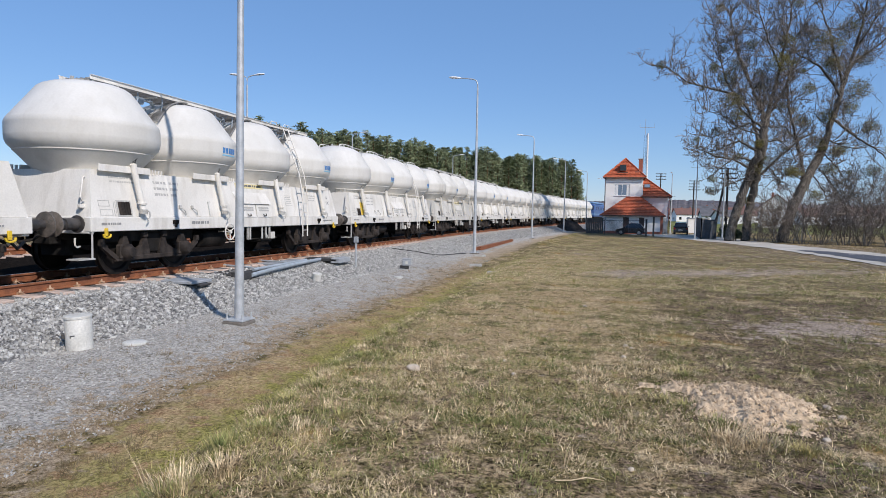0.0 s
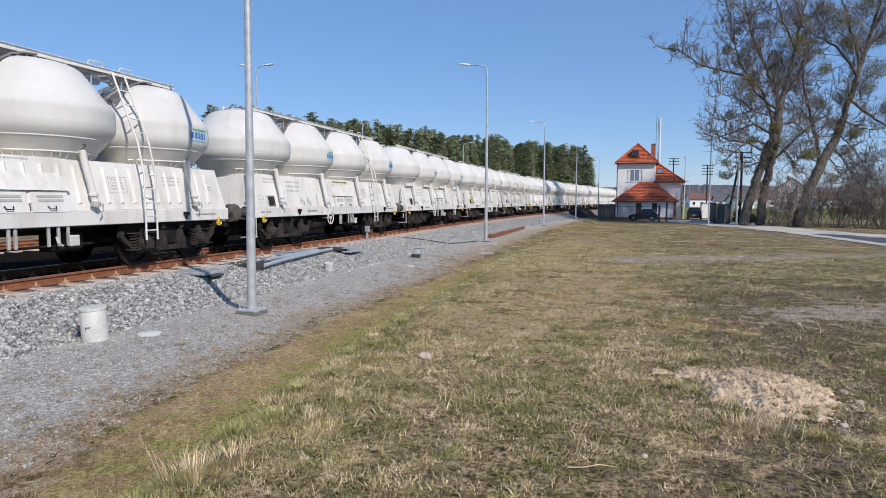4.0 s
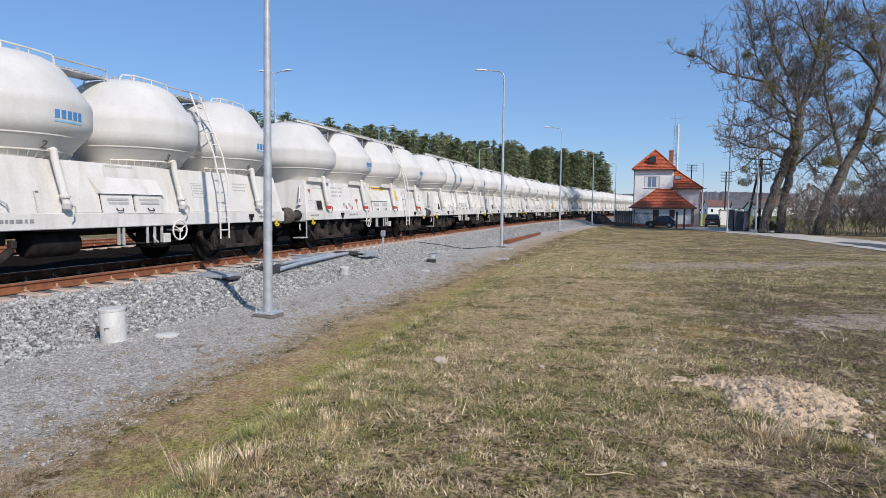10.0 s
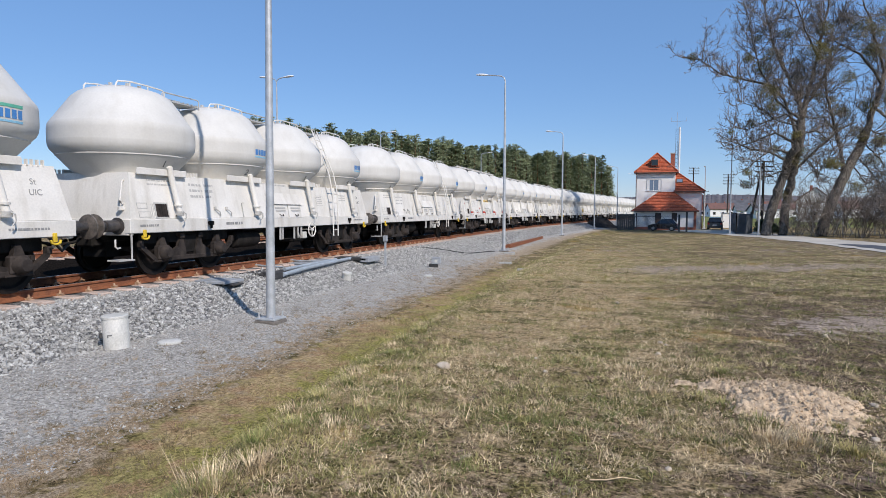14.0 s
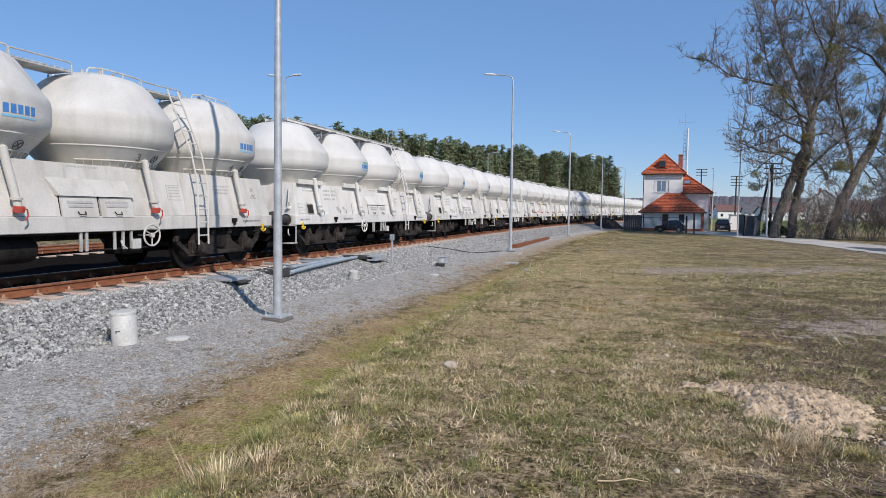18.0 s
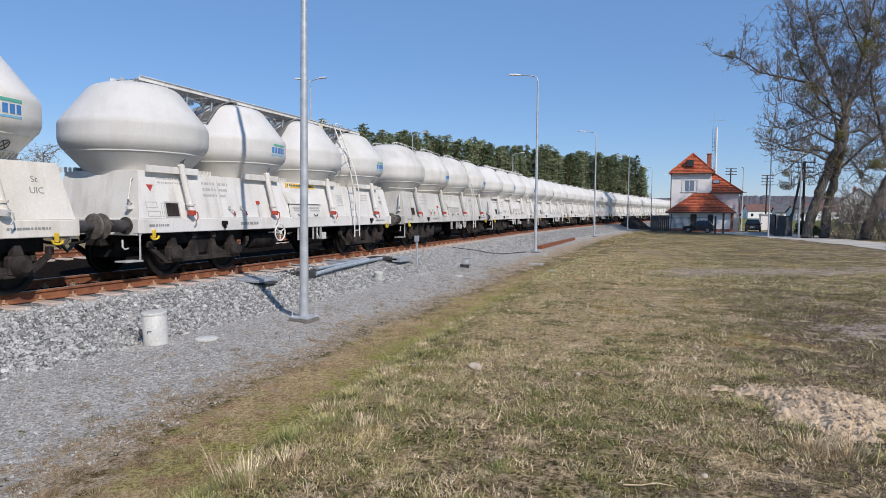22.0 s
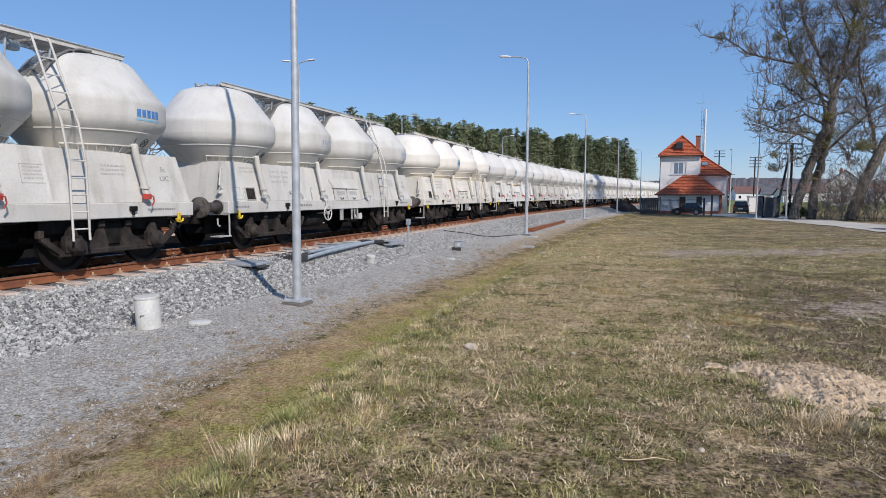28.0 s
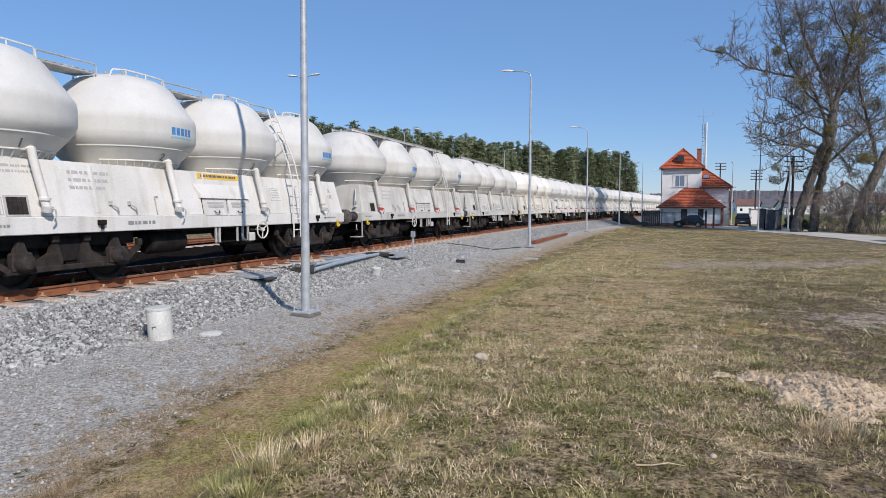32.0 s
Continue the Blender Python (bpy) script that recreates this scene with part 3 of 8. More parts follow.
def build_ground():
    xs = sorted(set([round(v, 3) for v in [-v for v in grow_steps(8.6, 2600, 0.5, 1.28)] + list(np.arange(-8.5, 8.01, 0.22)) + grow_steps(8.2, 2600, 0.3, 1.16)]))
    ys = sorted(set([round(v, 3) for v in [-v for v in grow_steps(4.2, 600, 0.4, 1.4)] + list(np.arange(-4, 24.01, 0.22)) + grow_steps(24.3, 3200, 0.3, 1.06)]))
    nx, ny = len(xs), len(ys)
    vs, moss, gravel, bare, field, weeds, trodden, pale, rust, lush = [], [], [], [], [], [], [], [], [], []
    for y in ys:
        for x in xs:
            u = offset(x, y)
            vs.append((x, y, ground_z(x, y)))
            wob = 0.45 * noise.noise((x * 0.5, y * 0.5, 2)) + 0.25 * noise.noise((x * 1.7, y * 1.7, 3))
            v = verge(x, y)
            gravel.append((1 - smooth(5.0, 6.6, v + 0.8 * wob)) * smooth(-24, -18, u))
            trodden.append(0.05 + 0.72 * worn(x, y))
            pale.append(0.62 * smooth(7.4, 8.2, v) * (1 - smooth(9.5, 13.0, u)) * smooth(5.0, 8.0, y) * (1 - smooth(26, 40, y)) + 0.12)
            rust.append(0.8 * math.exp(-(((x - 0.85) / 0.75) ** 2 + ((y - 9.2) / 0.5) ** 2)) + 0.5 * math.exp(-(((x + 0.6) / 0.4) ** 2 + ((y - 7.4) / 0.3) ** 2)))
            lush.append(0.80 * math.exp(-((v - 7.05) / 0.55) ** 2) * smooth(2.5, 5.0, y) * (1 - 0.6 * smooth(22, 34, y)))
            weeds.append(0.10 + 0.76 * smooth(4.5 - 0.6 * smooth(14, 26, y), 6.0 - 0.6 * smooth(14, 26, y), v + wob))
            moss.append(smooth(5.5, 6.4, v + wob) * (1 - smooth(7.0, 7.6, v + 0.6 * wob)) * (1 - 0.8 * smooth(14, 28, y)))
            b = 0.82 * bare_patch(x, y)
            b = max(b, 0.28 * smooth(8.0, 8.8, x) * smooth(0, 10, y) * (1 - smooth(60, 70, y)))
            bare.append(b)
            field.append(max(smooth(95, 115, y) * smooth(-60, 12, x), smooth(40, 70, x)))
    fs = [(j * nx + i, j * nx + i + 1, (j + 1) * nx + i + 1, (j + 1) * nx + i) for j in range(ny - 1) for i in range(nx - 1)]
    me = bpy.data.meshes.new("ground")
    me.from_pydata(vs, [], fs)
    for name, data in (("moss", moss), ("gravel", gravel), ("bare", bare), ("field", field), ("weeds", weeds), ("trodden", trodden), ("pale", pale), ("rust", rust), ("lush", lush)):
        me.attributes.new(name, "FLOAT", "POINT").data.foreach_set("value", data)
    me.polygons.foreach_set("use_smooth", [True] * len(me.polygons))
    me.materials.append(M["ground"])
    return tagged(new("ground", me), "rough meadow of dry grass with moss and gravel beside the track", "ground", kind="structure")


build_ground()


# ---------------------------------------------------------------- track
def strip(profile, s_values, off, close=True):
    """A bar of constant section, swept along the track; the section is rows of (offset, z)."""
    g = Geo()
    k = len(profile)
    for s in s_values:
        for du, z in profile:
            x, y, _ = track(s, off + du)
            g.v.append((x, y, z))
    for i in range(len(s_values) - 1):
        for j in range(k if close else k - 1):
            a, b = i * k + j, i * k + (j + 1) % k
            g.f.append((a, b, b + k, a + k))
    if close:
        g.f.append(tuple(range(k)))
        g.f.append(tuple(range((len(s_values) - 1) * k, len(s_values) * k))[::-1])
    return g


S_TRACK = [-60, -40, -20] + [float(v) for v in range(-10, 35, 5)] + [float(v) for v in range(35, 140, 3)] + [160, 200, 260, 340, 420]
BED = RAIL_Z - 0.19     # ballast level between the sleepers
bed_profile = [(-11.6, -0.45), (-10.4, BED - 0.02), (-8.1, BED), (-4.6, BED - 0.12), (-2.3, BED - 0.08), (-1.2, BED), (1.0, BED), (1.2, BED - 0.045), (1.36, BED - 0.045), (1.75, BED - 0.03), (3.45, -0.27), (3.7, -0.4)]
# sheet laid over the bed, coloured as the train's shade out to its edge
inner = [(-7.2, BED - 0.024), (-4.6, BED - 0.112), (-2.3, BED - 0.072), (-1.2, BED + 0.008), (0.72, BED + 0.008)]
tagged(new("track_bed", strip(inner, S_TRACK, 0, False).mesh("track_bed", M["shade_bed"])), "dark stone sheet standing in for the train's shade", "ballast", kind="structure")
tagged(new("ballast_bed", strip(bed_profile, S_TRACK, 0, False).mesh("ballast_bed", M["bed"])), "grey crushed stone ballast bed under two tracks", "ballast", kind="structure")

RAIL_SECTION = [(-0.075, -0.172), (0.075, -0.172), (0.075, -0.160), (0.012, -0.142), (0.010, -0.052), (0.036, -0.038), (0.036, -0.010), (0.028, 0.0),
                (-0.028, 0.0), (-0.036, -0.010), (-0.036, -0.038), (-0.010, -0.052), (-0.012, -0.142), (-0.075, -0.160)]


def rail_line(name, off, parent):
    sec = [(du, RAIL_Z + dz) for du, dz in RAIL_SECTION]
    me = strip(sec, S_TRACK, off).mesh("rail", [M["rust"], M["railtop"]])
    k = len(sec)
    for p in me.polygons:
        if p.index < (len(S_TRACK) - 1) * k and p.index % k in (7,):
            p.material_index = 1
    return part(name, me, parent)


def sleeper_mesh():
    g = Geo()
    g.box(-0.13, 0.13, -1.3, -0.45, -0.2, 0.0, 0.02)
    g.box(-0.11, 0.11, -0.46, 0.46, -0.2, -0.04, 0.02)
    g.box(-0.13, 0.13, 0.45, 1.3, -0.2, 0.0, 0.02)
    return g.mesh("sleeper", M["sleeper"])


def fastener_mesh():
    g = Geo()
    g.box(-0.05, 0.05, -0.05, 0.05, 0.0, 0.022, 0.006)
    g.tube([(-0.045, -0.035, 0.03), (-0.045, 0.03, 0.045), (0.0, 0.045, 0.035), (0.045, 0.03, 0.045), (0.045, -0.035, 0.03)], 0.009, 5)
    g.lathe([(0.026, 0.02), (0.026, 0.06), (0.018, 0.062), (0.018, 0.095)], 6)
    return g.mesh("rail_fastener", M["clip"])


def build_track(center, label, s_parts):
    tr = thing("railway_track", T((0, 0, 0)), label, "track", "railway tracks", "structure")
    rails = [rail_line("rail", center + du, tr) for du in (-0.753, 0.753)]
    sl, fa = cached("sleeper", sleeper_mesh), cached("fastener", fastener_mesh)
    g = Geo()
    s = -12.0
    while s < 118:
        x, y, h = track(s, center)
        m = pose(x, y, RAIL_Z - 0.175, 0, 0, h)
        if s_parts[0] <= s <= s_parts[1]:
            ob = part("sleeper", sl, tr, m)
            for side in (-0.753, 0.753):
                for d in (-0.10, 0.10):
                    part("rail_fastener", fa, tr, m @ T((0, -(side + d), 0)) @ pose(0, 0, 0, 0, 0, 180 if d > 0 else 0))
        else:
            g.box(-0.13, 0.13, -1.3, 1.3, -0.2, 0.0, 0, m)
        s += 0.6
    tagged(part("far_sleepers", g.mesh("far_sleepers", M["sleeper"]), tr), kind="stuff")
    return tr


build_track(0.0, "rusty rails on concrete sleepers in grey ballast", (0, 32))
build_track(-8.1, "second pair of rusty rails on concrete sleepers behind the train", (12, 30))


def stones(name, count, place, size, mat, label, category):
    """Many broken stones in one mesh: place() gives x, y, z."""
    rng = np.random.default_rng(7)
    base = np.array([(1, 0, 0), (-1, 0, 0), (0, 1, 0), (0, -1, 0), (0, 0, 1), (0, 0, -1)], float)
    tri = np.array([(0, 2, 4), (2, 1, 4), (1, 3, 4), (3, 0, 4), (2, 0, 5), (1, 2, 5), (3, 1, 5), (0, 3, 5)])
    pts = place(rng, count)
    n = len(pts)
    v = base[None] * rng.uniform(0.55, 1.2, (n, 6, 1)) * np.stack([rng.uniform(0.8, 1.3, n), rng.uniform(0.6, 1.0, n), rng.uniform(0.5, 0.8, n)], 1)[:, None]
    v += rng.normal(0, 0.16, (n, 6, 3))
    q = rng.normal(0, 1, (n, 4))
    q /= np.linalg.norm(q, axis=1, keepdims=True)
    w, a, b, c = q.T
    R = np.stack([np.stack([1 - 2 * (b * b + c * c), 2 * (a * b - w * c), 2 * (a * c + w * b)], 1),
                  np.stack([2 * (a * b + w * c), 1 - 2 * (a * a + c * c), 2 * (b * c - w * a)], 1),
                  np.stack([2 * (a * c - w * b), 2 * (b * c + w * a), 1 - 2 * (a * a + b * b)], 1)], 1)
    v = np.einsum("nij,nkj->nki", R, v) * (size * rng.lognormal(0, 0.28, (n, 1, 1))) + pts[:, None]
    me = bpy.data.meshes.new(name)
    me.from_pydata(v.reshape(-1, 3), [], (tri[None] + 6 * np.arange(n)[:, None, None]).reshape(-1, 3))
    me.materials.append(mat)
    return tagged(new(name, me), label, category, kind="stuff")


def bed_z(u):
    return np.interp(u, [p[0] for p in bed_profile], [p[1] for p in bed_profile])


def place_ballast(lo, hi, s0, s1):
    def place(rng, count):
        u = rng.uniform(lo, hi, count)
        s = s0 + (s1 - s0) * rng.uniform(0, 1, count) ** 1.35
        out = []
        for a, b in zip(u, s):
            x, y, _ = track(b, a)
            out.append((x, y, float(bed_z(a)) + 0.008 + 0.012 * noise.noise((x * 3, y * 3, 1))))
        return np.array(out)
    return place


stones("ballast_stones", 48000, place_ballast(1.12, 3.75, 3.0, 34.0), 0.029, M["stone"], "grey broken granite stones on the ballast shoulder", "ballast")
# these stones carry the same painted shade
stones("ballast_stones", 9000, place_ballast(-0.65, 0.65, 5.0, 26.0), 0.032, M["shade_bed"], "broken stones between the rails, coloured dark as the train's shade", "ballast")
stones("ballast_stones", 11000, place_ballast(0.9, 3.8, 34.0, 92.0), 0.045, M["stone"], "grey broken granite stones on the far ballast shoulder", "ballast")


def place_gravel(rng, count):
    out = []
    while len(out) < count:
        y = 1.5 + 26 * rng.uniform() ** 1.7
        u = 3.5 + 2.3 * rng.uniform() ** 1.3
        x = TRACK_X + u + 0.85 * math.exp(-(y - 2) / 3.6) * (u - 3.5) / 2.3
        out.append((x, y, ground_z(x, y) + 0.003))
    return np.array(out)


stones("gravel_chips", 20000, place_gravel, 0.012, M["stone"], "fine grey gravel chips at the foot of the ballast", "gravel")


# ---------------------------------------------------------------- street lamps
M["old_concrete"] = material("dark_stained_concrete", (0.20, 0.18, 0.155), (0.13, 0.115, 0.10), 0.95, scale=6, bump=0.4)

def lamp_pole(x, y, z, height, arm_dir, label, heads=1, lean=(0, 0), foot=True, reach=1.0):
    lp = thing("street_lamp", pose(x, y, z, lean[0], lean[1], 0), label, "street lamp", "lamps along the track")

    def pole():
        return Geo().tube([(0, 0, 0.02), (0, 0, height * 0.5), (0, 0, height - 0.45)], 0.085, 14, 0.042).mesh("pole", M["galv"], 40)

    part("pole", cached(("pole", height), pole), lp)
    if foot:
        part("base_plate", cached("lamp_plate", lambda: Geo().box(-0.2, 0.2, -0.2, 0.2, 0.0, 0.03, 0.006).mesh("base_plate", M["galv"])), lp)
        for a, b in ((-1, -1), (-1, 1), (1, -1), (1, 1)):
            part("bolt", cached("lamp_bolt", lambda: Geo().lathe([(0.028, 0), (0.028, 0.03), (0.014, 0.032), (0.014, 0.1)], 6).mesh("bolt", M["galv"])), lp, T((a * 0.15, b * 0.15, 0.03)))
        part("foundation", cached("lamp_foot", lambda: Geo().box(-0.21, 0.21, -0.21, 0.21, -0.5, -0.004, 0.02).mesh("foundation", M["old_concrete"])), lp)
    for k in range(heads):
        d = Vector((arm_dir[0], arm_dir[1], 0)).normalized() * (1 if k == 0 else -1)
        turn = pose(0, 0, 0, 0, 0, math.degrees(math.atan2(d.y, d.x)))

        def arm():
            g = Geo()
            g.tube([(0, 0, height - 0.5), (0, 0, height - 0.28), (0.06, 0, height - 0.1), (0.2, 0, height - 0.01), (0.55, 0, height + 0.05), (0.95, 0, height + 0.09)], 0.032, 8)
            return g.mesh("arm", M["galv"], 60)

        part("arm", cached(("arm", height), arm), lp, turn @ Matrix.Diagonal((reach, 1, 1, 1)))

        def head():
            g = Geo()
            rows = []
            for i, (a, w, h) in enumerate([(0.0, 0.03, 0.03), (0.08, 0.07, 0.05), (0.25, 0.115, 0.075), (0.45, 0.12, 0.07), (0.58, 0.09, 0.05), (0.63, 0.03, 0.02)]):
                rows.append([(a, w * math.cos(t * math.pi / 4), (h if math.sin(t * math.pi / 4) > 0 else h * 0.55) * math.sin(t * math.pi / 4)) for t in range(8)])
            for r in rows:
                g.v += r
            for i in range(len(rows) - 1):
                for j in range(8):
                    g.f.append((i * 8 + j, i * 8 + (j + 1) % 8, (i + 1) * 8 + (j + 1) % 8, (i + 1) * 8 + j))
            g.f += [tuple(range(8)), tuple(range(40, 48))[::-1]]
            return g.mesh("lamp_head", M["frame_white"], 50)

        part("lamp_head", cached("lamp_head", head), lp, turn @ T((0.88 * reach, 0, height + 0.085)) @ pose(0, 0, 0, 0, -5, 0), "pale grey lamp head")
    return lp


# ---------------------------------------------------------------- wagons
WAGON = 12.54            # length over buffers
TANK_X = (-4.53, -1.64, 1.25, 4.13)
LOWER = [(0.88, 1.98), (0.95, 2.11), (0.96, 2.123), (1.287, 2.488), (1.298, 2.50), (1.31, 2.503), (1.312, 2.525), (1.335, 2.55), (1.40, 2.62), (1.432, 2.70), (1.445, 2.79), (1.445, 2.80), (1.445, 3.02), (1.445, 3.04)]
PROFILE_CONE = LOWER + [(1.438, 3.085), (1.422, 3.125), (1.412, 3.14), (0.90, 3.815), (0.885, 3.831), (0.81, 3.885), (0.67, 3.94), (0.46, 3.985), (0.22, 4.012), (0.02, 4.02)]
PROFILE_ROUND = LOWER + [(1.438, 3.10), (1.42, 3.155), (1.41, 3.17), (1.02, 3.72), (1.0, 3.745), (0.90, 3.835), (0.74, 3.92), (0.52, 3.982), (0.26, 4.015), (0.02, 4.02)]


def wagon_tank(kind, tint):
    def build():
        return Geo().lathe(PROFILE_ROUND if kind == "B" else PROFILE_CONE, 44).mesh("tank", M[tint], 32)
    return cached(("tank", kind, tint), build)


def tank_radius(kind, z):
    p = PROFILE_ROUND if kind == "B" else PROFILE_CONE
    return float(np.interp(z, [q[1] for q in p], [q[0] for q in p]))


def tank_patch(kind, a0, a1, z0, z1, proud=0.004, steps=6):
    """A thin curved patch that lies on a tank between two angles (radians) and two heights."""
    g = Geo()
    for i in range(steps + 1):
        a = a0 + (a1 - a0) * i / steps
        for z in (z0, z1):
            for d in (proud, -0.01):
                r = tank_radius(kind, z) + d
                g.v.append((r * math.cos(a), r * math.sin(a), z))
    for i in range(steps):
        o = i * 4
        g.f += [(o, o + 4, o + 6, o + 2), (o + 1, o + 3, o + 7, o + 5), (o, o + 1, o + 5, o + 4), (o + 2, o + 6, o + 7, o + 3)]
    return g


def side_y(z):
    """Half width of the sloping side panel at height z."""
    return float(np.interp(z, [1.19, 2.13], [1.16, 0.97]))


def on_side(x, z, proud, side=-1):
    return (x, side * (side_y(z) + proud), z)


def side_plate(x0, x1, z0, z1, t=0.006, side=-1):
    g = Geo()
    a, b, c, d = on_side(x0, z0, t, side), on_side(x1, z0, t, side), on_side(x1, z1, t, side), on_side(x0, z1, t, side)
    return g.plate(a, b, c, d, t + 0.002) if side < 0 else g.plate(b, a, d, c, t + 0.002)


def bogie_frame():
    g = Geo()
    for s in (-1, 1):
        y = s * 1.02
        # low side bar with raised ends
        g.box(-1.12, 1.12, y - 0.05, y + 0.05, 0.27, 0.37, 0.015)
        for e in (-1, 1):
            lo, hi = y - 0.045, y + 0.045
            g.add([(e * 1.11, lo, 0.28), (e * 1.11, hi, 0.28), (e * 1.11, hi, 0.40), (e * 1.11, lo, 0.40), (e * 1.48, lo, 0.56), (e * 1.48, hi, 0.56), (e * 1.48, hi, 0.66), (e * 1.48, lo, 0.66)],
                  [(0, 1, 2, 3), (4, 7, 6, 5), (0, 4, 5, 1), (1, 5, 6, 2), (2, 6, 7, 3), (3, 7, 4, 0)])
            g.box(e * 1.47 - 0.05, e * 1.47 + 0.05, y - 0.06, y + 0.06, 0.60, 0.74, 0.015)
            # inclined web beside the bolster with its bracket
            poly = [(e * 1.1, 0.36), (e * 0.16, 0.36), (e * 0.16, 0.46), (e * 0.25, 0.76), (e * 0.33, 0.76), (e * 0.40, 0.58), (e * 0.62, 0.46)]
            poly = poly[::-1] if e < 0 else poly
            k = len(poly)
            g.add([(x, y - 0.03, z) for x, z in poly] + [(x, y + 0.05, z) for x, z in poly],
                  [tuple(range(k)), tuple(range(2 * k - 1, k - 1, -1))] + [(i, i + k, (i + 1) % k + k, (i + 1) % k) for i in range(k)])
            g.box(e * 0.30 - 0.07, e * 0.30 + 0.07, y - 0.07, y + 0.08, 0.74, 0.86, 0.02)
    g.box(-1.3, -1.22, -0.95, 0.95, 0.5, 0.6, 0.01)
    g.box(1.22, 1.3, -0.95, 0.95, 0.5, 0.6, 0.01)
    return g.mesh("bogie", M["bogie"])


def bogie_bolster():
    g = Geo().box(-0.24, 0.24, -1.0, 1.0, 0.40, 0.84, 0.03)
    # dark beams added before the wheel tops, standing in for the body's shade
    for s in (-1, 1):
        g.box(-1.42, 1.42, s * 0.93 - 0.04, s * 0.93 + 0.04, 0.66, 0.97, 0.02)
    return g.mesh("bolster", M["under"])


def axle_box():
    g = Geo()
    g.box(-0.17, 0.17, -0.10, 0.06, -0.15, 0.16, 0.03)
    g.lathe([(0.165, 0.0), (0.16, 0.06), (0.125, 0.12), (0.10, 0.15), (0.04, 0.155)], 12, pose(0, -0.09, 0, 90, 0, 0))
    g.box(-0.25, 0.25, -0.07, 0.05, -0.19, -0.14, 0.01)
    g.add([(-0.1, -0.06, 0.16), (0.1, -0.06, 0.16), (0.05, -0.04, 0.33), (-0.05, -0.04, 0.33), (-0.1, 0.05, 0.16), (0.1, 0.05, 0.16), (0.05, 0.04, 0.33), (-0.05, 0.04, 0.33)],
          [(0, 1, 2, 3), (4, 7, 6, 5), (0, 4, 5, 1), (1, 5, 6, 2), (2, 6, 7, 3), (3, 7, 4, 0)])
    return g.mesh("axle_box", M["bogie"], 30)


def spring_nest():
    g = Geo()
    pts = [(0.085 * math.cos(a * 0.9), 0.085 * math.sin(a * 0.9), a * 0.0085) for a in range(0, 36)]
    g.tube(pts, 0.016, 5)
    g.box(-0.12, 0.12, -0.11, 0.11, -0.03, 0.0, 0.01)
    g.box(-0.12, 0.12, -0.11, 0.11, 0.31, 0.34, 0.01)
    return g.mesh("coil_spring", M["bogie"], 60)


def wheelset():
    g = Geo()
    for s in (-1, 1):
        m = pose(0, s * 0.753, 0, 90 * s, 0, 0)
        g.lathe([(0.09, -0.07), (0.12, -0.02), (0.36, 0.0), (0.40, 0.045), (0.46, 0.05), (0.455, -0.06), (0.485, -0.065), (0.485, -0.09), (0.40, -0.09), (0.36, -0.05), (0.12, -0.07)][::-1], 28, m)
    g.tube([(0, -1.0, 0), (0, 1.0, 0)], 0.08, 12)
    return g.mesh("wheelset", M["wheel"], 35)


def buffer_mesh():
    return Geo().lathe([(0.17, 0.0), (0.17, 0.03), (0.115, 0.04), (0.115, 0.33), (0.085, 0.34), (0.085, 0.5)], 18).mesh("buffer", M["buffer"], 35)


def buffer_head():
    return Geo().lathe([(0.09, 0.0), (0.17, 0.02), (0.235, 0.035), (0.24, 0.06), (0.16, 0.09), (0.02, 0.10)], 24).mesh("buffer_head", M["buffer_face"], 35)


def hand_wheel(mat):
    g = Geo()
    ring = [(0.21 * math.cos(a * math.pi / 12), 0, 0.21 * math.sin(a * math.pi / 12)) for a in range(25)]
    g.tube(ring, 0.019, 6, cap=False)
    for k in range(3):
        a = k * 2 * math.pi / 3 + 0.5
        g.tube([(0, 0, 0), (0.2 * math.cos(a), 0, 0.2 * math.sin(a))], 0.014, 5)
    g.lathe([(0.05, -0.03), (0.05, 0.03)], 10, pose(0, 0, 0, 90, 0, 0))
    g.tube([(0, 0, 0), (0, 0.35, 0)], 0.018, 6)
    return g.mesh("brake_wheel", mat, 50)


def discharge_pipe(mat):
    g = Geo()
    g.tube([(0, -1.0, 2.22), (0, -1.07, 2.30), (0, -1.13, 2.27), (0.02, -1.13, 2.14), (0.09, -1.21, 1.62), (0.13, -1.25, 1.33)], 0.065, 12)
    g.lathe([(0.10, 0), (0.10, 0.035)], 14, T((0.0, -1.06, 2.31)) @ pose(0, 0, 0, 62, 0, 0))
    g.lathe([(0.09, 0), (0.09, 0.04)], 14, T((0.11, -1.235, 1.46)) @ pose(0, 0, 0, 9, 0, 0))
    return g.mesh("discharge_pipe", mat, 40)


def pipe_cap(mat):
    g = Geo()
    g.lathe([(0.05, -0.06), (0.085, -0.05), (0.085, 0.04), (0.065, 0.05)], 12, T((0.13, -1.26, 1.31)) @ pose(0, 0, 0, 9, 0, 0))
    g.tube([(0.13, -1.33, 1.33), (0.19, -1.36, 1.30), (0.21, -1.35, 1.2), (0.17, -1.33, 1.12)], 0.014, 5)
    return g.mesh("coupling_cap", mat, 40)


LADDER = [(-0.14, -0.44, 4.13), (-0.11, -0.62, 4.0), (-0.03, -1.20, 2.55), (0.0, -1.33, 1.9), (0.0, -1.34, 0.55)]


def ladder_stiles(mat, top, lean):
    g = Geo()
    x0, y0 = ladder_path(top)
    line = [(x0, y0, top)] + [r for r in LADDER if r[2] < top - 0.01]
    for d in (-0.16, 0.16):
        g.tube([(x * lean + d, y, z) for x, y, z in line], 0.021, 6)
    return g.mesh("ladder", mat, 40)


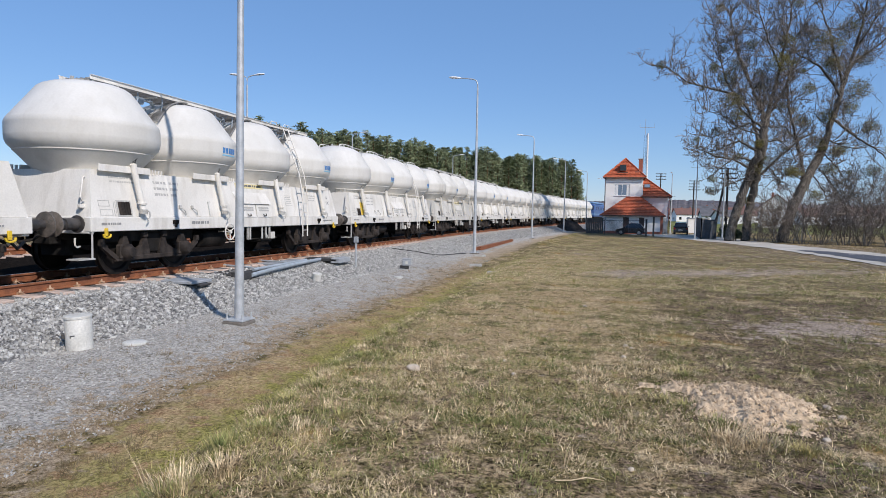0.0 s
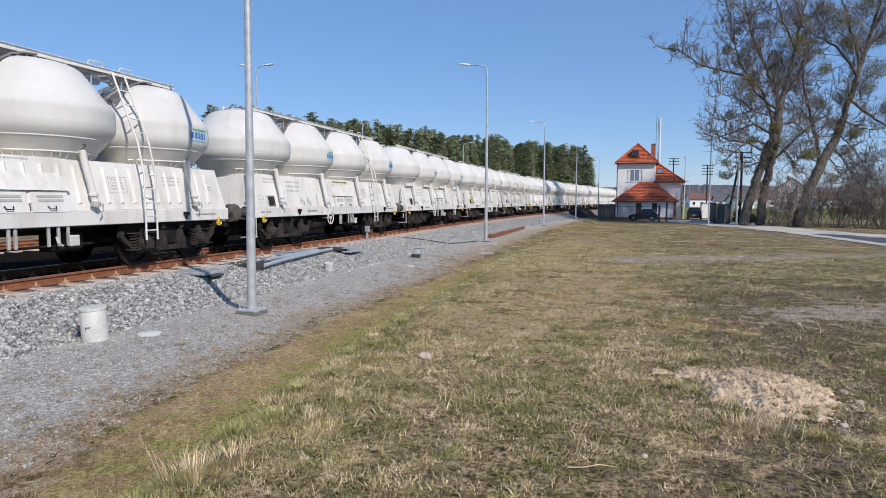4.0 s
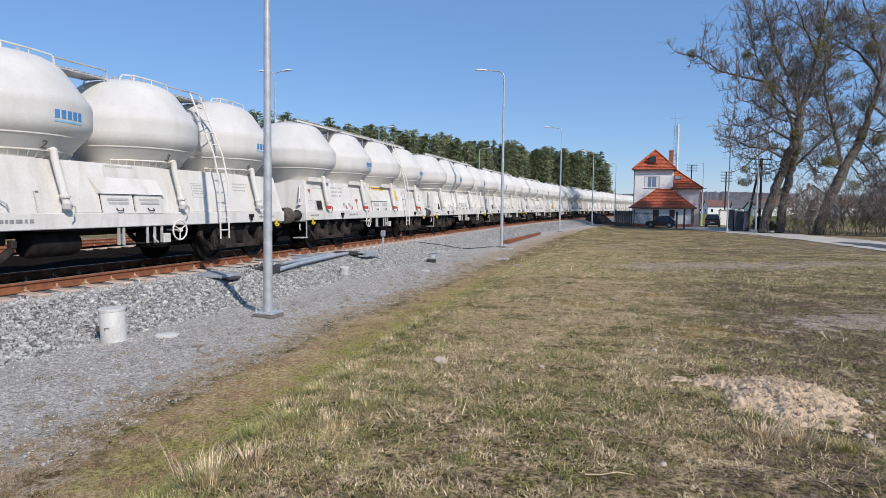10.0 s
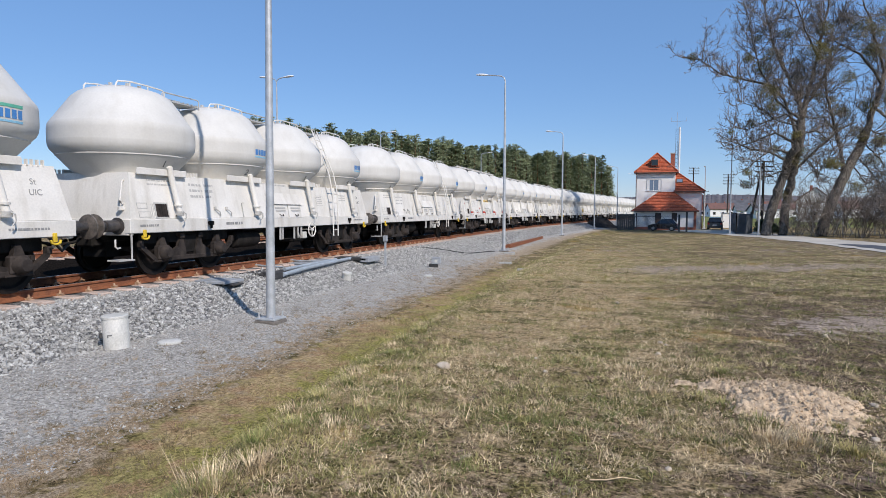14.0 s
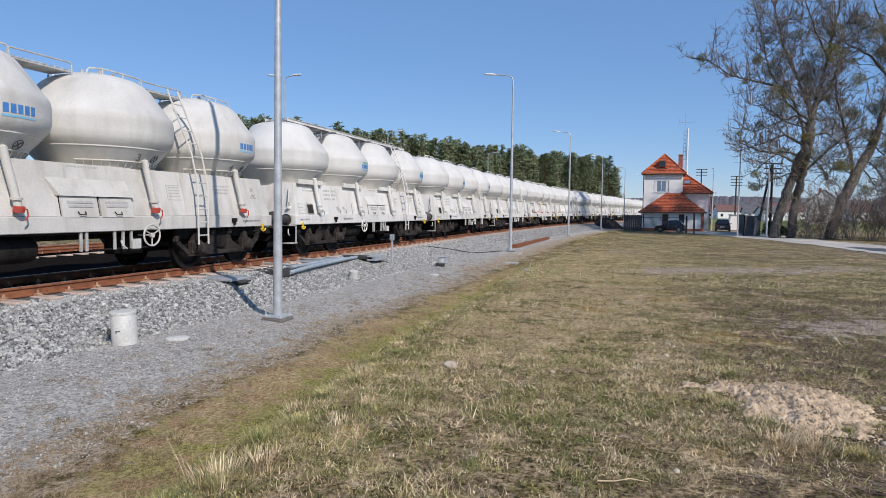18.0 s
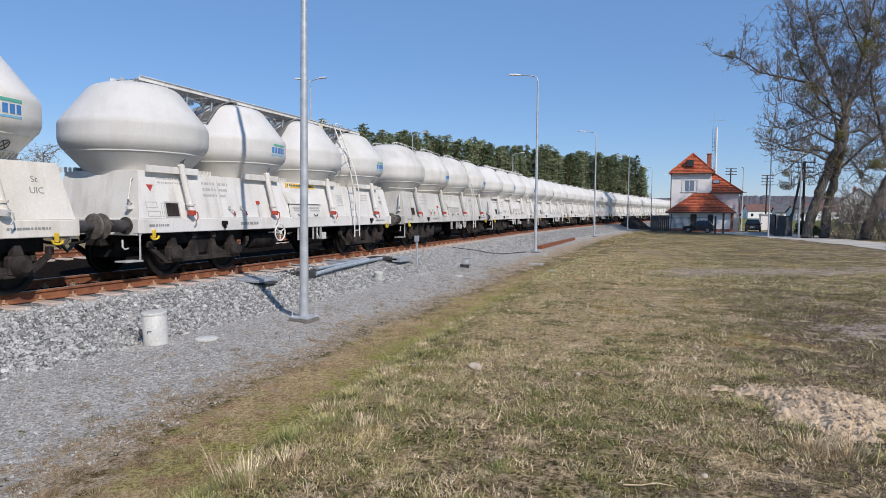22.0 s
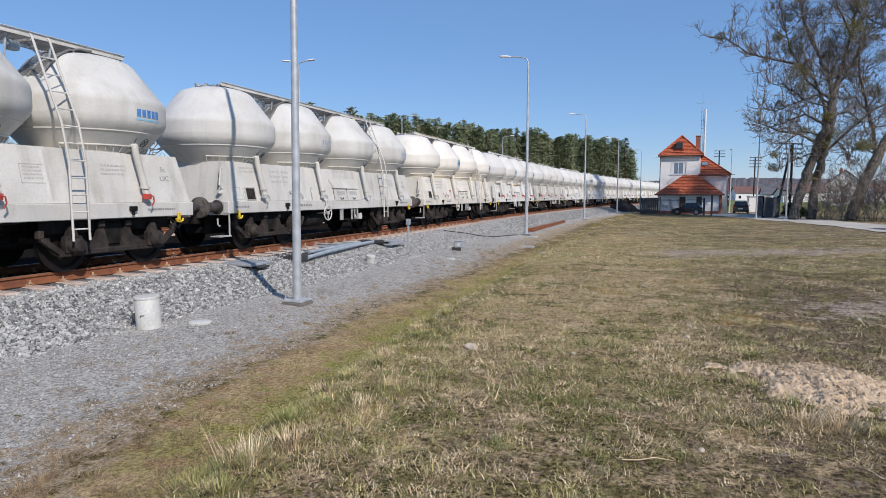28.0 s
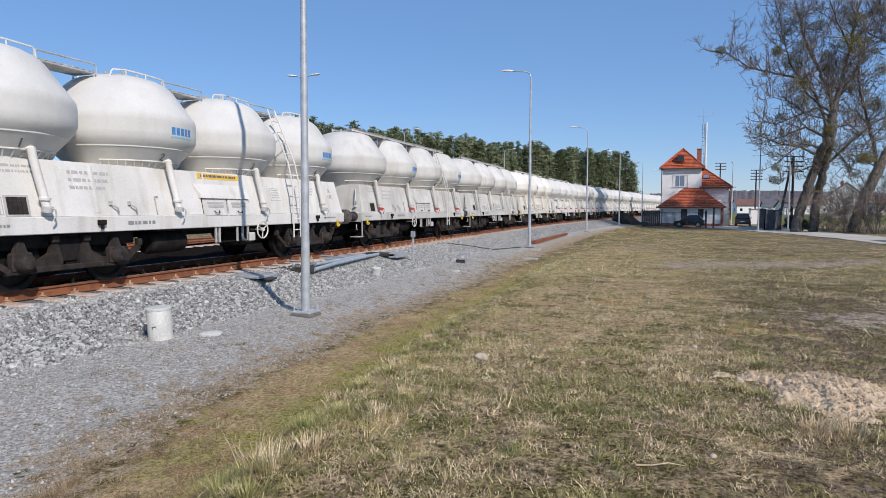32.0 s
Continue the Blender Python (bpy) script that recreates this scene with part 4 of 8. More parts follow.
def ladder_path(z):
    zs = [r[2] for r in LADDER][::-1]
    return float(np.interp(z, zs, [r[0] for r in LADDER][::-1])), float(np.interp(z, zs, [r[1] for r in LADDER][::-1]))


def hatch_rim(tint):
    g = Geo()
    g.lathe([(0.29, 3.93), (0.29, 4.01), (0.32, 4.014), (0.32, 4.03), (0.1, 4.05), (0.02, 4.052)], 20)
    for k in range(6):
        a = k * math.pi / 3
        g.box(-0.03, 0.03, -0.03, 0.03, 3.97, 4.08, 0.005, T((0.33 * math.cos(a), 0.33 * math.sin(a), 0)))
    return g.mesh("hatch", M["walk"], 35)


def tank_hoop(mat, s):
    g = Geo()
    pts = [(-0.62, -0.42, 3.88), (-0.60, -0.43, 3.99), (-0.56, -0.43, 4.04), (-0.25, -0.44, 4.085), (0.25, -0.44, 4.085), (0.70, -0.43, 4.07), (0.74, -0.43, 4.02), (0.78, -0.42, 3.82)]
    g.tube([(x, y * s, z) for x, y, z in pts], 0.017, 6)
    for x in (-0.25, 0.25):
        g.tube([(x, s * -0.44, 3.95), (x, s * -0.44, 4.08)], 0.014, 5)
    return g.mesh("top_railing", mat, 40)


def top_bridge():
    g = Geo()
    g.box(-0.62, 0.62, -0.26, 0.26, 3.92, 3.95, 0.006)
    for k in range(9):
        g.box(-0.6 + k * 0.15 - 0.012, -0.6 + k * 0.15 + 0.012, -0.26, 0.26, 3.95, 3.985)
    for s in (-0.3, 0.3):
        g.tube([(-0.62, s, 3.80), (-0.62, s, 4.06), (-0.58, s, 4.10), (0.58, s, 4.10), (0.62, s, 4.06), (0.62, s, 3.80)], 0.016, 6)
    return g.mesh("crossing_grate", M["walk"])


def walkway(mat):
    g = Geo()
    for y in (-0.40, 0.385):
        g.box(-4.80, 4.75, y, y + 0.015, 4.02, 4.105, 0.004)
        g.box(-4.80, 4.75, min(y, y + 0.015) - (0.03 if y < 0 else 0.0), y + (0.0 if y < 0 else 0.045), 4.106, 4.118, 0.003)
    for k in range(6):
        x = -4.7 + k * 1.88
        g.box(x - 0.02, x + 0.02, -0.37, 0.37, 3.985, 4.015)
    return g.mesh("walkway", mat)


def walkway_grating():
    g = Geo()
    for k in range(160):
        x = -4.76 + k * 0.0595
        g.box(x - 0.004, x + 0.004, -0.365, 0.365, 4.02, 4.05)
    for y in (-0.24, -0.12, 0, 0.12, 0.24):
        g.box(-4.76, 4.72, y - 0.006, y + 0.006, 4.04, 4.07)
    return g.mesh("walkway_grating", M["grating"])


def walkway_handle(mat):
    """A low bent grab bar on the walkway's edge."""
    return Geo().tube([(-0.17, -0.40, 4.09), (-0.18, -0.42, 4.17), (-0.16, -0.43, 4.195), (0.16, -0.43, 4.195), (0.18, -0.42, 4.17), (0.17, -0.40, 4.09)], 0.014, 6).mesh("walkway_handle", mat, 50)


def valve_block():
    """Air valves and their pipe between two tanks, hung under the walkway."""
    g = Geo()
    g.tube([(-0.5, -0.05, 3.86), (-0.1, -0.12, 3.93), (0.35, -0.1, 3.92), (0.62, -0.02, 3.82)], 0.035, 8)
    g.box(-0.12, 0.06, -0.2, -0.04, 3.80, 3.96, 0.02)
    g.lathe([(0.07, 0), (0.07, 0.03), (0.03, 0.035), (0.03, 0.1)], 10, T((0.3, -0.14, 3.90)))
    g.tube([(0.3, -0.26, 3.98), (0.3, -0.02, 4.0)], 0.012, 5)
    for x in (-0.32, 0.48):
        g.tube([(x, -0.3, 3.55), (x + 0.06, -0.3, 4.02)], 0.018, 6)
    return g.mesh("valve_block", M["bluegrey"], 40)


def arched_grate():
    """The curved tread plate that runs down a tank's shoulder beside the walkway."""
    g = Geo()
    rows = [(-0.15, 4.045), (-0.4, 4.025), (-0.65, 3.95), (-0.85, 3.83), (-1.05, 3.62), (-1.22, 3.42)]
    for d in (-0.42, -0.12, 0.18):
        g.tube([(x, d, z) for x, z in rows], 0.018, 5)
    for k in range(34):
        x = -0.17 - k * 0.031
        z = float(np.interp(-x, [-r[0] for r in rows], [r[1] for r in rows]))
        g.box(x - 0.006, x + 0.006, -0.42, 0.18, z - 0.015, z + 0.012)
    return g.mesh("arched_grate", M["grating"])


def deck_rail(mat, solid):
    g = Geo()
    if solid:
        g.box(-0.80, 0.62, -1.09, -1.06, 2.10, 2.24, 0.006)
        for k in range(5):
            x = 0.70 + k * 0.10
            g.box(x - 0.012, x + 0.012, -0.99, -0.93, 2.11, 2.22)
    else:
        arc = [radians(-90 + d) for d in range(-64, 65, 8)]
        g.tube([(1.09 * math.cos(t), 1.09 * math.sin(t), 2.255) for t in arc], 0.014, 6)
        for t in arc:
            g.tube([(1.0 * math.cos(t), max(-0.955, 1.0 * math.sin(t)), 2.11), (1.09 * math.cos(t), 1.09 * math.sin(t), 2.255)], 0.011, 5)
    return g.mesh("deck_rail", mat)


def data_grille():
    g = side_plate(-4.88, -4.56, 1.23, 1.50, 0.014)
    for k in range(5):
        h = side_plate(-4.88, -4.56, 1.25 + 0.055 * k, 1.255 + 0.055 * k, 0.02)
        v = side_plate(-4.86 + 0.07 * k, -4.853 + 0.07 * k, 1.23, 1.50, 0.02)
        g.add(h.v, h.f).add(v.v, v.f)
    return g.mesh("data_grille", M["bogie"])


def bars(rows, x, z, w, h, mat, slope=True, proud=0.004):
    """Unreadable stencilled lines: each word of a line as a plain bar."""
    rng = random.Random(int(x * 100) + int(z * 77))
    out = []
    for k in range(rows):
        g = Geo()
        zz = z - k * h * 1.75
        y = -(side_y(zz) + proud) if slope else -1.206
        y2 = -(side_y(zz + h) + proud) if slope else -1.206
        b, a = x + w * rng.uniform(0.75, 1.0), x
        while a < b:
            e = min(b, a + h * rng.uniform(0.45, 0.9) * rng.choice((1, 1, 2, 3)))
            g.add([(a, y, zz), (e, y, zz), (e, y2, zz + h * 0.75), (a, y2, zz + h * 0.75)], [(0, 1, 2, 3)])
            a = e + h * rng.uniform(0.2, 0.5)
        out.append(g.mesh("stencilled_line", mat))
    return out


def logo_part(kind, parent, x, style, faded=False):
    """The maker's blue mark as plain shapes: strokes between two stripes."""
    a = -math.pi / 2 - 0.10
    w = 0.42
    z0, z1 = 2.77, 2.99

    def build(k0, k1, za, zb, mat, pr):
        return tank_patch(kind, a + k0 * w, a + k1 * w, za, zb, pr).mesh("logo", mat)

    root = part("logo", cached(("logo0", kind, style, faded), lambda: build(0.0, 1.0, z0 - 0.045, z0 - 0.01, M["logo_faded" if faded else "logo_cyan"], 0.004)), parent, T((x, 0, 0)), "faded grey-blue painted mark" if faded else "blue painted mark with stripes")
    if style == "green":
        part("logo_stripe", cached(("logo1", kind), lambda: build(0.12, 1.0, z1 - 0.03, z1 + 0.02, M["logo_green"], 0.004)), root)
    for i in range(5):
        k0 = 0.02 + i * 0.2
        part("logo_block", cached(("logoblock", kind, i, faded), lambda: build(k0, k0 + 0.15, z0 + 0.02, z1 - 0.06, M["logo_faded" if faded else "logo"], 0.004)), root)


DIGITS = {}


def build_wagon(index):
    """One four-tank hopper wagon. Its front points along +x; the near side is -y."""
    kind = "B" if index in (4, 5, 7, 12, -1, -4, -7) else "A"
    tone = {9: "cream", 7: "grey", 10: "grey", -2: "grey", 5: "white", 11: "grey", -5: "grey"}.get(index, "white")
    tank_m, body_m = M[tone], M[tone + "_body"]
    ribbed = index in (2, -3)
    coil = index in (2, -6)
    words = {"cream": "cream", "grey": "dusty grey-white", "white": "dusty white"}[tone]
    label = f"{words} four-tank wagon with " + ("ribbed sides and " if ribbed else "") + ("hooped top railings" if kind == "B" else "a long roof walkway") 
    wg = thing("hopper_wagon", T((0, 0, RAIL_Z)), label, "wagon", "wagons of the train")

    def P(name, key, build, m=None, lab="", parent=None):
        return part(name, cached(key, build), parent or wg, m, lab)

    # frame and hopper body
    for s in (-1, 1):
        P("sole_bar", ("sole", tone, s), lambda: Geo().box(-5.65, 5.65, min(s * 1.05, s * 1.20), max(s * 1.05, s * 1.20), 0.90, 1.185, 0.012).mesh("sole_bar", body_m))

        def side():
            g = Geo()
            a, b, c, d = (-5.60, s * 1.16, 1.19), (5.60, s * 1.16, 1.19), (5.43, s * 0.97, 2.13), (-5.43, s * 0.97, 2.13)
            g.plate(*((a, b, c, d) if s < 0 else (b, a, d, c)), 0.04)
            if ribbed:
                for k in range(30):
                    x = -4.9 + k * 0.34
                    g.add([(x - 0.05, s * 1.135, 1.3), (x + 0.05, s * 1.135, 1.3), (x + 0.05, s * 0.99, 2.02), (x - 0.05, s * 0.99, 2.02), (x, s * 1.175, 1.34), (x, s * 1.035, 1.98)],
                          [(0, 4, 5, 3), (1, 2, 5, 4), (0, 1, 4), (3, 5, 2)])
            else:
                for x in (-3.2, -0.35, 2.5):
                    g.add([(x - 0.14, s * 1.145, 1.25), (x + 0.02, s * 1.145, 1.25), (x - 0.02, s * 0.978, 2.08), (x - 0.14, s * 0.978, 2.08), (x - 0.06, s * 1.157, 1.25), (x - 0.08, s * 0.990, 2.08)],
                          [(0, 4, 5, 3), (1, 2, 5, 4), (0, 1, 4), (3, 5, 2)])
            return g.mesh("side_panel", body_m)
        P("side_panel", ("side", tone, s, ribbed), side)

        def end():
            g = Geo()
            a, b, c, d = (s * 5.60, -1.16, 1.19), (s * 5.60, 1.16, 1.19), (s * 5.43, 0.97, 2.13), (s * 5.43, -0.97, 2.13)
            g.plate(*((a, b, c, d) if s > 0 else (b, a, d, c)), 0.04)
            for k in range(5 if ribbed else 0):
                y = -0.84 + k * 0.42
                g.add([(s * 5.585, y - 0.07, 1.22), (s * 5.585, y + 0.07, 1.22), (s * 5.44, y + 0.05, 2.1), (s * 5.44, y - 0.05, 2.1), (s * 5.65, y, 1.24), (s * 5.50, y, 2.08)],
                      [(0, 1, 4), (1, 2, 5, 4), (3, 0, 4, 5), (2, 3, 5)])
            return g.mesh("end_panel", body_m)
        P("end_panel", ("end", tone, s, ribbed), end)
        P("headstock", ("head", tone, s), lambda: Geo().box(min(s * 5.5, s * 5.64), max(s * 5.5, s * 5.64), -1.14, 1.14, 0.86, 1.19, 0.015).mesh("headstock", body_m))
    P("deck", ("deck", tone), lambda: Geo().box(-5.42, 5.42, -0.96, 0.96, 2.09, 2.128, 0).mesh("deck", body_m))
    P("centre_sill", "sill", lambda: Geo().box(-5.5, 5.5, -0.35, 0.35, 0.72, 1.1, 0.02).box(-1.9, 1.9, -1.1, 1.1, 0.86, 1.0, 0.02).mesh("centre_sill", M["under"]))
    P("air_reservoir", "air", lambda: Geo().lathe([(0.05, -0.55), (0.2, -0.5), (0.23, -0.42), (0.23, 0.42), (0.2, 0.5), (0.05, 0.55)], 18, pose(-1.35, -0.72, 0.62, 0, 90, 0)).mesh("air_reservoir", M["under"], 40))
    P("brake_rigging", "rig", lambda: Geo().tube([(-2.5, -0.3, 0.45), (2.5, -0.3, 0.5)], 0.025, 6).tube([(0.1, -1.0, 0.55), (1.6, -1.0, 0.55)], 0.02, 6).box(0.9, 1.5, -0.9, -0.45, 0.42, 0.8, 0.03).mesh("brake_rigging", M["under"]))
    for x in (-0.22, -0.10, 0.52, 0.72, 0.92):
        P("hanger", ("hanger",), lambda: Geo().box(-0.025, 0.025, -1.17, -1.13, 0.55, 0.90, 0.004).mesh("hanger", M["walk"]), T((x, 0, 0)))
    P("changeover_box", "sab", lambda: Geo().box(0.88, 1.08, -1.25, -1.19, 0.54, 0.74, 0.012).mesh("changeover_box", M["plastic_white"]), None, "white brake changeover plate")
    P("changeover_handle", "sabh", lambda: Geo().tube([(0.62, -1.21, 0.72), (0.62, -1.25, 0.62), (0.71, -1.25, 0.56)], 0.02, 6).mesh("changeover_handle", M["plastic_white"]))
    P("brake_wheel", ("bw", tone), lambda: hand_wheel(body_m), T((1.30 if kind == "B" else -1.27, -1.30, 0.80)))

    for s in (-1, 1):
        P("hopper_bottom", "hbot", lambda: Geo().prism([(-1.5, -0.3), (1.5, -0.3), (1.5, 0.3), (-1.5, 0.3)], 0.40, 0.98).box(-1.75, 1.75, -0.22, 0.22, 0.62, 0.97, 0.03).mesh("hopper_bottom", M["under"]), T((s * 3.9, 0, 0)))
    # tanks
    for i, x in enumerate(TANK_X):
        tk = part("tank", wagon_tank(kind, tone), wg, T((x, 0, 0)) @ pose(0, 0, 0, 0, 0, 137.0 * (i + index)))
        P("hatch", "hatch", lambda: hatch_rim(tone), T((x, 0, 0)))
        for s in (-1, 1):
            turn = pose(0, 0, 0, 0, 0, 0 if s < 0 else 180)
            pp = P("discharge_pipe", ("pipe", tone), lambda: discharge_pipe(body_m), T((x + 0.08, 0, 0)) @ turn)
            capm = M["red"] if index in (3, 7, 8, 11) else M["walk"]
            P("coupling_cap", ("cap", capm.name), lambda: pipe_cap(capm), None, "red coupling cap" if capm is M["red"] else "", pp)
            solid = index in (0, 5, 6, 8, 3, -2) and kind == "A" or index in (5, 6)
            P("deck_rail", ("drail", tone, solid), lambda: deck_rail(body_m, solid), T((x, 0, 0)) @ turn)
        if kind == "B":
            for s in (-1, 1):
                P("top_railing", ("hoop", tone, s), lambda: tank_hoop(body_m, s), T((x, 0, 0)))
            if i < 3:
                P("crossing_grate", "bridge", top_bridge, T((x + 1.445, 0, -0.02)))
        else:
            if i:
                P("arched_grate", "agrate", arched_grate, T((x, 0, 0)))
            for d in (-0.5, 0.5) if i else (0.5,):
                for s in (-1, 1):
                    P("walkway_post", ("wpost", tone), lambda: Geo().box(-0.016, 0.016, -0.016, 0.016, 3.76, 4.10, 0.003).mesh("walkway_post", body_m), T((x + d, s * 0.37, 0)))
        digit = str(i + 1 if kind == "B" else 4 - i)
        if digit not in DIGITS:
            DIGITS[digit] = text_mesh(digit, 0.24, M["ink"])
        # painted on the lower cone, which leans outwards
        a = -math.pi / 2 + (0.05 if kind == "A" else -0.10)
        r = tank_radius(kind, 2.34) + 0.012
        part("tank_number", DIGITS[digit], tk, (T((x, 0, 0)) @ pose(0, 0, 0, 0, 0, 137.0 * (i + index))).inverted() @ T((x + r * math.cos(a), r * math.sin(a), 2.34)) @ pose(0, 0, 0, 0, 0, math.degrees(a) + 90) @ pose(0, 0, 0, 125, 0, 0), "black painted tank number")
        if i in (1, 3):
            logo_part(kind, wg, x, "green" if index in (1, 2, 6, 8, 9) else "blue", index == 10)
    if kind == "A":
        P("walkway", ("walkway", tone), lambda: walkway(body_m))
        P("walkway_grating", "wgrate", walkway_grating)
        for hx in () if index == 11 else (2.42, 3.22):
            P("walkway_handle", ("whandle", tone), lambda: walkway_handle(body_m), T((hx, 0, 0)))
        for vx in TANK_X[:3]:
            P("valve_block", "vblock", valve_block, T((vx + 1.445, 0, 0)), "blue-grey air valves")
        if index in (3, 8, 9, 10):
            P("warning_tag", "wtag", lambda: Geo().box(2.02, 2.24, -0.435, -0.42, 3.78, 4.01, 0.004).mesh("warning_tag", M["pale_yellow"]), None, "small yellow warning plate")
    lx, ltop, lean = (2.78, 3.97, 1.0) if kind == "B" else (2.80, 4.02, 0.0)
    ld = P("ladder", ("ladder", tone, kind), lambda: ladder_stiles(body_m, ltop, lean), T((lx, 0, 0)))
    z = 0.75
    while z < ltop - 0.08:
        rx, ry = ladder_path(z)
        P("rung", ("rung", tone), lambda: Geo().tube([(-0.16, 0, 0), (0.16, 0, 0)], 0.014, 6).mesh("rung", body_m), T((rx * lean, ry, z)), "", ld)
        z += 0.29

    # bogies
    for bx in (-3.75, 3.75):
        bo = P("bogie", "bogie", bogie_frame, T((bx, 0, 0)))
        P("bolster", "bolster", bogie_bolster, None, "", bo)
        for ax in (-0.9, 0.9):
            ws = P("wheelset", "wheelset", wheelset, T((ax, 0, 0.46)), "", bo)
            WHEELS.append((ws, ax, index))
            P("axle_box", "axbox", axle_box, T((ax, -1.03, 0.46)), "", bo)
            P("axle_box", "axbox", axle_box, T((ax, 1.03, 0.46)) @ pose(0, 0, 0, 0, 0, 180), "", bo)
            if coil:
                for d in (-0.27, 0.27):
                    P("coil_spring", "coil", spring_nest, T((ax + d, -1.06, 0.36)), "", bo)
    # ends
    for s in (-1, 1):
        for y in (-0.875, 0.875):
            bf = P("buffer", "buffer", buffer_mesh, T((s * 5.64, y, 1.05)) @ pose(0, 0, 0, 0, 90 * s, 0))
            P("buffer_head", "bufhead", buffer_head, T((0, 0, 0.50)), "", bf)
        P("drawgear", "draw", lambda: Geo().tube([(0, 0, 1.05), (0.45, 0, 1.05), (0.55, 0, 1.0), (0.5, 0, 0.9)], 0.05, 8).tube([(0.1, 0.3, 1.0), (0.45, 0.3, 0.75), (0.6, 0.1, 0.7)], 0.03, 6).mesh("drawgear", M["under"], 50), T((s * 5.64, 0, 0)) @ pose(0, 0, 0, 0, 0, 0 if s > 0 else 180))
        P("brake_hose", "hose", lambda: Geo().tube([(0, -0.45, 0.95), (0.2, -0.45, 0.75), (0.35, -0.45, 0.6), (0.5, -0.44, 0.72)], 0.03, 7).mesh("brake_hose", M["dark_box"], 50), T((s * 5.64, 0, 0)) @ pose(0, 0, 0, 0, 0, 0 if s > 0 else 180))
        P("tow_hook", "towhook", lambda: Geo().box(-0.045, 0.045, -1.255, -1.20, 0.80, 1.0, 0.012).tube([(-0.12, -1.25, 0.85), (-0.10, -1.25, 0.79), (-0.04, -1.25, 0.765), (0.04, -1.25, 0.765), (0.10, -1.25, 0.79), (0.12, -1.25, 0.85)], 0.026, 7).mesh("tow_hook", M["yellow"], 50), T((s * 5.25 - 0.05, -0.24, 0.17)) @ Matrix.Diagonal((0.8, 0.8, 0.8, 1)), "yellow towing hook")
    P("shunter_step", "step", lambda: Geo().box(-5.95, -5.55, -1.2, -0.9, 0.36, 0.39, 0.005).tube([(-5.6, -1.17, 0.38), (-5.6, -1.17, 1.0)], 0.02, 6).mesh("shunter_step", M["walk"]))
    P("grab_rail", ("grab", tone), lambda: Geo().tube([(-5.72, -1.0, 0.62), (-5.95, -1.17, 0.62), (-6.0, -1.17, 0.66), (-6.0, -1.17, 0.8)], 0.018, 6).mesh("grab_rail", body_m, 50))
    P("hand_rail", ("grab2", tone), lambda: Geo().tube([(-5.50, -0.93, 1.50), (-5.60, -0.95, 1.50), (-5.66, -0.96, 1.56), (-5.53, -0.90, 1.95), (-5.47, -0.88, 1.98)], 0.018, 6).box(-5.68, -5.54, -0.98, -0.90, 1.36, 1.44, 0.01).mesh("hand_rail", body_m, 50))

    # doors, levers, plates and stencils on the near side
    fl = P("locker_hood", ("hood", tone), lambda: Geo().add([on_side(-0.66, 1.545, 0.004), on_side(1.02, 1.545, 0.004), on_side(0.90, 1.86, 0.004), on_side(-0.80, 1.86, 0.004), on_side(-0.62, 1.545, 0.09), on_side(0.99, 1.545, 0.09)],
                                                           [(0, 1, 5, 4), (4, 5, 2, 3), (0, 4, 3), (1, 2, 5)]).mesh("locker_hood", body_m))
    for x0 in (-0.60, 0.20):
        dr = P("locker_door", ("ldoor", tone, x0), lambda: side_plate(x0, x0 + 0.74, 1.165, 1.535, 0.05).mesh("locker_door", body_m))
        P("door_handle", ("lhandle", x0), lambda: Geo().tube([on_side(x0 + 0.29, 1.27, 0.06), on_side(x0 + 0.31, 1.22, 0.085), on_side(x0 + 0.43, 1.22, 0.085), on_side(x0 + 0.45, 1.27, 0.06)], 0.010, 5).mesh("door_handle", M["under"]), None, "", dr)
        P("door_seam", ("lseam", x0), lambda: side_plate(x0 - 0.012, x0 + 0.752, 1.153, 1.547, 0.012).mesh("door_seam", M["under"]), None, "", dr)
    for x in (-3.0, -2.58):
        P("valve_lever", ("lever", x), lambda: Geo().tube([on_side(x, 1.44, 0.01), on_side(x + 0.02, 1.38, 0.06), on_side(x + 0.10, 1.33, 0.07), on_side(x + 0.14, 1.24, 0.04)], 0.014, 6).box(x - 0.03, x + 0.03, -(side_y(1.42) + 0.05), -side_y(1.42), 1.38, 1.46, 0.008).mesh("valve_lever", M["walk"], 50))
        if index in (3, 7, 8, 9):
            P("lever_grip", ("grip", x), lambda: Geo().tube([on_side(x + 0.10, 1.33, 0.07), on_side(x + 0.14, 1.25, 0.045)], 0.021, 6).mesh("lever_grip", M["red"], 50), None, "red lever grip")
    rod = P("lever_rod", ("lrod", tone), lambda: Geo().tube([on_side(-1.93, 1.20, 0.02), on_side(-1.93, 1.56, 0.02), on_side(-1.86, 1.56, 0.03)], 0.013, 6).mesh("lever_rod", M["walk"]))
    if index in (3, 7, 8, 9):
        P("rod_cap", "rodcap", lambda: side_plate(-1.97, -1.88, 1.52, 1.60, 0.05).mesh("rod_cap", M["red"]), None, "small red cap", rod)
    P("data_frame", "dframe", lambda: side_plate(-4.92, -4.52, 1.20, 1.53, 0.008).mesh("data_frame", M["ink_pale"]), None, "grey framed data plate")
    P("data_grille", "dgrille", data_grille)
    if index in (0, 1, 3, 8, 12, -2):
        hue = "orange_sign" if index in (3, 8, 12) else "pale_yellow"
        ps = P("pressure_sign", ("psign", hue), lambda: side_plate(-0.60, 0.80, 1.975, 2.10, 0.004).mesh("pressure_sign", M[hue]), None, "orange pressure notice" if hue == "orange_sign" else "pale yellow pressure notice")
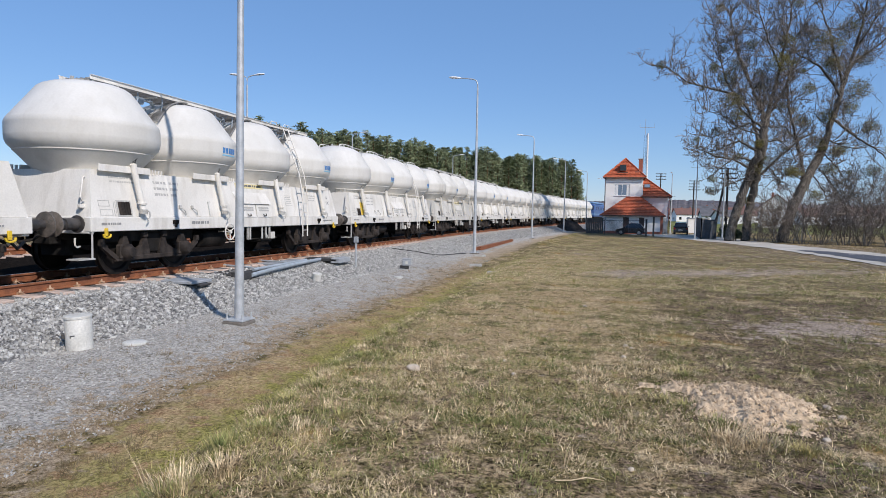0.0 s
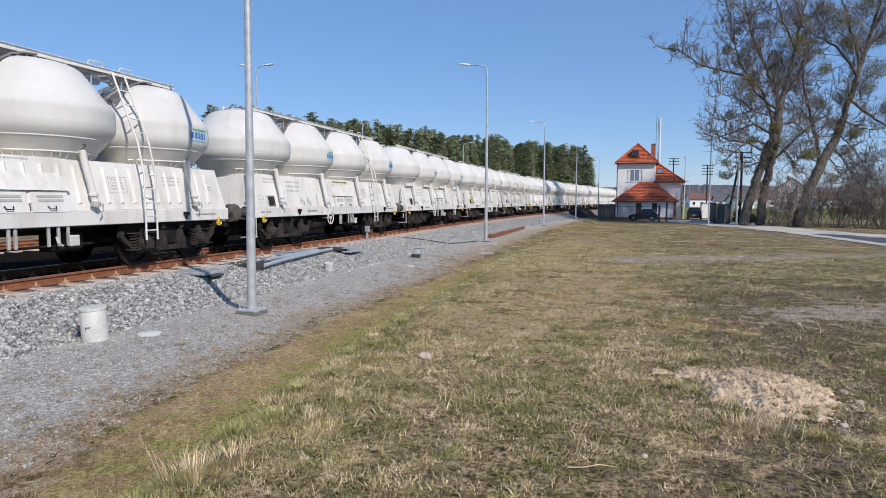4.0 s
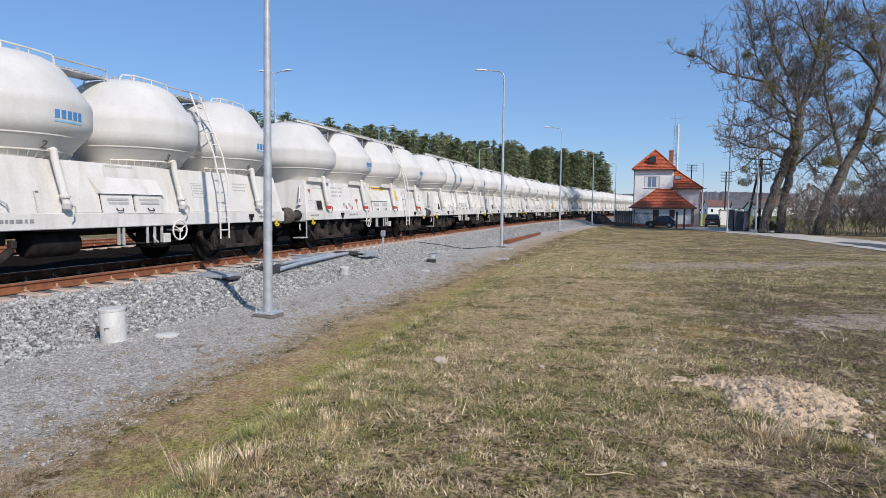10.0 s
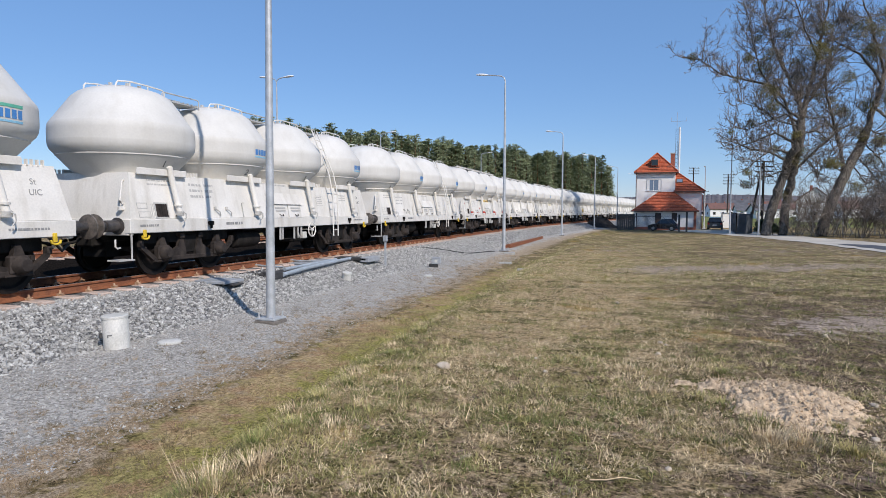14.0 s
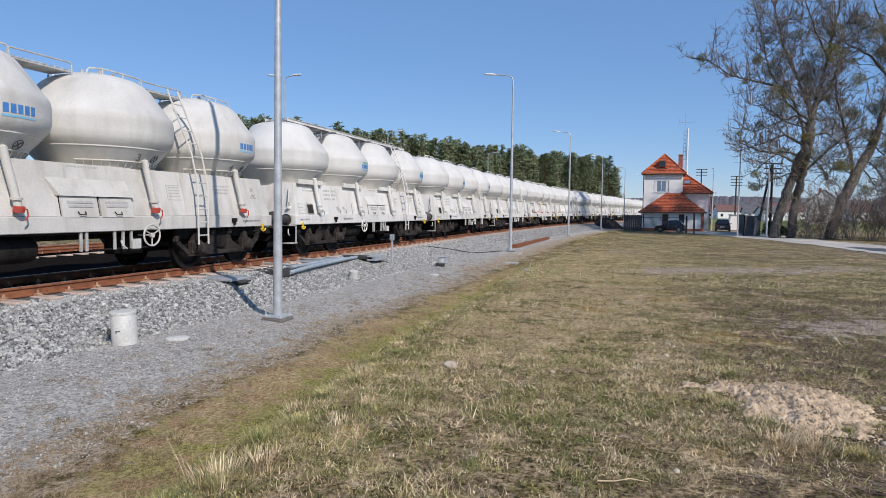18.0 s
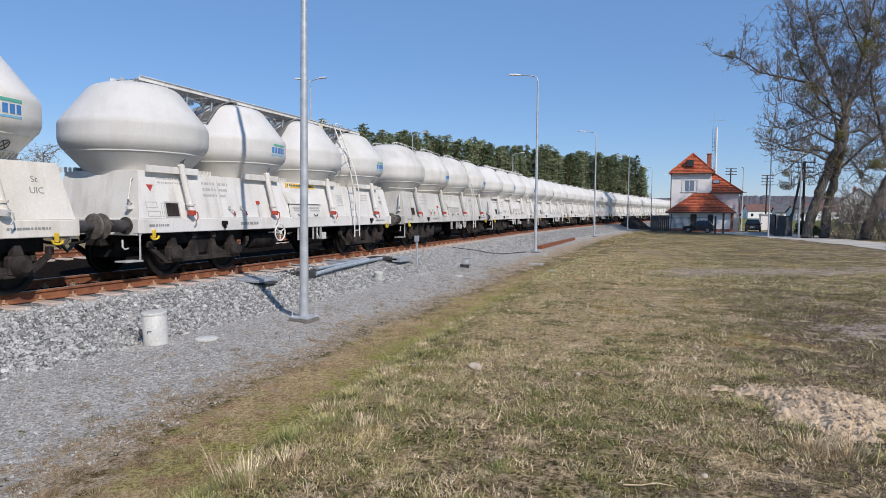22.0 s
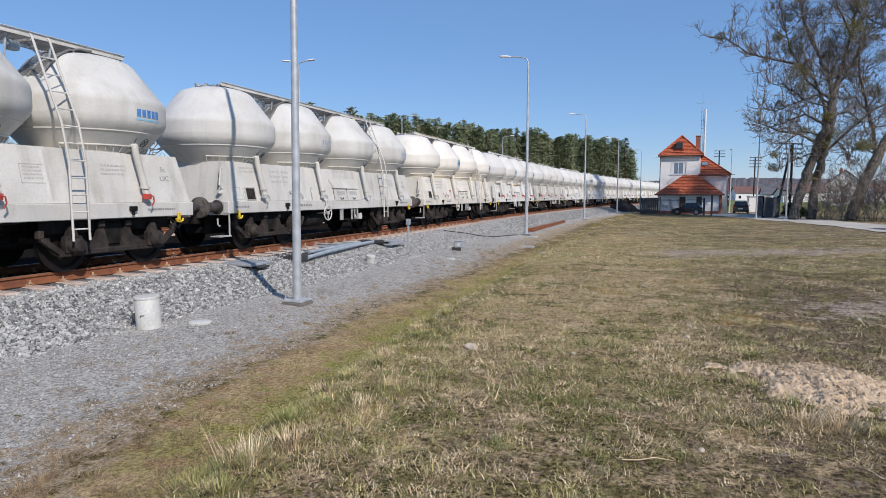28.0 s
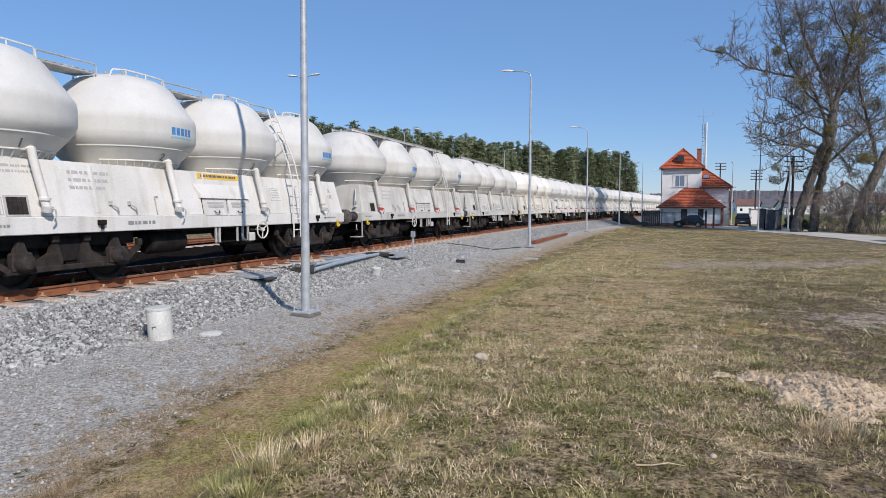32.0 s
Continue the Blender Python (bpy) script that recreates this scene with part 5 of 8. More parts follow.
        for me in cached("psign_words", lambda: bars(1, -0.50, 2.02, 1.25, 0.07, M["ink"], proud=0.008)):
            part("stencilled_line", me, ps)["kind"] = "stuff"
    for x0, x1, z0, z1 in ((-5.36, -5.04, 1.22, 1.34), (-5.38, -5.10, 1.40, 1.52), (-5.0, -4.96 + 0.02, 1.22, 1.50), (1.98, 2.44, 1.52, 1.84)):
        def outline():
            g = Geo()
            for r in ((x0, x1, z0, z0 + 0.012), (x0, x1, z1 - 0.012, z1), (x0, x0 + 0.012, z0, z1), (x1 - 0.012, x1, z0, z1)):
                q = side_plate(*r, 0.004)
                g.add(q.v, q.f)
            return g.mesh("notice_frame", M["ink_pale"])
        P("notice_frame", ("nframe", x0), outline, None, "thin grey stencilled frame")
    for x0, word in ((5.0, "UIC"), (4.98, "St")):
        part("class_mark", cached(("mark", word), lambda: text_mesh(word, 0.15, M["ink_grey"])), wg, T(on_side(x0, 1.66 if word == "UIC" else 1.84, 0.004)) @ pose(0, 0, 0, 78.5, 0, 0), "grey stencilled letters")
    for x0 in (-0.60, 0.20):
        for k in range(2):
            part("stencil_line", cached(("lockline", k), lambda: Geo().box(-0.26 + 0.02 * k, 0.26, -0.002, 0.002, -0.022, 0.022).mesh("stencil_line", M["ink_pale"])), wg, T(on_side(x0 + 0.37, 1.44 - 0.07 * k, 0.055)) @ pose(0, 0, 0, -11.5, 0, 0))
    if tone != "white":
        for tx in TANK_X:
            def badge():
                g = Geo()
                g.tube([(0.095 * math.cos(t * 0.393), 0.095 * math.sin(t * 0.393), 0) for t in range(17)], 0.008, 4, None, False)
                for e in (-1, 1):
                    g.tube([(-0.055 * e, -0.055, 0), (0.055 * e, 0.055, 0)], 0.009, 4)
                return g.mesh("round_badge", M["ink"])
            ang = -math.pi / 2 + 0.30
            rr = tank_radius(kind, 2.34) + 0.006
            part("round_badge", cached("badge", badge), wg, T((tx + rr * math.cos(ang), rr * math.sin(ang), 2.34)) @ pose(0, 0, 0, 0, 0, math.degrees(ang) + 90) @ pose(0, 0, 0, 131, 0, 0), "black round painted mark")
    for me in cached("st1", lambda: bars(2, -5.0, 1.98, 0.75, 0.05, M["ink_pale"])):
        part("stencilled_line", me, wg)["kind"] = "stuff"
    for me in cached("st2", lambda: bars(3, -3.75, 1.92, 0.85, 0.075, M["ink_pale"])):
        part("stencilled_line", me, wg)["kind"] = "stuff"
    for me in cached("st3", lambda: bars(1, -0.35, 2.06, 0.9, 0.05, M["ink_pale"])):
        part("stencilled_line", me, wg)["kind"] = "stuff"
    for me in cached("st4", lambda: bars(4, 2.03, 1.775, 0.38, 0.035, M["ink_pale"])):
        part("stencilled_line", me, wg)["kind"] = "stuff"
    for me in cached("st5", lambda: bars(3, 3.5, 1.86, 0.6, 0.045, M["ink_pale"])):
        part("stencilled_line", me, wg)["kind"] = "stuff"
    for me in cached("st6", lambda: bars(1, -2.68, 1.02, 0.85, 0.085, M["ink_grey"], False)):
        part("stencilled_line", me, wg)["kind"] = "stuff"
    for me in cached("st7", lambda: bars(1, 4.4, 1.03, 0.8, 0.05, M["ink_grey"], False)):
        part("stencilled_line", me, wg)["kind"] = "stuff"
    for me in cached("st8", lambda: bars(1, -5.4, 1.03, 0.55, 0.06, M["ink_grey"], False)):
        part("stencilled_line", me, wg)["kind"] = "stuff"
    if index in (8, 9, -1, 3):
        P("warning_triangle", "wtri", lambda: Geo().add([on_side(-5.30, 1.86, 0.005), on_side(-5.21, 1.72, 0.005), on_side(-5.12, 1.86, 0.005)], [(0, 1, 2)]).mesh("warning_triangle", M["red"]), None, "red triangle mark") if index in (3, 8) else None
    if index == -1:
        P("graffiti", "graf", lambda: side_plate(-4.5, -4.0, 1.25, 1.75, 0.004).mesh("graffiti", M["yellow"]), None, "yellow and black sprayed scrawl")
        for me in bars(3, -4.5, 1.9, 0.6, 0.12, M["ink"]):
            part("graffiti", me, wg, None, "black sprayed scrawl")["kind"] = "stuff"
    if index == 1:
        P("end_rail", "endrail", lambda: Geo().tube([(-5.72, -1.10, 1.2), (-5.72, -1.10, 2.42), (-5.66, -1.06, 2.50), (-5.45, -0.80, 2.36), (-5.40, -0.72, 2.12)], 0.022, 7).mesh("end_rail", body_m, 50))
    if index == 3:
        P("hazard_plate", "haz", lambda: side_plate(1.98, 2.18, 1.62, 2.02, 0.006).mesh("hazard_plate", M["orange_sign"]), None, "orange and black hazard plate")
    P("drain_valve", "drain", lambda: Geo().box(-3.35, -3.2, -1.27, -1.20, 1.03, 1.12, 0.01).tube([(-3.27, -1.24, 1.03), (-3.27, -1.24, 0.95)], 0.03, 6).mesh("drain_valve", M["under"]))
    P("drain_valve", "drain2", lambda: Geo().box(3.95, 4.1, -1.27, -1.20, 1.03, 1.12, 0.01).tube([(4.02, -1.24, 1.03), (4.02, -1.24, 0.95)], 0.03, 6).mesh("drain_valve", M["under"]))
    return wg


WHEELS = []
FIRST, LAST = -8, 13
TRAIN = {k: build_wagon(k) for k in range(FIRST, LAST + 1)}


def build_loco():
    lo = thing("locomotive", T((0, 0, RAIL_Z)), "blue diesel locomotive at the head of the train", "locomotive")
    part("body", Geo().box(-7.2, 7.2, -1.4, 1.4, 1.1, 3.55, 0.12).mesh("body", M["loco"]), lo)
    part("roof", Geo().box(-7.0, 7.0, -1.15, 1.15, 3.552, 4.05, 0.18).mesh("roof", M["loco_light"]), lo)
    part("stripe", Geo().box(-7.21, 7.21, -1.41, 1.41, 1.5, 1.75, 0.01).mesh("stripe", M["loco_light"]), lo)
    part("underframe", Geo().box(-7.4, 7.4, -1.35, 1.35, 0.85, 1.098, 0.03).box(-1.8, 1.8, -1.2, 1.2, 0.35, 0.84, 0.05).mesh("underframe", M["under"]), lo)
    for s in (-1, 1):
        for y in (-0.72, 0.72):
            part("window", Geo().box(min(s * 7.19, s * 7.215), max(s * 7.19, s * 7.215), y - 0.5, y + 0.5, 2.5, 3.2, 0).mesh("window", M["pane_dark"]), lo)
        for k in range(5):
            part("side_window", Geo().box(-5.6 + k * 2.6, -4.8 + k * 2.6, s * 1.405 - 0.006, s * 1.405 + 0.006, 2.4, 3.0, 0).mesh("side_window", M["pane_dark"]), lo)
        bo = part("bogie", cached("bogie", bogie_frame), lo, T((s * 4.4, 0, 0)))
        for ax in (-0.9, 0.9):
            part("wheelset", cached("wheelset", wheelset), bo, T((ax, 0, 0.46)))
        for y in (-0.875, 0.875):
            part("buffer", cached("buffer", buffer_mesh), lo, T((s * 7.4, y, 1.05)) @ pose(0, 0, 0, 0, 90 * s, 0))
    return lo


LOCO = build_loco()


def train_s(t):
    """Where the rear coupling of wagon 0 is along the track."""
    return 15.26 - WAGON / 2 + 4.412 * t + 0.00521 * t * t


def motions():
    """The train rolls away along the track; its wheels turn."""
    times = [float(i) for i in range(0, 33)]
    for k, wg in TRAIN.items():
        rows = []
        for t in times:
            x, y, h = track(train_s(t) - k * WAGON + WAGON / 2 + 0.06 * smooth(5, 8, k) - (0.09 if k == 10 else 0.0))
            rows.append((t, pose(x, y, RAIL_Z, 0, 0, h)))
        walk(wg, rows)
    rows = []
    for t in times:
        x, y, h = track(train_s(t) - FIRST * WAGON + WAGON + 7.9)
        rows.append((t, pose(x, y, RAIL_Z, 0, 0, h)))
    walk(LOCO, rows)
    turn_rows = [0.15 * i for i in range(0, 214)] + [32.0]
    for ws, ax, k in WHEELS:
        walk(ws, [(t, pose(ax, 0, 0.46, 0, math.degrees((train_s(t) - train_s(0)) / 0.46), 0)) for t in turn_rows])


for s in (9.58, 30.2, 52.8, 75.0, 95.0, 115.0):
    x, y, h = track(s, 4.44)
    lamp_pole(x, y, ground_z(x, y) + 0.05, 8.65, (-1, 0.05), "galvanised steel street lamp with one curved arm beside the track", lean=(0, 0.45 if s < 10 else 0))
lamp_pole(-19.6, 30.8, 0.0, 9.2, (1, 0.15), "grey street lamp with two arms beyond the train", heads=2, reach=0.45)
lamp_pole(-23.6, 55.0, 0.0, 9.2, (1, 0.15), "grey street lamp with one arm beyond the train")
lamp_pole(-19.2, 77.5, 0.0, 9.2, (1, 0.15), "grey street lamp with one arm beyond the train")
lamp_pole(9.1, 67.7, -0.53, 9.2, (-1, 0.1), "grey street lamp beside the road gate")
lamp_pole(11.5, 66.4, -0.5, 11.6, (-1, 0.1), "tall grey street lamp at the roadside trees")
lamp_pole(8.9, 90.0, -0.55, 8.2, (-0.2, -1), "slim grey lamp behind the house")


# ---------------------------------------------------------------- things beside the track
def on_ground(x, y, up=0.0):
    return T((x, y, ground_z(x, y) + up))


def slope_z(x, y):
    return max(float(bed_z(offset(x, y))) if offset(x, y) < 3.7 else -9, ground_z(x, y))


pipe = thing("pipe_stub", T((-7.2, 7.02, -0.205)) @ pose(0, 0, 0, 2, -2, 20), "white plastic inspection pipe standing in the ballast", "pipe")
part("shaft", Geo().lathe([(0.175, -0.1), (0.175, 0.40), (0.172, 0.405)], 32).mesh("shaft", M["plastic_white"], 40), pipe)
part("lid", Geo().lathe([(0.174, 0.401), (0.182, 0.403), (0.182, 0.43), (0.176, 0.437), (0.02, 0.442)], 32).mesh("lid", M["plastic_white"], 40), pipe)
part("latch", Geo().box(-0.215, -0.17, -0.05, 0.05, 0.12, 0.19, 0.006).mesh("latch", M["dark_box"]), pipe, pose(0, 0, 0, 0, 0, 20), "black latch")
part("hinge", Geo().box(-0.03, 0.03, -0.185, -0.165, 0.17, 0.18, 0.002).box(-0.035, -0.025, -0.185, -0.165, 0.14, 0.18, 0.002).mesh("hinge", M["ink"]), pipe)

lid = thing("manhole_lid", T((-6.70, 7.52, ground_z(-6.70, 7.52) + 0.012)), "flat white round lid lying in fine gravel", "lid")
part("disc", Geo().lathe([(0.17, -0.03), (0.17, 0.01), (0.15, 0.025), (0.02, 0.03)], 28).mesh("disc", M["plastic_white"], 40), lid)
lid2 = thing("manhole_lid", T((-6.12, 17.95, ground_z(-6.12, 17.95) + 0.02)), "small white round lid lying in gravel", "lid")
part("disc", Geo().lathe([(0.14, -0.03), (0.14, 0.01), (0.12, 0.025), (0.02, 0.03)], 24).mesh("disc", M["plastic_white"], 40), lid2)

stub2 = thing("pipe_stub", T((-7.68, 15.45, slope_z(-7.68, 15.45) - 0.04)) @ pose(0, 0, 0, 6, 8, 0), "short white plastic pipe stub tilted in the ballast", "pipe")
part("shaft", Geo().lathe([(0.12, -0.05), (0.12, 0.2)], 24).mesh("shaft", M["plastic_white"], 40), stub2)
part("lid", Geo().lathe([(0.13, 0.201), (0.13, 0.25), (0.02, 0.26)], 24).mesh("lid", M["plastic_white"], 40), stub2)

jb = thing("junction_box", T((-6.75, 20.7, slope_z(-6.75, 20.7) + 0.0)) @ pose(0, 0, 0, 0, 0, 12), "grey track-side junction box on a black foot", "junction box")
part("foot", Geo().box(-0.07, 0.07, -0.06, 0.06, -0.15, 0.12, 0.01).box(-0.26, -0.02, -0.05, 0.05, 0.02, 0.13, 0.02).mesh("foot", M["dark_box"]), jb)
part("case", Geo().box(-0.16, 0.16, -0.1, 0.1, 0.12, 0.33, 0.02).mesh("case", M["grey_box"]), jb)
part("cover", Geo().box(-0.175, 0.175, -0.115, 0.115, 0.332, 0.37, 0.015).mesh("cover", M["grey_box"]), jb)
part("number_label", Geo().box(-0.05, 0.05, -0.106, -0.102, 0.18, 0.28).mesh("number_label", M["plastic_white"]), jb, None, "small white label")

mk = thing("marker_post", T((-7.95, 18.9, slope_z(-7.95, 18.9) - 0.1)), "thin grey marker post with a small box on top", "post")
part("post", Geo().box(-0.03, 0.03, -0.03, 0.03, 0, 1.05, 0.006).mesh("post", M["galv"]), mk)
part("head", Geo().box(-0.07, 0.07, -0.06, 0.05, 0.93, 1.13, 0.012).mesh("head", M["grey_box"]), mk)

# point machine: flat covers, rods and conduits beside the rail
pm = thing("point_machine", T((0, 0, 0)), "grey point machine covers, rods and conduits beside the rail", "point machine")
for (x0, x1, y0, y1, z0, z1), mname, lab in (
        ((-9.25, -8.45, 11.15, 11.85, 0.15, 0.215), "grey_box", "flat grey steel cover"), ((-9.2, -8.35, 11.3, 11.7, 0.10, 0.148), "dark_box", ""),
        ((-9.45, -8.75, 13.0, 14.3, 0.14, 0.19), "dark_box", "black rubber mat"), ((-8.78, -8.42, 13.05, 13.55, 0.06, 0.23), "dark_box", "black box"),
        ((-9.6, -8.85, 15.6, 16.1, 0.19, 0.24), "grey_box", "flat grey steel cover"), ((-9.5, -8.75, 16.7, 17.4, 0.17, 0.24), "grey_box", "flat grey steel cover"),
        ((-9.4, -8.25, 18.0, 18.6, 0.15, 0.235), "dark_box", "dark machine case"), ((-8.45, -8.15, 18.0, 18.9, 0.10, 0.26), "grey_box", "grey machine case")):
    part("cover", Geo().box(x0, x1, y0, y1, z0, z1, 0.012).mesh("cover", M[mname]), pm, None, lab)
for pts, r in (([(-8.42, 13.4, 0.15), (-8.5, 14.6, 0.2), (-8.6, 16.0, 0.22), (-8.75, 17.6, 0.22), (-8.85, 18.1, 0.2)], 0.055),
               ([(-8.75, 14.0, 0.22), (-8.72, 15.6, 0.25), (-8.9, 17.2, 0.24)], 0.045), ([(-9.9, 14.4, 0.27), (-9.0, 14.35, 0.24)], 0.022), ([(-9.9, 16.2, 0.27), (-9.0, 16.2, 0.24)], 0.022)):
    part("conduit", Geo().tube(pts, r, 10).mesh("conduit", M["bluegrey"], 40), pm, None, "blue-grey conduit pipe")
for k in range(5):
    part("rubble_piece", Geo().box(-0.08, 0.08, -0.05, 0.05, 0, 0.05, 0.012).mesh("rubble_piece", M["sleeper"]), pm, pose(-9.35 + 0.14 * k, 14.7 + 0.1 * ((k * 7) % 3), 0.21, 4 * k, 3, 40 * k))

for nm, (x, y, w, d, h, rot) in (("concrete_pad", (-5.75, 29.0, 0.55, 0.35, 0.10, 12)), ("concrete_pad", (-4.95, 24.1, 0.5, 0.3, 0.08, 8)), ("concrete_block", (-3.55, 20.2, 0.36, 0.18, 0.10, 20))):
    p = thing(nm, on_ground(x, y, -0.02) @ pose(0, 0, 0, 2, -1, rot), "pale concrete slab lying on the ground", "slab", "loose concrete slabs")
    part("slab", Geo().box(-w / 2, w / 2, -d / 2, d / 2, 0, h, 0.015).mesh("slab", M["concrete"]), p)

pile_y = 32.4
for k, off in enumerate((-0.16, 0.05)):
    rl = thing("spare_rail", T((0, 0, 0)), "rusty spare rail lying at the foot of the ballast", "rail", "spare rails on the ground")
    g = Geo()
    sec = RAIL_SECTION
    a0 = Matrix.Translation((-6.55 + off, pile_y + 0.5 * k, -0.02 - 0.09)) @ pose(0, 0, 0, 0, 0, -1.0 + k)
    for yy in (0.0, 12.3):
        g.v += [tuple(a0 @ Vector((du, yy, dz + 0.05))) for du, dz in sec]
    n_ = len(sec)
    g.f += [(j, (j + 1) % n_, n_ + (j + 1) % n_, n_ + j) for j in range(n_)] + [tuple(range(n_))[::-1], tuple(range(n_, 2 * n_))]
    part("bar", g.mesh("bar", M["rust"]), rl)

cb = thing("cable", T((0, 0, 0)), "black cable lying down the ballast slope to a lamp", "cable")
cpts = []
for i in range(15):
    a = i / 14
    x, y = -8.9 + 2.3 * a ** 0.8, 25.2 + 4.3 * a + 0.25 * math.sin(a * 9)
    cpts.append((x, y, slope_z(x, y) + 0.04))
part("lead", Geo().tube(cpts, 0.02, 6).mesh("lead", M["dark_box"], 60), cb)


def rock_mesh(seed, sx, sy, sz, mat):
    bm = bmesh.new()
    bmesh.ops.create_icosphere(bm, subdivisions=3, radius=1.0)
    for v in bm.verts:
        d = 1 + 0.22 * noise.noise(v.co * 1.4 + Vector((seed, 0, 0))) + 0.08 * noise.noise(v.co * 4 + Vector((0, seed, 0)))
        v.co = Vector((v.co.x * sx, v.co.y * sy, v.co.z * sz)) * d
    me = bpy.data.meshes.new("stone")
    bm.to_mesh(me)
    bm.free()
    me.materials.append(mat)
    me.polygons.foreach_set("use_smooth", [True] * len(me.polygons))
    return me


for i, (x, y, r) in enumerate(((-2.0, 6.42, 0.062), (0.25, 4.35, 0.02), (-1.1, 7.2, 0.022), (0.35, 8.6, 0.03), (0.42, 8.5, 0.02), (2.6, 9.8, 0.03), (-0.3, 12.2, 0.035), (2.08, 6.32, 0.03), (2.12, 6.05, 0.028), (1.80, 5.40, 0.03), (-0.9, 6.6, 0.025), (0.3, 7.9, 0.03))):
    st = thing("field_stone", on_ground(x, y, r * 0.3) @ pose(0, 0, 0, 0, 0, 47 * i), "pale rounded stone lying in the grass", "stone", "loose stones in the grass")
    part("boulder", rock_mesh(3.1 * i, r * 1.3, r, r * 0.75, M["rock"]), st)


def heap_h(x, y):
    """Height of the heap at a place from its middle; its outline is torn."""
    qx = x + 0.18 * noise.noise((x * 2.6, y * 2.6, 8)) + 0.09 * noise.noise((x * 8, y * 8, 9))
    qy = y + 0.18 * noise.noise((x * 2.6, y * 2.6, 18)) + 0.09 * noise.noise((x * 8, y * 8, 19))
    d1 = math.exp(-(((qx - 0.29) / 0.52) ** 2 + ((qy - 0.06) / 0.62) ** 2) ** 1.3)
    d2 = 0.55 * math.exp(-(((qx + 0.34) / 0.42) ** 2 + ((qy - 0.42) / 0.27) ** 2) ** 1.2)
    d3 = 0.22 * math.exp(-(((qx - 0.62) / 0.30) ** 2 + ((qy + 0.62) / 0.30) ** 2) ** 1.2)
    torn = 0.5 + 0.5 * smooth(-0.34, -0.05, noise.noise((x * 4.5, y * 4.5, 31)))
    return max(d1, d2 * torn, d3 * torn) * 0.165


def sand_heap():
    hp = thing("sand_heap", T((1.12, 6.15, 0)), "low crumbly heap of pale dug sand on the grass", "heap")
    g = Geo()
    n = 200
    for j in range(n + 1):
        for i in range(n + 1):
            x, y = -1.15 + 2.3 * i / n, -1.45 + 2.9 * j / n
            wx, wy = 1.12 + x, 6.15 + y
            h = heap_h(x, y)
            rough = 0.035 * noise.noise((wx * 5, wy * 5, 3)) + 0.045 * abs(noise.noise((wx * 13, wy * 13, 7))) + 0.026 * abs(noise.noise((wx * 27, wy * 27, 1))) + 0.014 * noise.noise((wx * 55, wy * 55, 5)) - 0.02
            g.v.append((x, y, ground_z(wx, wy) - 0.045 + h + rough * min(1, h / 0.05)))
    g.f = [(j * (n + 1) + i, j * (n + 1) + i + 1, (j + 1) * (n + 1) + i + 1, (j + 1) * (n + 1) + i) for j in range(n) for i in range(n)]
    part("mound", g.mesh("mound", M["sand"], 80), hp)
    rng = random.Random(5)
    cl = Geo()
    for k in range(1500):
        a, r = rng.uniform(0, 6.28), rng.uniform(0, 1) ** 0.6
        x, y = 0.12 + 1.02 * r * math.cos(a), 0.05 + 1.0 * r * math.sin(a)
        h = heap_h(x, y)
        if h < 0.012 and rng.random() < 0.8:
            continue
        z = ground_z(1.12 + x, 6.15 + y) + max(0.0, h - 0.035)
        s = rng.uniform(0.005, 0.014) * (1.8 if rng.random() < 0.06 else 1)
        m = pose(x, y, z, rng.uniform(0, 360), rng.uniform(0, 360), rng.uniform(0, 360))
        cl.add([(s, 0, 0), (-s * 0.9, s * 0.2, 0), (0, s * 1.1, 0), (0.1 * s, -s, 0), (0, 0, s), (0, 0, -s * 0.8)], [(0, 2, 4), (2, 1, 4), (1, 3, 4), (3, 0, 4), (2, 0, 5), (1, 2, 5), (3, 1, 5), (0, 3, 5)], m)
    tagged(part("loose_sand", cl.mesh("loose_sand", M["sand"]), hp), kind="stuff")


sand_heap()


# a low near-black mound left of the house
def dark_heap():
    hp = thing("dark_mound", T((-4.3, 85.0, 0)), "dark mound beside the track near the house", "heap")
    g = Geo()
    n = 40
    for j in range(n + 1):
        for i in range(n + 1):
            x, y = -3.4 + 6.8 * i / n, -3.2 + 6.4 * j / n
            h = 1.35 * math.exp(-(((x + 0.2) / 1.9) ** 2 + (y / 1.7) ** 2) ** 1.2) * (1 + 0.35 * noise.noise((x * 0.8, y * 0.8, 6)))
            g.v.append((x, y, ground_z(-4.3 + x, 85 + y) - 0.08 + h + 0.12 * noise.noise((x * 2.5, y * 2.5, 2)) * min(1, h / 0.2)))
    g.f = [(j * (n + 1) + i, j * (n + 1) + i + 1, (j + 1) * (n + 1) + i + 1, (j + 1) * (n + 1) + i) for j in range(n) for i in range(n)]
    part("mound", g.mesh("mound", M["mound_dark"], 80), hp)


dark_heap()


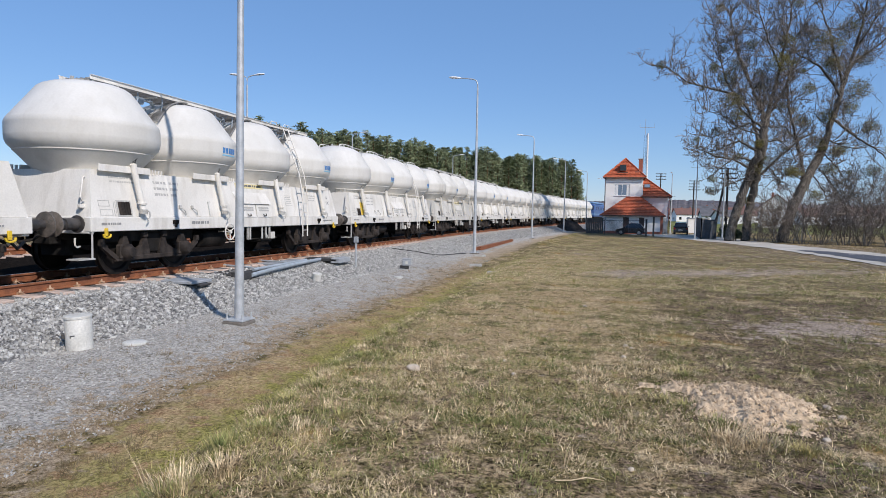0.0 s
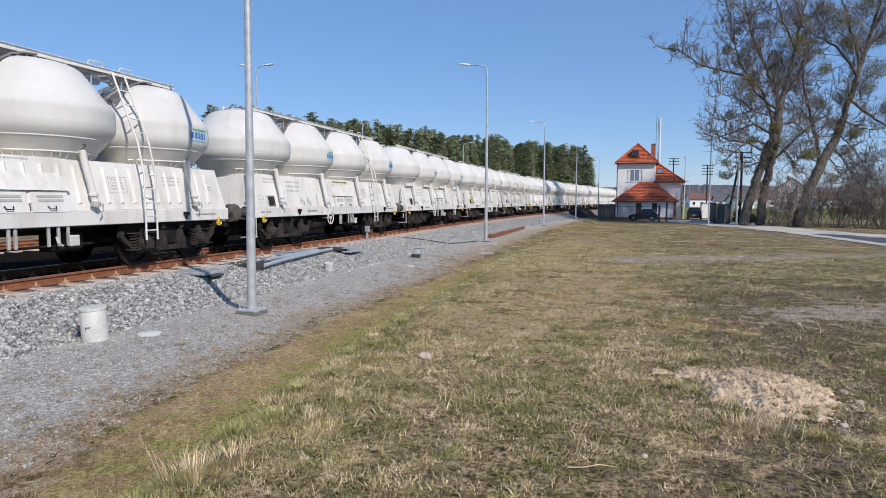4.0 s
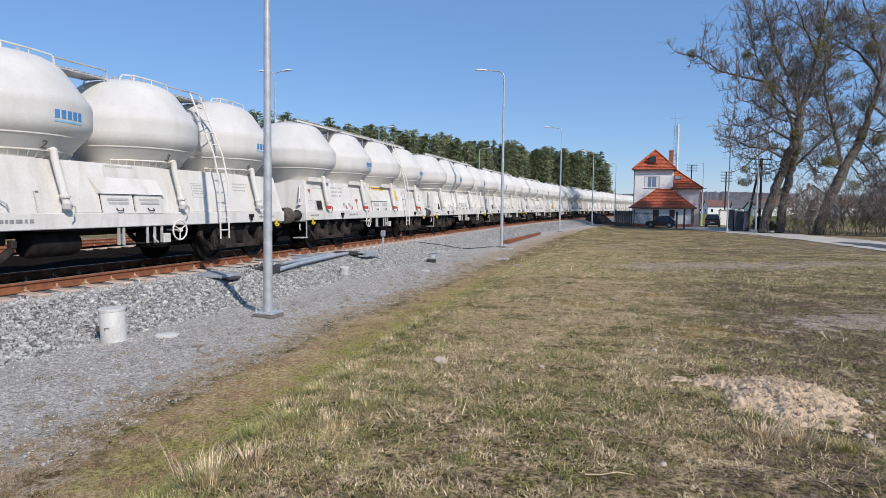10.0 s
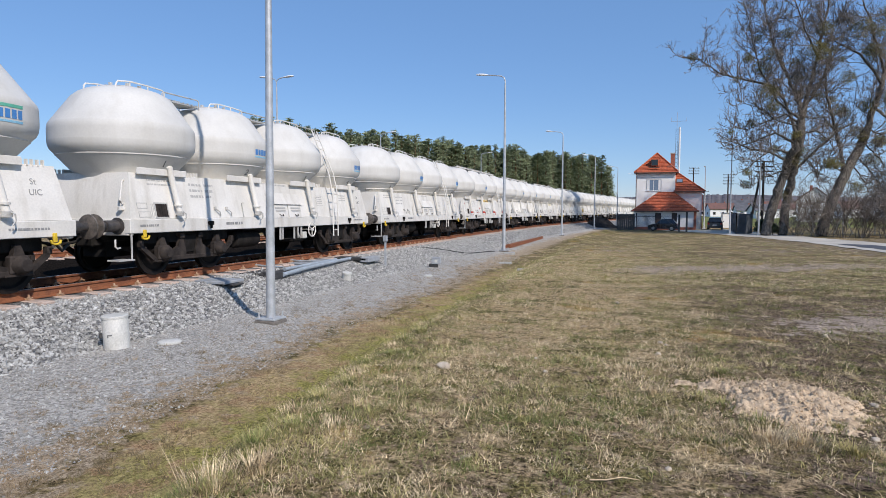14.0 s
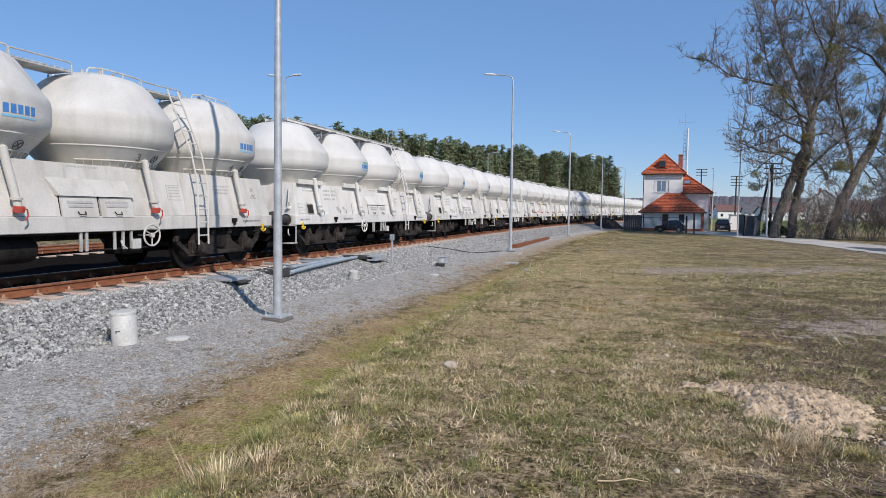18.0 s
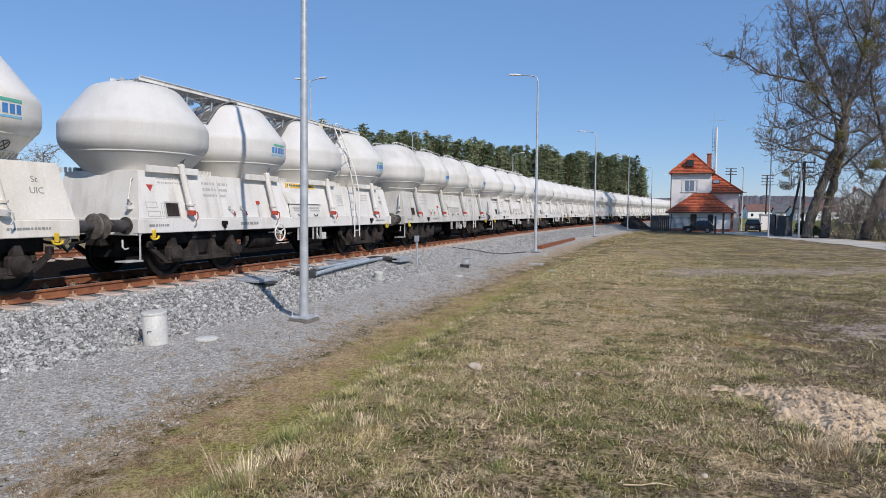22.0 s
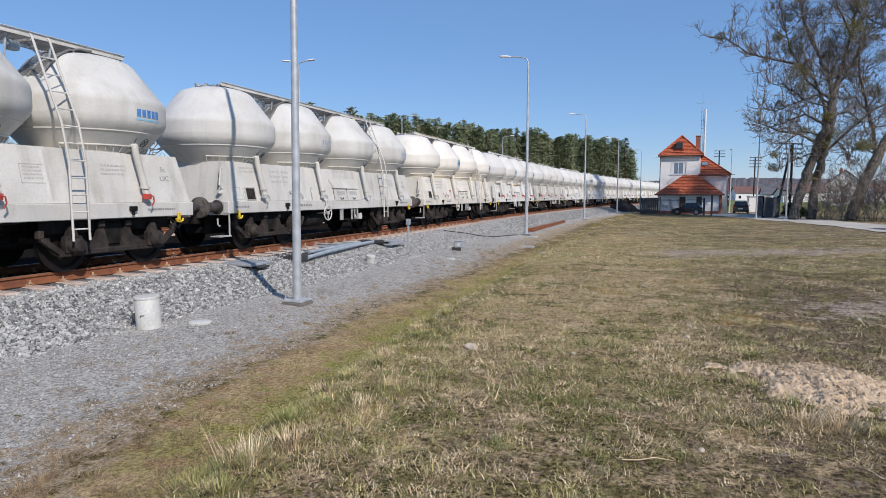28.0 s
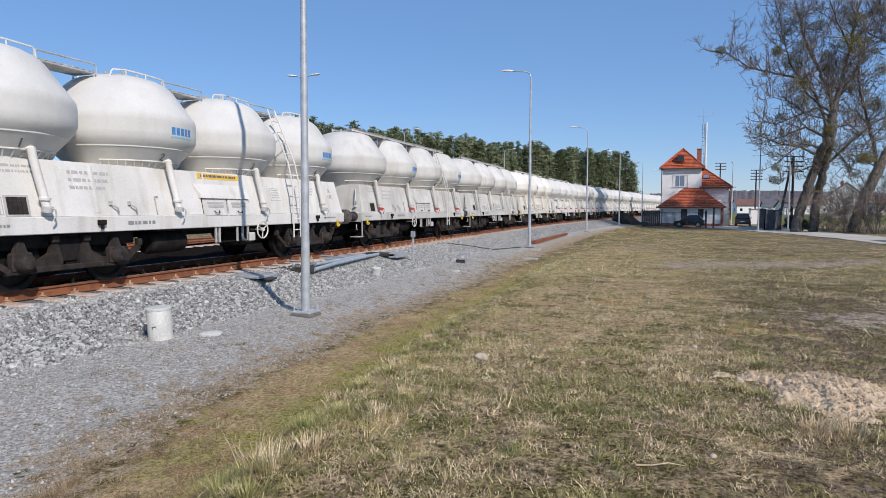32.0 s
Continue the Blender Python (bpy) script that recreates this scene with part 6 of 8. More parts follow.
# ---------------------------------------------------------------- road
def road_strip(name, pts, mat, label, up):
    g = Geo()
    dense = []
    for (l0, r0), (l1, r1) in zip(pts, pts[1:]):
        for k in range(12):
            a = k / 12
            dense.append((Vector(l0).lerp(Vector(l1), a), Vector(r0).lerp(Vector(r1), a)))
    dense.append((Vector(pts[-1][0]), Vector(pts[-1][1])))
    for l, r in dense:
        for k in range(7):
            p = l.lerp(r, k / 6)
            w = 0.12 * noise.noise((p.x, p.y, 4)) if k in (0, 6) else 0
            g.v.append((p.x + w, p.y, max(ground_z(p.x, p.y), ground_z(l.x, l.y) - 0.02, ground_z(r.x, r.y) - 0.02) + up))
    for i in range(len(dense) - 1):
        for k in range(6):
            a = i * 7 + k
            g.f.append((a, a + 1, a + 8, a + 7))
    return tagged(new(name, g.mesh(name, mat)), label, "road", kind="structure")


M["asphalt"] = material("dark_worn_asphalt", (0.085, 0.088, 0.098), (0.065, 0.067, 0.075), 0.85, scale=0.8, fine=40, bump=0.3)
road_strip("road", [((3.0, 80.5), (11.5, 86.5)), ((5.8, 75.5), (12.2, 80.0)), ((8.2, 68.0), (14.0, 72.0)), ((10.6, 58.0), (15.0, 62.0)), ((11.6, 47.0), (16.2, 50.0)), ((11.4, 37.0), (17.0, 40.0)), ((11.3, 28.0), (18.0, 30.0)), ((12.0, 15.0), (20.0, 16.0))], M["road"], "pale dusty road leading to the house", 0.03)
road_strip("road_surface", [((12.4, 45.0), (13.2, 46.0)), ((12.5, 41.0), (14.4, 43.0)), ((12.3, 36.0), (15.0, 38.0)), ((12.2, 28.0), (15.6, 30.0)), ((13.0, 15.0), (18.0, 16.0))], M["asphalt"], "dark worn asphalt in the middle of the road", 0.045)


# ---------------------------------------------------------------- house
def roof_plane(poly, rows, thick=0.09):
    """A tiled roof plane: eave points a, b and top points c, d (c above b). Courses of tile overlap like steps."""
    a, b, c, d = [Vector(p) for p in poly]
    g = Geo()
    n = (b - a).cross(d - a).normalized()
    if n.z < 0:
        n = -n
    up, lo = n * 0.05, n * -0.02
    for k in range(rows):
        t0, t1 = k / rows, (k + 1) / rows
        g.v += [tuple(a.lerp(d, t0) + up), tuple(b.lerp(c, t0) + up), tuple(b.lerp(c, t1) + lo), tuple(a.lerp(d, t1) + lo)]
        o = 4 * k
        g.f.append((o, o + 1, o + 2, o + 3))
        if k:
            g.f.append((o - 1, o - 2, o + 1, o))
    o = len(g.v)
    g.v += [tuple(p - n * thick) for p in (a, b, c, d)]
    g.f += [(o + 3, o + 2, o + 1, o), (0, o, o + 1, 1), (o - 2, o + 2, o + 3, o - 1)]
    return g


def window_unit(parent, x, y, z, w, h, panes=2, name="window"):
    """A window in a wall that faces -y; x, z: its lower left corner."""
    wn_ = part(name, Geo().box(x, x + w, y - 0.03, y + 0.05, z, z + 0.07, 0.005).box(x, x + w, y - 0.03, y + 0.05, z + h - 0.07, z + h, 0.005)
               .box(x, x + 0.07, y - 0.03, y + 0.05, z, z + h, 0.005).box(x + w - 0.07, x + w, y - 0.03, y + 0.05, z, z + h, 0.005)
               .mesh("frame", M["frame_white"]), parent)
    pw = (w - 0.14) / panes
    for i in range(panes):
        part("pane", Geo().box(x + 0.07 + i * pw + 0.03, x + 0.07 + (i + 1) * pw - 0.03, y + 0.005, y + 0.02, z + 0.07, z + h - 0.07).mesh("pane", M["pane"]), wn_)
        part("curtain", Geo().box(x + 0.07 + i * pw + (0.06 if i == 0 else pw * 0.62), x + 0.07 + i * pw + (pw * 0.45 if i == 0 else pw - 0.06), y - 0.002, y + 0.003, z + 0.09, z + h - 0.09).mesh("curtain", M["frame_white"]), wn_, None, "pale net curtain behind the pane")
        if i:
            part("mullion", Geo().box(x + 0.07 + i * pw - 0.04, x + 0.07 + i * pw + 0.04, y - 0.028, y + 0.045, z + 0.07, z + h - 0.07, 0.004).mesh("mullion", M["frame_white"]), wn_)
    part("sill", Geo().box(x - 0.06, x + w + 0.06, y - 0.14, y - 0.031, z - 0.05, z, 0.008).mesh("sill", M["frame_white"]), wn_)
    return wn_


def wall_with_holes(x0, x1, y0, y1, z0, z1, holes, mat):
    """A wall facing -y between y0 and y1, cut by holes (x0, x1, z0, z1)."""
    g = Geo()
    xs = sorted({x0, x1, *[h[0] for h in holes], *[h[1] for h in holes]})
    zs = sorted({z0, z1, *[h[2] for h in holes], *[h[3] for h in holes]})
    for xa, xb in zip(xs, xs[1:]):
        for za, zb in zip(zs, zs[1:]):
            if not any(h[0] <= xa and xb <= h[1] and h[2] <= za and zb <= h[3] for h in holes):
                g.box(xa, xb, y0, y1, za, zb)
    me = g.mesh("wall", mat)
    bm = bmesh.new()
    bm.from_mesh(me)
    bmesh.ops.remove_doubles(bm, verts=bm.verts, dist=0.001)
    bm.to_mesh(me)
    bm.free()
    return me


def station_house():
    hs = thing("house", pose(-0.3, 83.4, -0.55, 0, 0, -3.5) @ Matrix.Diagonal((0.91, 1, 1, 1)), "white rendered house with steep orange tiled roofs and a porch", "house")
    # porch block in front
    part("porch_wall", wall_with_holes(0.1, 8.25, 0, 0.3, 0, 2.45, [(2.95, 3.75, 0.0, 2.15), (5.15, 5.85, 0.0, 2.15)], M["wall_white"]), hs)
    for x in (0.1, 7.95):
        part("porch_side_wall", Geo().box(x, x + 0.3, 0.301, 3.2, 0, 2.45).mesh("porch_side_wall", M["wall_white"]), hs)
    part("plinth", Geo().box(0.06, 8.29, -0.04, -0.001, 0, 0.35, 0.01).mesh("plinth", M["brick"]), hs, None, "red brick plinth")
    part("corner_pier", Geo().box(8.0, 8.35, -0.06, -0.003, 0.351, 2.35, 0.01).mesh("corner_pier", M["brick"]), hs, None, "red brick corner")
    for x0, x1 in ((2.95, 3.75), (5.15, 5.85)):
        part("door", Geo().box(x0, x1, 0.12, 0.18, 0, 2.15, 0.01).mesh("door", M["door"]), hs, None, "dark brown door")
    e, f_ = 2.42, 5.0
    part("porch_roof", roof_plane([(-0.3, -0.45, e), (8.65, -0.45, e), (5.2, 3.3, f_), (3.4, 3.3, f_)], 13).mesh("porch_roof", M["roof"]), hs)
    part("porch_roof_side", roof_plane([(-0.3, 3.3, e), (-0.3, -0.45, e), (3.4, 3.3, f_), (3.39, 3.32, f_)], 13).mesh("porch_roof_side", M["roof"]), hs)
    part("porch_roof_side", roof_plane([(8.65, -0.45, e), (8.65, 3.3, e), (5.21, 3.32, f_), (5.2, 3.3, f_)], 13).mesh("porch_roof_side", M["roof"]), hs)
    part("gutter", Geo().tube([(-0.32, -0.52, e - 0.05), (8.67, -0.52, e - 0.05)], 0.07, 8).mesh("gutter", M["gutter"], 60), hs, None, "brown gutter")
    # main block
    part("wall", wall_with_holes(0.2, 5.5, 3.2, 3.5, 0, 7.55, [(1.45, 3.65, 5.05, 6.6)], M["wall_white"]), hs)
    part("side_wall", Geo().box(0.2, 0.5, 3.501, 9.2, 0, 7.55).mesh("side_wall", M["wall_white"]), hs)
    part("side_wall", Geo().box(5.2, 5.5, 3.501, 9.2, 0, 7.55).mesh("side_wall", M["wall_white"]), hs)
    part("back_wall", Geo().box(0.2, 9.1, 9.201, 9.5, 0, 4.9).box(0.2, 5.5, 9.201, 9.5, 4.9, 7.55).mesh("back_wall", M["wall_white"]), hs)
    window_unit(hs, 1.45, 3.25, 5.05, 2.2, 1.55)
    e2, r2 = 7.5, 10.2
    A, B, C, D_ = (-0.2, 2.85, e2), (5.9, 2.85, e2), (5.9, 9.8, e2), (-0.2, 9.8, e2)
    P1, P2 = (2.85, 5.5, r2), (2.85, 7.2, r2)
    part("roof", roof_plane([A, B, (2.87, 5.5, r2), (2.83, 5.5, r2)], 14).mesh("roof", M["roof"]), hs)
    part("roof_side", roof_plane([D_, A, P1, P2], 14).mesh("roof_side", M["roof"]), hs)
    part("roof_side", roof_plane([B, C, P2, P1], 14).mesh("roof_side", M["roof"]), hs)
    part("roof_back", roof_plane([C, D_, (2.83, 7.2, r2), (2.87, 7.2, r2)], 14).mesh("roof_back", M["roof"]), hs)
    for a, b in ((A, P1), (B, P1)):
        part("hip_tiles", Geo().tube([Vector(a).lerp(Vector(b), k / 8) + Vector((0, 0, 0.07)) for k in range(9)], 0.09, 7).mesh("hip_tiles", M["roof"], 60), hs)
    part("gutter", Geo().tube([(-0.22, 2.78, e2 - 0.06), (5.92, 2.78, e2 - 0.06)], 0.075, 8).mesh("gutter", M["gutter"], 60), hs, None, "brown gutter")
    part("downpipe", Geo().tube([(0.1, 2.8, 7.4), (0.1, 3.1, 7.0), (0.1, 3.12, 2.6)], 0.05, 8).mesh("downpipe", M["gutter"], 60), hs, None, "brown downpipe")
    dz = 8.4
    dm = part("dormer", Geo().box(2.1, 3.1, 3.35, 4.4, dz, dz + 0.85, 0.01).mesh("dormer", M["roof"]), hs)
    part("dormer_pane", Geo().box(2.2, 3.0, 3.33, 3.345, dz + 0.1, dz + 0.75).mesh("dormer_pane", M["pane_dark"]), dm)
    part("dormer_frame", Geo().box(2.15, 3.05, 3.318, 3.329, dz + 0.03, dz + 0.1).box(2.15, 2.2, 3.318, 3.329, dz + 0.1, dz + 0.8).box(3.0, 3.05, 3.318, 3.329, dz + 0.1, dz + 0.8).box(2.2, 3.0, 3.318, 3.329, dz + 0.75, dz + 0.82).mesh("dormer_frame", M["door"]), dm)
    part("snow_guard", Geo().box(1.8, 3.3, 3.0, 3.06, 8.1, 8.2, 0.01).mesh("snow_guard", M["gutter"]), hs)
    ch = part("chimney", Geo().box(4.75, 5.35, 5.6, 6.2, 7.6, 10.1, 0.01).mesh("chimney", M["brick"]), hs, None, "red brick chimney")
    part("chimney_cap", Geo().box(4.68, 5.42, 5.53, 6.27, 10.101, 10.25, 0.02).mesh("chimney_cap", M["concrete"]), ch)
    part("chimney_foot", Geo().box(4.3, 5.3, 3.5, 4.2, 7.6, 8.4, 0.02).mesh("chimney_foot", M["brick"]), hs)
    # lower wing
    part("wing_wall", Geo().box(5.501, 9.1, 3.4, 3.7, 0, 5.0).mesh("wing_wall", M["wall_white"]), hs)
    part("wing_side_wall", Geo().box(8.8, 9.1, 3.701, 9.2, 0, 5.0).mesh("wing_side_wall", M["wall_white"]), hs)
    e3 = 4.95
    a3, b3, c3 = (5.3, 3.0, e3), (9.5, 3.0, e3), (9.5, 9.7, e3)
    part("wing_roof", roof_plane([a3, b3, (5.55, 6.3, 7.7), (5.3, 6.3, 7.7)], 12).mesh("wing_roof", M["roof"]), hs)
    part("wing_roof_side", roof_plane([b3, c3, (5.56, 6.4, 7.7), (5.55, 6.3, 7.7)], 12).mesh("wing_roof_side", M["roof"]), hs)
    part("hip_tiles", Geo().tube([Vector(b3).lerp(Vector((5.55, 6.3, 7.7)), k / 8) + Vector((0, 0, 0.07)) for k in range(9)], 0.09, 7).mesh("hip_tiles", M["roof"], 60), hs)
    sk = part("skylight", Geo().box(0, 0.95, -0.02, 0.8, 0.06, 0.12, 0.01).mesh("skylight", M["gutter"]), hs, T((5.6, 4.35, 6.1)) @ pose(0, 0, 0, 40, 0, 0))
    part("skylight_pane", Geo().box(0.1, 0.85, 0.08, 0.7, 0.121, 0.128).mesh("skylight_pane", M["pane"]), sk)
    part("gutter", Geo().tube([(5.4, 2.93, e3 - 0.05), (9.55, 2.93, e3 - 0.05)], 0.07, 8).mesh("gutter", M["gutter"], 60), hs, None, "brown gutter")
    part("downpipe", Geo().tube([(9.3, 2.95, 4.85), (9.18, 3.3, 4.5), (9.18, 3.32, 0.1)], 0.05, 8).mesh("downpipe", M["brick"], 60), hs, None, "reddish downpipe")
    return hs


station_house()

mast = thing("antenna_mast", T((6.0, 98.0, -0.55)), "tall white antenna mast with a dark ladder cable run", "mast")
part("tube", Geo().tube([(0, 0, 0), (0, 0, 14.8)], 0.17, 12, 0.14).mesh("tube", M["frame_white"], 60), mast)
g = Geo()
for k in range(24):
    g.box(-0.52, -0.26, -0.02, 0.02, 0.6 * k, 0.6 * k + 0.04)
g.box(-0.55, -0.51, -0.03, 0.03, 0, 14.6).box(-0.27, -0.23, -0.03, 0.03, 0, 14.6)
part("lattice", g.mesh("lattice", M["fence_panel"]), mast)
part("whip_antenna", Geo().tube([(-0.4, 0, 14.5), (-0.4, 0, 17.0)], 0.03, 6).mesh("whip_antenna", M["galv"]), mast)
part("cross_arm", Geo().tube([(-1.2, 0, 15.7), (0.9, 0, 15.7)], 0.025, 6).tube([(-1.2, 0, 15.7), (-1.2, 0, 16.3)], 0.02, 6).tube([(0.9, 0, 15.7), (0.9, 0, 16.3)], 0.02, 6).mesh("cross_arm", M["galv"]), mast)


# ---------------------------------------------------------------- cars, gates and fences
def car(m, paint, label, length, width, height, suv):
    c = thing("car", m, label, "car", "parked cars")
    L, Wd, Hh = length / 2, width / 2, height
    belt = Hh * 0.60
    side = [(-L, 0.32), (-L * 0.99, belt * 0.92), (-L * 0.93, belt), (L * 0.45, belt), (L * 0.96, belt * 0.82), (L, 0.5), (L * 0.97, 0.25), (-L * 0.97, 0.25)]
    g = Geo()
    k = len(side)
    for y, s in ((-Wd, 0.97), (-Wd * 0.96, 1.0), (Wd * 0.96, 1.0), (Wd, 0.97)):
        g.v += [(x * s, y, z) for x, z in side]
    for r in range(3):
        g.f += [(r * k + j, r * k + (j + 1) % k, (r + 1) * k + (j + 1) % k, (r + 1) * k + j) for j in range(k)]
    g.f += [tuple(range(k))[::-1], tuple(range(3 * k, 4 * k))]
    part("body", g.mesh("body", paint, 35), c)
    roof = [(-L * (0.93 if suv else 0.90), belt), (-L * (0.80 if suv else 0.66), Hh * 0.97), (-L * 0.35, Hh), (L * 0.05, Hh * 0.98), (L * 0.50, belt)]
    g = Geo()
    k = len(roof)
    for y in (-1, 1):
        g.v += [(x, y * (Wd * 0.94 if z < belt + 0.01 else Wd * 0.74), z + 0.004) for x, z in roof]
    g.f += [(j, (j + 1) % k, k + (j + 1) % k, k + j) for j in range(k)] + [tuple(range(k))[::-1], tuple(range(k, 2 * k))]
    part("cabin", g.mesh("cabin", paint, 25), c)

    def glass(p, q, r, s, t=0.012):
        return Geo().plate(p, q, r, s, t).mesh("window", M["pane_dark"])
    for y in (-1, 1):
        lo, hi = Wd * 0.935, Wd * 0.76
        for xa, xb in ((-0.72 if suv else -0.60, -0.32), (-0.28, 0.06), (0.08, 0.42)):
            xt0, xt1 = max(xa + 0.04, -0.74 if suv else -0.56), min(xb, 0.08)
            if xt1 <= xt0:
                xt1 = xt0 + 0.03
            pts = [(L * xa, y * (lo + 0.012), belt + 0.05), (L * xb, y * (lo + 0.012), belt + 0.05), (L * xt1, y * (hi + 0.02), Hh * 0.93), (L * xt0, y * (hi + 0.02), Hh * 0.93)]
            part("side_window", glass(*(pts if y < 0 else pts[::-1])), c)
        for xx in (-L * 0.62, L * 0.64):
            wl = part("wheel", cached("car_tyre", lambda: Geo().lathe([(0.2, -0.1), (0.29, -0.1), (0.315, -0.06), (0.315, 0.06), (0.29, 0.1), (0.2, 0.1)], 24).mesh("tyre", M["tyre"], 40)), c, T((xx, y * (Wd - 0.08), 0.315)) @ pose(0, 0, 0, 90, 0, 0))
            part("rim", cached("car_rim", lambda: Geo().lathe([(0.2, -0.102), (0.2, 0.102), (0.05, 0.104)], 16).mesh("rim", M["rim"], 40)), wl)
        part("tail_lamp", Geo().box(-L * 1.0, -L * 0.94, min(y * Wd * 0.72, y * Wd * 0.98), max(y * Wd * 0.72, y * Wd * 0.98), belt * 0.72, belt * 0.95, 0.01).mesh("tail_lamp", M["tail"]), c)
        part("mirror", Geo().box(L * 0.30, L * 0.36, min(y * Wd * 0.98, y * Wd * 1.12), max(y * Wd * 0.98, y * Wd * 1.12), belt + 0.02, belt + 0.14, 0.02).mesh("mirror", paint), c)
    x0, x1 = roof[0][0], roof[1][0]
    part("rear_window", glass((x0 - 0.015, Wd * 0.78, belt + 0.08), (x0 - 0.015, -Wd * 0.78, belt + 0.08), (x1 - 0.02, -Wd * 0.66, Hh * 0.92), (x1 - 0.02, Wd * 0.66, Hh * 0.92)), c)
    part("number_plate", Geo().box(-L - 0.02, -L + 0.01, -0.26, 0.26, 0.55, 0.66).mesh("number_plate", M["plate"]), c, None, "plain white plate")
    part("bumper", Geo().box(-L - 0.03, -L + 0.12, -Wd * 0.95, Wd * 0.95, 0.27, 0.46, 0.03).mesh("bumper", M["dark_box"]), c)
    return c


car(pose(3.2, 78.6, -0.545, 0, 0, 172), M["car_blue"], "dark blue hatchback parked by the house", 3.35, 1.68, 1.45, False)
car(pose(9.9, 86.5, -0.53, 0, 0, 82), M["car_black"], "black off-road car parked beyond the gate", 4.3, 1.75, 1.58, True)

gf = thing("panel_gate", T((0, 0, -0.55)), "dark steel panel gate leaf standing open", "gate")
for k in range(9):
    part("board", cached("gate_board", lambda: Geo().box(-0.1, 0.1, -0.02, 0.02, 0.1, 2.0, 0.006).mesh("board", M["gate"])), gf, T((-1.9 + k * 0.215, 77.4 + k * 0.02, 0)))
for z in (0.35, 1.7):
    part("rail", Geo().box(-2.02, 0.05, 77.43, 77.47, z, z + 0.08, 0.005).mesh("rail", M["gate"]), gf)
for x in (-2.08, 0.1):
    part("gate_post", Geo().box(x - 0.06, x + 0.06, 77.35, 77.47, 0, 2.15, 0.01).mesh("gate_post", M["gate"]), gf)

pf = thing("bar_fence", T((0, 0, -0.55)), "dark upright bar fence beside the parked car", "fence")
for k in range(17):
    part("bar", cached("fence_bar", lambda: Geo().box(-0.018, 0.018, -0.018, 0.018, 0.08, 1.85, 0.003).mesh("bar", M["gate"])), pf, T((0.25 + k * 0.125, 77.0, 0)))
for z in (0.2, 1.7):
    part("rail", Geo().box(0.2, 2.35, 76.98, 77.02, z, z + 0.05, 0.004).mesh("rail", M["gate"]), pf)
for x, y in ((4.72, 74.3), (5.55, 74.7)):
    gp = thing("gate_post", T((x, y, -0.56)), "dark square steel gate post", "post", "gate posts")
    part("post", Geo().box(-0.1, 0.1, -0.1, 0.1, 0, 1.95 if x < 5 else 2.25, 0.012).mesh("post", M["gate"]), gp)
    part("cap", Geo().box(-0.12, 0.12, -0.12, 0.12, 1.951 if x < 5 else 2.251, 2.0 if x < 5 else 2.3, 0.01).mesh("cap", M["gate"]), gp)
gl = thing("mesh_gate", T((4.72, 74.3, -0.5)), "open tubular gate frame", "gate")
part("frame", Geo().tube([(0, 0.1, 0.3), (0, 0.1, 1.75), (-1.9, 1.2, 1.75), (-1.9, 1.2, 0.3), (0, 0.1, 0.3)], 0.025, 6).mesh("frame", M["gate"]), gl)
part("brace", Geo().tube([(0, 0.1, 0.3), (-1.9, 1.2, 1.75)], 0.018, 6).mesh("brace", M["gate"]), gl)

sf = thing("panel_fence", T((0, 0, -0.55)), "slate-grey corrugated panel fence at the road", "fence")


def fence_run(p, q, h):
    p, q = Vector(p), Vector(q)
    d = q - p
    n = max(1, int(d.length / 2.0))
    ang = math.degrees(math.atan2(d.y, d.x))
    for k in range(n):
        a = p + d * k / n
        w = d.length / n
        poly = [(0.0, -0.012)]
        for j in range(int(w / 0.1)):
            poly += [(j * 0.1 + 0.03, -0.03), (j * 0.1 + 0.07, -0.03), (j * 0.1 + 0.08, -0.012), (j * 0.1 + 0.1, -0.012)]
        poly += [(poly[-1][0], 0.012), (0.0, 0.012)]
        g = Geo().prism(poly, 0.08, h)
        part("panel", g.mesh("panel", M["fence_panel"]), sf, pose(a.x, a.y, 0, 0, 0, ang))
        part("fence_post", Geo().box(-0.05, 0.05, -0.05, 0.05, 0, h + 0.12, 0.01).mesh("fence_post", M["gate"]), sf, T((a.x, a.y, 0)))


fence_run((9.9, 69.2), (11.6, 70.0), 2.1)
fence_run((9.9, 69.2), (11.4, 85.0), 2.1)
wb = thing("storage_box", T((13.2, 96.0, -0.55)), "low white storage container behind the fence", "container")
part("case", Geo().box(-1.4, 1.4, -0.9, 0.9, 0, 2.1, 0.03).mesh("case", M["wall_white"]), wb)
part("lid", Geo().box(-1.5, 1.5, -1.0, 1.0, 2.101, 2.2, 0.02).mesh("lid", M["grey_box"]), wb)


